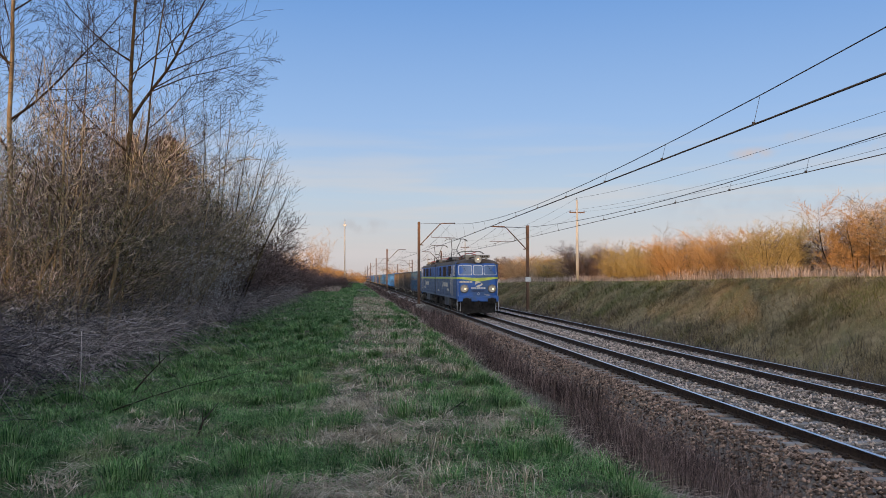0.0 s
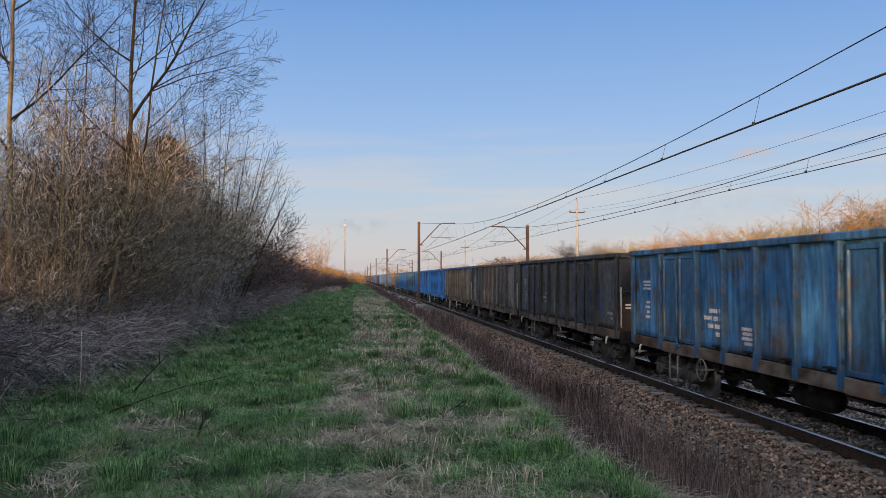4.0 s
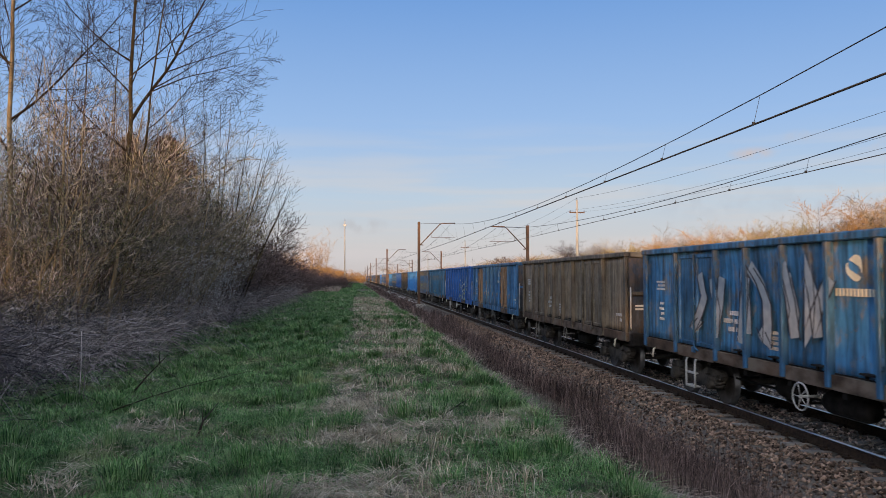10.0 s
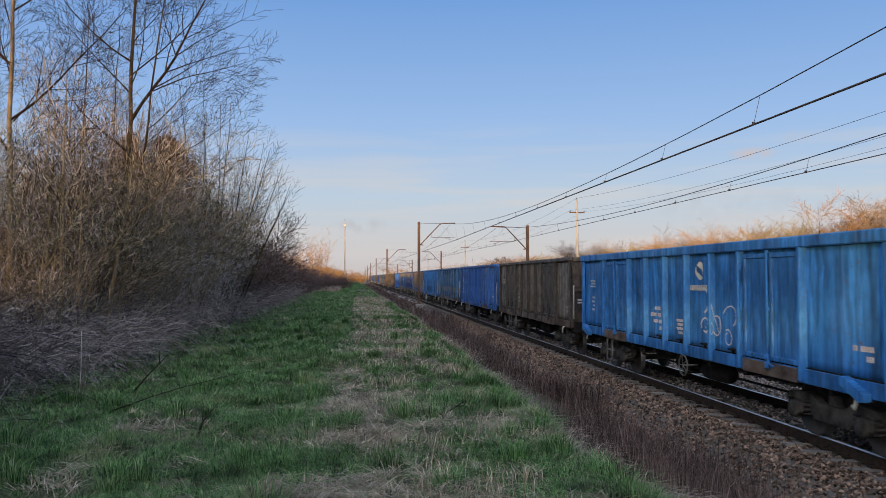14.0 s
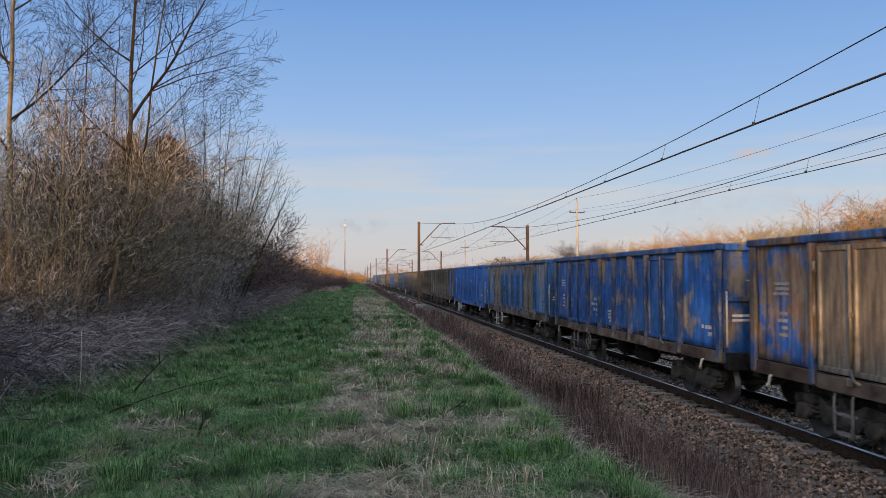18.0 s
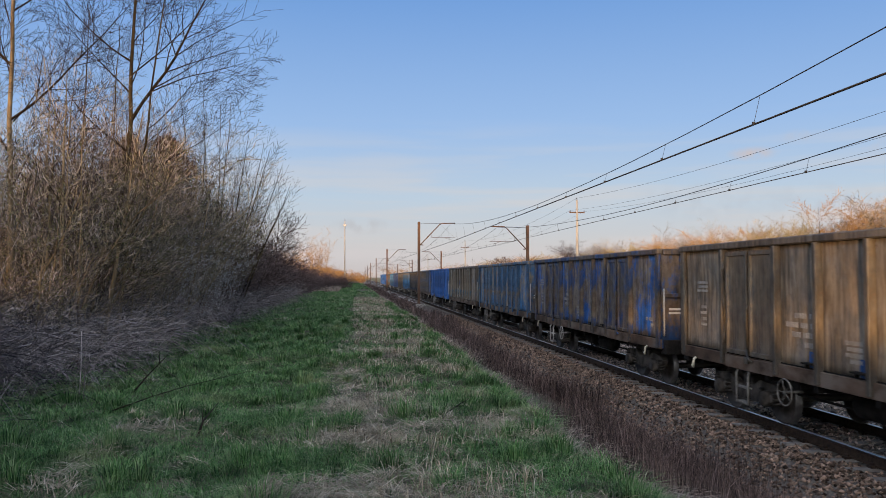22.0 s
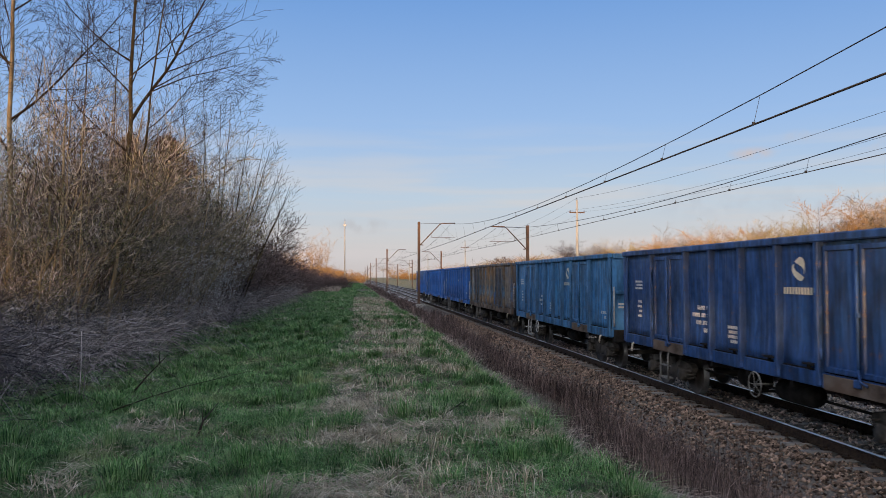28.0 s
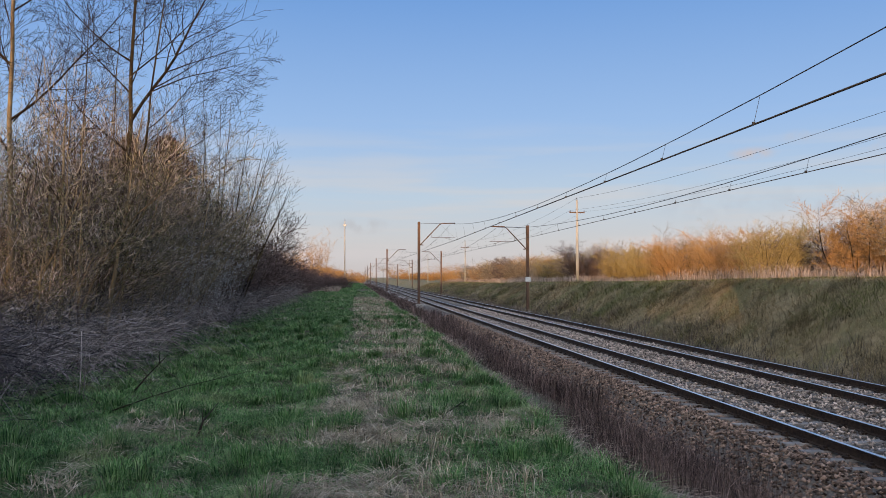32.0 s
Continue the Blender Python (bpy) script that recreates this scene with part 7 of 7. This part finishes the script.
def cane_mesh(seed, canes, height, spread):
    """A low dense tangle of bramble, and the long canes that arch out of it."""
    rng = random.Random(seed)
    segs, arcs = [], []
    for i in range(canes):
        a = rng.uniform(0, 6.28)
        p = Vector((rng.uniform(-1, 1) * spread * 0.8, rng.uniform(-1, 1) * spread * 0.8, rng.uniform(-0.05, 0.5) * height))
        d = Vector((math.cos(a) * 0.7, math.sin(a) * 0.7, rng.uniform(-0.2, 1))).normalized()
        hh = height * rng.uniform(0.35, 0.8)
        r = rng.uniform(0.0016, 0.0034)
        curl = Vector((rng.uniform(-1, 1), rng.uniform(-1, 1), rng.uniform(-1, 0.4))) * 0.28
        for k in range(6):
            d = (d + curl + Vector((rng.uniform(-1, 1), rng.uniform(-1, 1), rng.uniform(-1, 1))) * 0.16).normalized()
            q = p + d * hh / 6
            segs.append((*p, *q, r, r * 0.85))
            p, r = q, r * 0.92
            if p.z < -0.05:
                break
    for i in range(canes // 14):
        a = rng.gauss(-0.3, 1.0)
        p = Vector((rng.uniform(-1, 1) * spread * 0.6, rng.uniform(-1, 1) * spread * 0.6, 0))
        d = Vector((math.cos(a) * 0.5, math.sin(a) * 0.5, 1)).normalized()
        hh = height * rng.uniform(0.9, 1.6)
        fall = rng.uniform(0.10, 0.2)
        r = rng.uniform(0.002, 0.0042)
        for k in range(13):
            d = (d + Vector((math.cos(a) * 0.05, math.sin(a) * 0.05, -fall))).normalized()
            q = p + d * hh / 11
            arcs.append((*p, *q, r, r * 0.93))
            p, r = q, r * 0.93
            if p.z < -0.05:
                break
    return sticks_mesh("canes", segs, True), sticks_mesh("arching_canes", arcs, True)


SHRUBS = [shrub_meshes(100 + i, 11, 4.0, 1.8, (3, 5), r=0.022, p_up=0.05, wiggle=0.22, bud=(0.017 if i % 2 == 0 else 0), fine=0.0040) for i in range(4)]
OPEN = [shrub_meshes(120 + i, 9, 4.3, 1.7, (2, 4), r=0.024, p_up=0.055, wiggle=0.26, bud=(0.02 if i % 2 else 0), fine=0.0056) for i in range(4)]
BLOOM = shrub_meshes(150, 14, 3.6, 1.8, (3, 4), r=0.022, p_up=0.02, wiggle=0.20, bud=0.030, fine=0.003)
TALL = [shrub_meshes(200 + i, 4, 7.0, 1.6, (2, 3), r=0.04, p_up=0.05, wiggle=0.1, fine=0.0075) for i in range(3)]
WILLOW = [shrub_meshes(300 + i, 16, 3.9, 2.3, (4, 5), r=0.026, p_up=0.03, wiggle=0.17, fine=0.0075) for i in range(3)]
AIRY = [shrub_meshes(320 + i, 7, 5.2, 2.0, (4, 4), r=0.035, p_up=0.03, wiggle=0.13, fine=0.006) for i in range(2)]
HEDGE = [shrub_meshes(340 + i, 18, 2.6, 2.4, (4, 4), r=0.018, p_up=0.015, wiggle=0.2, fine=0.008) for i in range(2)]
CANES = [cane_mesh(400 + i, 1100, 1.5, 1.5) for i in range(3)]


def shrub(kit, x, y, size, turn, name, label, category, stem_m, twig_m, group, sink=0.0, wide=1.0, flecks=None):
    z = ground_z(x, y) - sink
    t = thing(name, label, category, pose(x, y, z, 0, 0, turn) @ Matrix.Diagonal((size * wide, size * wide, size, 1)), group)
    tagged(part("stool", kit["stems"], stem_m, t), kind="stuff")
    tagged(part("crown", kit["twigs"], twig_m, t), kind="stuff")
    if "buds" in kit:
        tagged(part("blossom" if kit is BLOOM else "leafing", kit["buds"], flecks or M_BUD, t, "pale young buds"), kind="stuff")
    return t


def bough(segs, p, d, length, r, depth, rng, bend, spread=0.8):
    """A long open branch in a slow curve, with side branches set on alternate sides, sweeping forward."""
    n = (5, 8, 11)[min(depth, 2)]
    sgn = rng.choice((-1, 1))
    curl = Vector((rng.uniform(-1, 1), rng.uniform(-1, 1), rng.uniform(-0.5, 1))) * 0.05
    for i in range(n):
        d = (d + curl + Vector((rng.uniform(-1, 1), rng.uniform(-1, 1), rng.uniform(-1, 1))) * 0.09 + bend).normalized()
        q = p + d * length / n
        r0, r1 = r * (1 - 0.85 * i / n), r * (1 - 0.85 * (i + 1) / n)
        segs.append((*p, *q, max(0.0024, r0), max(0.0016, r1), depth))
        if depth > 0 and i > 0:
            for _ in range(2 if rng.random() < 0.45 else 1):
                sgn = -sgn
                side = d.cross(Vector((rng.uniform(-1, 1), 1, rng.uniform(-1, 1)))).normalized() * sgn
                dd = (d * 0.8 + side * spread * rng.uniform(0.5, 1.0)).normalized()
                bough(segs, Vector(q), dd, length * (0.55 - 0.38 * i / n) * rng.uniform(0.55, 1.1), max(r1 * 0.5, 0.0026), depth - 1, rng, bend * 0.8, spread)
        p = q


def big_tree(x, y, seed, height, trunk_r, lean, label, limbs=9, forks=(), low=0.3, depth=2, twig_m=None, trunk_m=None, bow=0.0):
    """A bare tree: tapered trunk, limbs and fine twigs; forks are chosen limbs: height, direction, length, thickness; bow adds lean at the foot."""
    rng = random.Random(seed)
    z = ground_z(x, y) - 0.2
    t = thing("bare_tree", label, "tree", pose(x, y, z), "bare trees of the thicket")
    pts, rad = [], []
    p = Vector((0, 0, 0))
    n = 16
    for i in range(n + 1):
        k = i / n
        pts.append(tuple(p))
        rad.append(trunk_r * (1 - 0.85 * k) * (1.25 if i == 0 else 1))
        p = p + Vector((lean[0] + bow * max(0, 1 - 2.0 * k) + rng.uniform(-0.05, 0.05), lean[1] + rng.uniform(-0.05, 0.05), 1)).normalized() * height / n
    part("trunk", Shape().tube(pts, rad, 9), trunk_m or M_TRUNK, t, "slender trunk with greenish-brown bark")
    segs = []
    jobs = [(k, None, None, None) for k in [low + (0.97 - low) * (i + rng.random() * 0.6) / limbs for i in range(limbs)]] + [(h / height, d, ln, r) for h, d, ln, r in forks]
    for i, (k, way, ln, r) in enumerate(jobs):
        j = k * n
        a = Vector(pts[int(j)]).lerp(Vector(pts[min(n, int(j) + 1)]), j - int(j))
        an = rng.uniform(0, 6.28)
        limb = []
        if way is None:
            way = (math.cos(an) * 0.7, math.sin(an) * 0.7, rng.uniform(0.6, 1.1))
            ln = height * (1.0 - k) * 0.40 + 0.9
            r = trunk_r * (1 - 0.8 * k) * 0.38
        bough(limb, a, Vector(way).normalized(), ln, r, depth if k < 0.85 else 1, rng, Vector((0, 0, 0.025)))
        thick = [s[:8] for s in limb if s[6] > 0.008]
        segs += [(*s[:6], max(s[6], 0.0042), max(s[7], 0.003)) for s in limb if s[6] <= 0.008]
        if thick:
            part("limb", sticks_mesh("limb", thick), M_BARK, t)
    if segs:
        tagged(part("crown", sticks_mesh("crown", segs), twig_m or M_TREE_TWIG, t, "fine bare twigs"), kind="stuff")
    return t


big_tree(-5.95, 17.6, 5, 10.5, 0.08, (0.03, 0.0), "tall slender bare tree rising over the thicket", 5, [(5.3, (0.50, 0.0, 0.86), 4.8, 0.044), (6.3, (0.78, 0.0, 0.6), 3.0, 0.022), (4.6, (-0.75, 0, 0.66), 3.0, 0.026), (3.9, (0.90, -0.1, 0.40), 3.4, 0.02), (6.6, (-0.8, 0.1, 0.5), 2.8, 0.024), (5.9, (-0.6, 0.1, 0.7), 2.6, 0.02)], 0.55, bow=0.32)
big_tree(-5.95, 17.2, 17, 9.6, 0.042, (0.10, 0.0), "thin leaning bare tree in the thicket", 4, [(6.0, (0.9, 0, 0.45), 2.6, 0.018), (5.2, (0.85, 0, 0.55), 2.4, 0.016)], 0.5, bow=0.42)
big_tree(-6.25, 15.0, 23, 10.5, 0.066, (0.012, 0.0), "tall bare tree with pale bark at the thicket's front", 7, [(4.6, (0.75, 0, 0.6), 3.2, 0.03), (5.6, (-0.7, 0, 0.6), 3.0, 0.03), (6.6, (0.8, 0, 0.5), 2.6, 0.02), (4.0, (-0.6, 0.1, 0.8), 3.6, 0.03)], 0.4, trunk_m=M_STEM)
# a fan of slender stems from one stool, leaning over the path
for i in range(10):
    a = -0.10 + 0.062 * i
    big_tree(-5.2 + 0.10 * i, 27.6 + 0.9 * (i % 3), 230 + i, 9.0 - 0.42 * i, 0.038, (a, 0.03 * (i % 3) - 0.03), "slender bare stem leaning out of the thicket", 7, (), 0.3, 1)
big_tree(-4.75, 25.5, 243, 5.4, 0.075, (0.03, 0.0), "stout crooked young tree with ochre bark", 6, ((1.6, (0.35, 0, 1), 3.2, 0.035), (1.2, (-0.3, 0, 1), 3.4, 0.03)), 0.4, 1, M_TWIG, M_STEM, bow=-0.2)
for i, (x, y, hgt, r) in enumerate(((-8.4, 18.5, 10, 0.07), (-7.2, 24, 9.0, 0.055), (-6.4, 33, 8.0, 0.05), (-6.0, 38, 7.0, 0.045), (-4.4, 44, 5.5, 0.045), (-8.0, 14.5, 9.5, 0.06), (-7.2, 21, 8.5, 0.05))):
    big_tree(x, y, 30 + i, hgt, r, (0.05, -0.02), "slender bare tree among the bushes", 7)
# pale stems at the thicket's front
for i, (x, y, hgt, r, ln) in enumerate(((-5.30, 15.0, 5.6, 0.045, 0.01), (-5.7, 15.2, 5.0, 0.04, 0.03), (-4.95, 15.0, 4.6, 0.034, 0.0), (-5.05, 16.4, 5.2, 0.055, 0.16), (-5.0, 17.2, 4.8, 0.05, 0.10), (-6.0, 14.0, 5.5, 0.04, -0.03), (-5.5, 17.8, 6.0, 0.04, 0.05), (-5.6, 20.5, 6.0, 0.045, -0.06), (-5.35, 22.5, 6.0, 0.04, 0.06), (-6.1, 16.0, 5.8, 0.036, 0.04), (-5.2, 19.0, 5.4, 0.036, 0.02), (-6.6, 15.5, 6.5, 0.045, 0.0))):
    big_tree(x, y, 330 + i, hgt, r, (ln, -0.02), "crooked young tree with ochre bark at the thicket's front", 5, (), 0.45, 1, M_TWIG, M_STEM)
pr = random.Random(5)
for i in range(9):
    y = 12.5 + 1.9 * i + pr.uniform(-0.4, 0.4)
    big_tree(-5.9 - 0.10 * y + pr.uniform(-1.2, 0.8), y, 60 + i, pr.uniform(5.5, 8.5), pr.uniform(0.028, 0.045), (pr.uniform(-0.05, 0.08), -0.03), "young bare tree with pale bark in the thicket", 5, (), 0.35, 1)
# thicket on the camera's side: a dark back row, then a mixed front
for i in range(17):
    y = 18.5 + 24 * (i / 17) ** 1.1 + pr.uniform(-0.8, 0.8)
    x = -7.0 - (i % 3) * 0.9 + pr.uniform(-0.5, 0.4) - (0.8 if y < 13 else 0)
    shrub(pr.choice(SHRUBS), x, y, pr.uniform(1.0, 1.25), pr.uniform(0, 360), "bare_shrub", "dense bare shrub with brown twigs", "shrub", M_BARK, (M_TWIG_DARK, M_TWIG, M_TWIG_MIX)[i % 3], "shrubs of the thicket", flecks=M_NEEDLE)
for i in range(20):
    y = 14.0 + 0.9 * i + pr.uniform(-0.4, 0.4)
    shrub(OPEN[i % 4] if i % 4 else SHRUBS[i % 4], -5.7 + pr.uniform(-0.6, 0.3), y, pr.uniform(0.95, 1.2), pr.uniform(0, 360), "bare_shrub", "dense tangled bare shrub at the thicket's front", "shrub", M_STEM, (M_TWIG, M_TWIG_MIX)[i % 2], "shrubs of the thicket")
for x, y, size in ((-5.2, 22.6, 0.85), (-4.9, 24.6, 0.8), (-5.2, 27.0, 0.85)):
    shrub(BLOOM, x, y, size, x * 70, "blossoming_shrub", "bare shrub speckled with whitish blossom", "shrub", M_BARK, M_TWIG_DARK, "shrubs of the thicket", flecks=M_BLOSSOM)
# shrubs out of view beside the camera, added to shade the near left turf
for i in range(9):
    shrub(HEDGE[i % 2], -4.9 + pr.uniform(-0.2, 0.3) - 0.06 * i, -6.0 + 1.5 * i, pr.uniform(1.35, 1.7), pr.uniform(0, 360), "bare_shrub", "unseen bare shrub added to shade the near turf", "shrub", M_BARK, M_TWIG_DARK if i % 2 else M_TWIG, "shrubs of the thicket", wide=0.62)
# dark hedge that drops towards the end of the path
for i in range(38):
    k = i / 37
    y = 29 + 84 * k ** 1.1
    drop = 4.0 - 1.1 * smooth(36, 60, y) - 0.35 * smooth(60, 92, y) - 1.3 * smooth(92, 114, y)
    x = -6.1 + 0.9 * smooth(44, 72, y) + 4.0 * smooth(74, 116, y) - (i % 2) * 1.3 + pr.uniform(-0.3, 0.3)
    shrub(HEDGE[i % 2], x, y, drop / 2.9 * pr.uniform(0.88, 1.1), pr.uniform(0, 360), "hedge_shrub", "dark red-brown bare hedge shrub", "shrub", M_BARK, M_TWIG_DARK, "shrubs of the hedge", sink=0.1, wide=1.0 + 0.5 * k)
for i in range(56):
    y = 4.0 + 1.4 * i if i < 4 else 8.8 + 52 * ((i - 4) / 52) ** 1.25
    x = -5.15 + (pr.uniform(-0.4, 0.35) if i % 2 else pr.uniform(-2.4, -1.0)) - 0.3 * smooth(20, 50, y) - 0.5 * smooth(11, 8.5, y)
    z = ground_z(x, y)
    t = thing("bramble", "tangle of arching grey bramble canes", "bramble", pose(x, y, z, 0, 0, pr.uniform(-60, 60)) @ Matrix.Diagonal((1.1, 1.1, pr.uniform(1.0, 1.5), 1)), "brambles at the thicket's foot")
    # near tangles and sprays take the darker tones in place of shade
    tagged(part("cane_tangle", CANES[i % 3][0], M_TWIG_SHADED if y < 11.5 else M_TWIG_GREY, t), kind="stuff")
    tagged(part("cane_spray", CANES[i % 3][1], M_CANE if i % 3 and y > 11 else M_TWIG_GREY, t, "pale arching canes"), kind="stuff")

# far bank's bushes
for i in range(64):
    y = 17 + 190 * (i / 64) ** 1.35 + pr.uniform(-1, 1)
    x = 29.5 + (i % 3) * 2.6 + pr.uniform(-0.9, 0.9)
    q = pr.random()
    dark = q < 0.20
    tint = M_TWIG_DARK if dark else M_TWIG_MIX if q < 0.42 else M_TWIG_OLIVE if q < 0.62 else M_TWIG_OCHRE
    shrub(pr.choice(WILLOW), x, y, pr.uniform(0.82, 1.2), pr.uniform(0, 360), "willow_bush", "dark bare bush on the bank" if dark else "ochre bare willow bush on the bank", "bush", M_BARK, tint, "bushes on the far bank", wide=1.35 + 0.5 * smooth(60, 150, y))
for i in range(22):
    y = 24 + 120 * (i / 22) ** 1.4 + pr.uniform(-2, 2)
    shrub(AIRY[i % 2], 36.5 + pr.uniform(-1.5, 2.5), y, pr.uniform(0.85, 1.2), pr.uniform(0, 360), "bare_tree", "greyish bare young tree behind the bank's bushes", "tree", M_BARK, M_TWIG_SLATE if i % 3 else M_TWIG_OLIVE, "trees behind the far bank")


def conifer(x, y, height, width):
    z = ground_z(x, y) - 0.1
    t = thing("conifer", "dark brownish-green conifer in the thicket", "tree", pose(x, y, z))
    part("trunk", Shape().tube([(0, 0, 0), (0, 0, height * 0.95)], [0.12, 0.02], 8), M_BARK, t)
    rng = random.Random(3)
    segs = []
    for i in range(420):
        k = rng.random() ** 0.8
        zz = height * (0.08 + 0.9 * k)
        a = rng.uniform(0, 6.28)
        ln = width * (1 - k) ** 0.8 * rng.uniform(0.25, 1.15) + 0.15
        p = Vector((0, 0, zz))
        d = Vector((math.cos(a), math.sin(a), 0.25))
        for j in range(3):
            q = p + d * ln / 3 + Vector((0, 0, -0.03 * j))
            for b in range(11):
                e = Vector((rng.uniform(-1, 1), rng.uniform(-1, 1), rng.uniform(-0.5, 0.9))).normalized() * rng.uniform(0.12, 0.3)
                segs.append((*p.lerp(q, rng.random()), *(q + e), 0.011, 0.005))
            p = q
    tagged(part("needles", sticks_mesh("needles", segs, True), M_NEEDLE, t), kind="stuff")


conifer(-6.35, 27.5, 6.5, 3.2)
conifer(-7.3, 26.6, 6.2, 2.6)
for i in range(5):
    shrub(TALL[i % 3], -8.6 + 0.75 * i, 146 + 3 * i, pr.uniform(1.05, 1.3), pr.uniform(0, 360), "distant_tree", "slender bare tree beyond the hedge", "tree", M_TWIG_OCHRE, M_TWIG_OCHRE, "distant trees")
for i in range(9):
    y = 230 + 14 * i
    x = -15 - 3 * (i % 3) - 0.02 * y + pr.uniform(-2, 2)
    shrub(pr.choice(TALL), x, y, pr.uniform(1.0, 1.5), pr.uniform(0, 360), "distant_tree", "slender bare tree in the distance", "tree", M_TWIG_OCHRE, M_TWIG_OCHRE, "distant trees", wide=1.8)
for i in range(18):
    y = 250 + 17 * i
    side = 30 + 2.2 * (i % 4) if i % 2 else -9 - 4 * (i % 3)
    shrub(pr.choice(WILLOW), side, y, pr.uniform(0.8, 1.2), pr.uniform(0, 360), "distant_bush", "ochre bush far along the line", "bush", M_TWIG_OCHRE, M_TWIG_OCHRE, "distant bushes", wide=2.6)

for i in range(7):
    shrub(WILLOW[i % 3], -7.0 + 1.5 * i, 205 + 9 * (i % 3), pr.uniform(0.5, 0.8), pr.uniform(0, 360), "distant_bush", "ochre bush beyond the end of the path", "bush", M_TWIG_OCHRE, M_TWIG_OCHRE, "distant bushes", wide=1.2)

# woods on the horizon
for i in range(15):
    x = -190 + 28 * i + pr.uniform(-5, 5)
    y = 560 + pr.uniform(-40, 60)
    if -2 < x < 26:
        y += 250
    shrub(pr.choice(SHRUBS), x, y, pr.uniform(2.0, 3.2), pr.uniform(0, 360), "distant_wood", "bare brown wood on the horizon", "wood", M_TWIG_OCHRE, M_TWIG_OCHRE, "woods on the horizon", wide=3.6)


# unseen hedge added on the rise behind the field; its gaps dapple the low sun
for i in range(17):
    v, u = -10.5 + 1.55 * i + pr.uniform(-0.5, 0.5), 61.0 + pr.uniform(-1, 1)
    if i % 6 != 3:
        shrub(HEDGE[i % 2], 0.927 * v - 0.375 * u, -0.375 * v - 0.927 * u, pr.uniform(0.7, 0.95), pr.uniform(0, 360), "hedge_shrub", "unseen bare shrub added to break up the low sun", "shrub", M_BARK, M_TWIG_DARK, "shrubs on the rise", wide=0.75)


# fallen sticks in the grass
def fallen_branch(pts, r, label):
    t = thing("fallen_branch", label, "branch", pose(0, 0, 0), "fallen branches")
    P = [(x, y, float(relief(np.array([x]), np.array([y]))[0]) + dz) for x, y, dz in pts]
    part("stick", Shape().tube(P, [r * (1 - 0.7 * i / (len(P) - 1)) for i in range(len(P))], 6), M_BARK, t)
    for k in range(1, len(P) - 1):
        a = Vector(P[k])
        e = a + Vector((pr.uniform(-0.2, 0.2), pr.uniform(0.05, 0.3), pr.uniform(0.05, 0.2)))
        part("side_twig", Shape().tube([tuple(a), tuple(e)], [r * 0.5, r * 0.2], 5), M_BARK, t)


fallen_branch([(-2.75, 9.5, 0.06), (-2.45, 10.1, 0.13), (-2.2, 10.7, 0.16), (-1.75, 11.5, 0.22), (-1.45, 12.3, 0.24)], 0.0075, "thin dark fallen branch lying in the grass")
fallen_branch([(-1.5, 7.9, 0.0), (-1.5, 8.2, 0.12), (-1.42, 8.6, 0.24)], 0.014, "short dark broken stick in the grass")
fallen_branch([(-3.1, 11.6, 0.0), (-3.0, 12.0, 0.2), (-2.85, 12.1, 0.38), (-2.9, 12.3, 0.5)], 0.014, "crooked dark stick at the edge of the brambles")
fallen_branch([(1.0, 9.0, 0.02), (1.3, 9.5, 0.1), (1.5, 10.1, 0.08)], 0.01, "short dry stick in the grass")

# two dead stalks at the edge of the brambles
for x, y, hgt in ((-3.62, 11.0, 0.95), (-3.5, 10.8, 1.05)):
    t = thing("dead_stalk", "thin pale dead stalk standing before the brambles", "weed", pose(x, y, ground_z(x, y) - 0.05), "dead stalks")
    part("stalk", Shape().tube([(0, 0, 0), (0.02, 0, hgt * 0.5), (0.01, 0.02, hgt)], [0.006, 0.005, 0.003], 5), M_CANE, t)

# pale seed heads in the ditch
x, y = scatter(90, 4.2, 6.2, 62, 125)
tops_of = np.stack([x, y, FAR(x, y) + rs.uniform(0.5, 1.1, len(x))], 1)
seeds = part("seed_heads", bud_mesh("seed_heads", np.repeat(tops_of, 4, 0) + rs.normal(0, 0.05, (len(x) * 4, 3)), 0.07, 3), M_BLOSSOM)
tagged(seeds, "pale fluffy seed heads on dead stems", "weeds", kind="stuff")


# ---- movement ----
def motions():
    """The whole train runs along its track at one speed."""
    for ob, y in TRAIN:
        walk(ob, [(float(t), pose(TRACK_A, y - gone(t), 0)) for t in range(0, 33)])


motions()
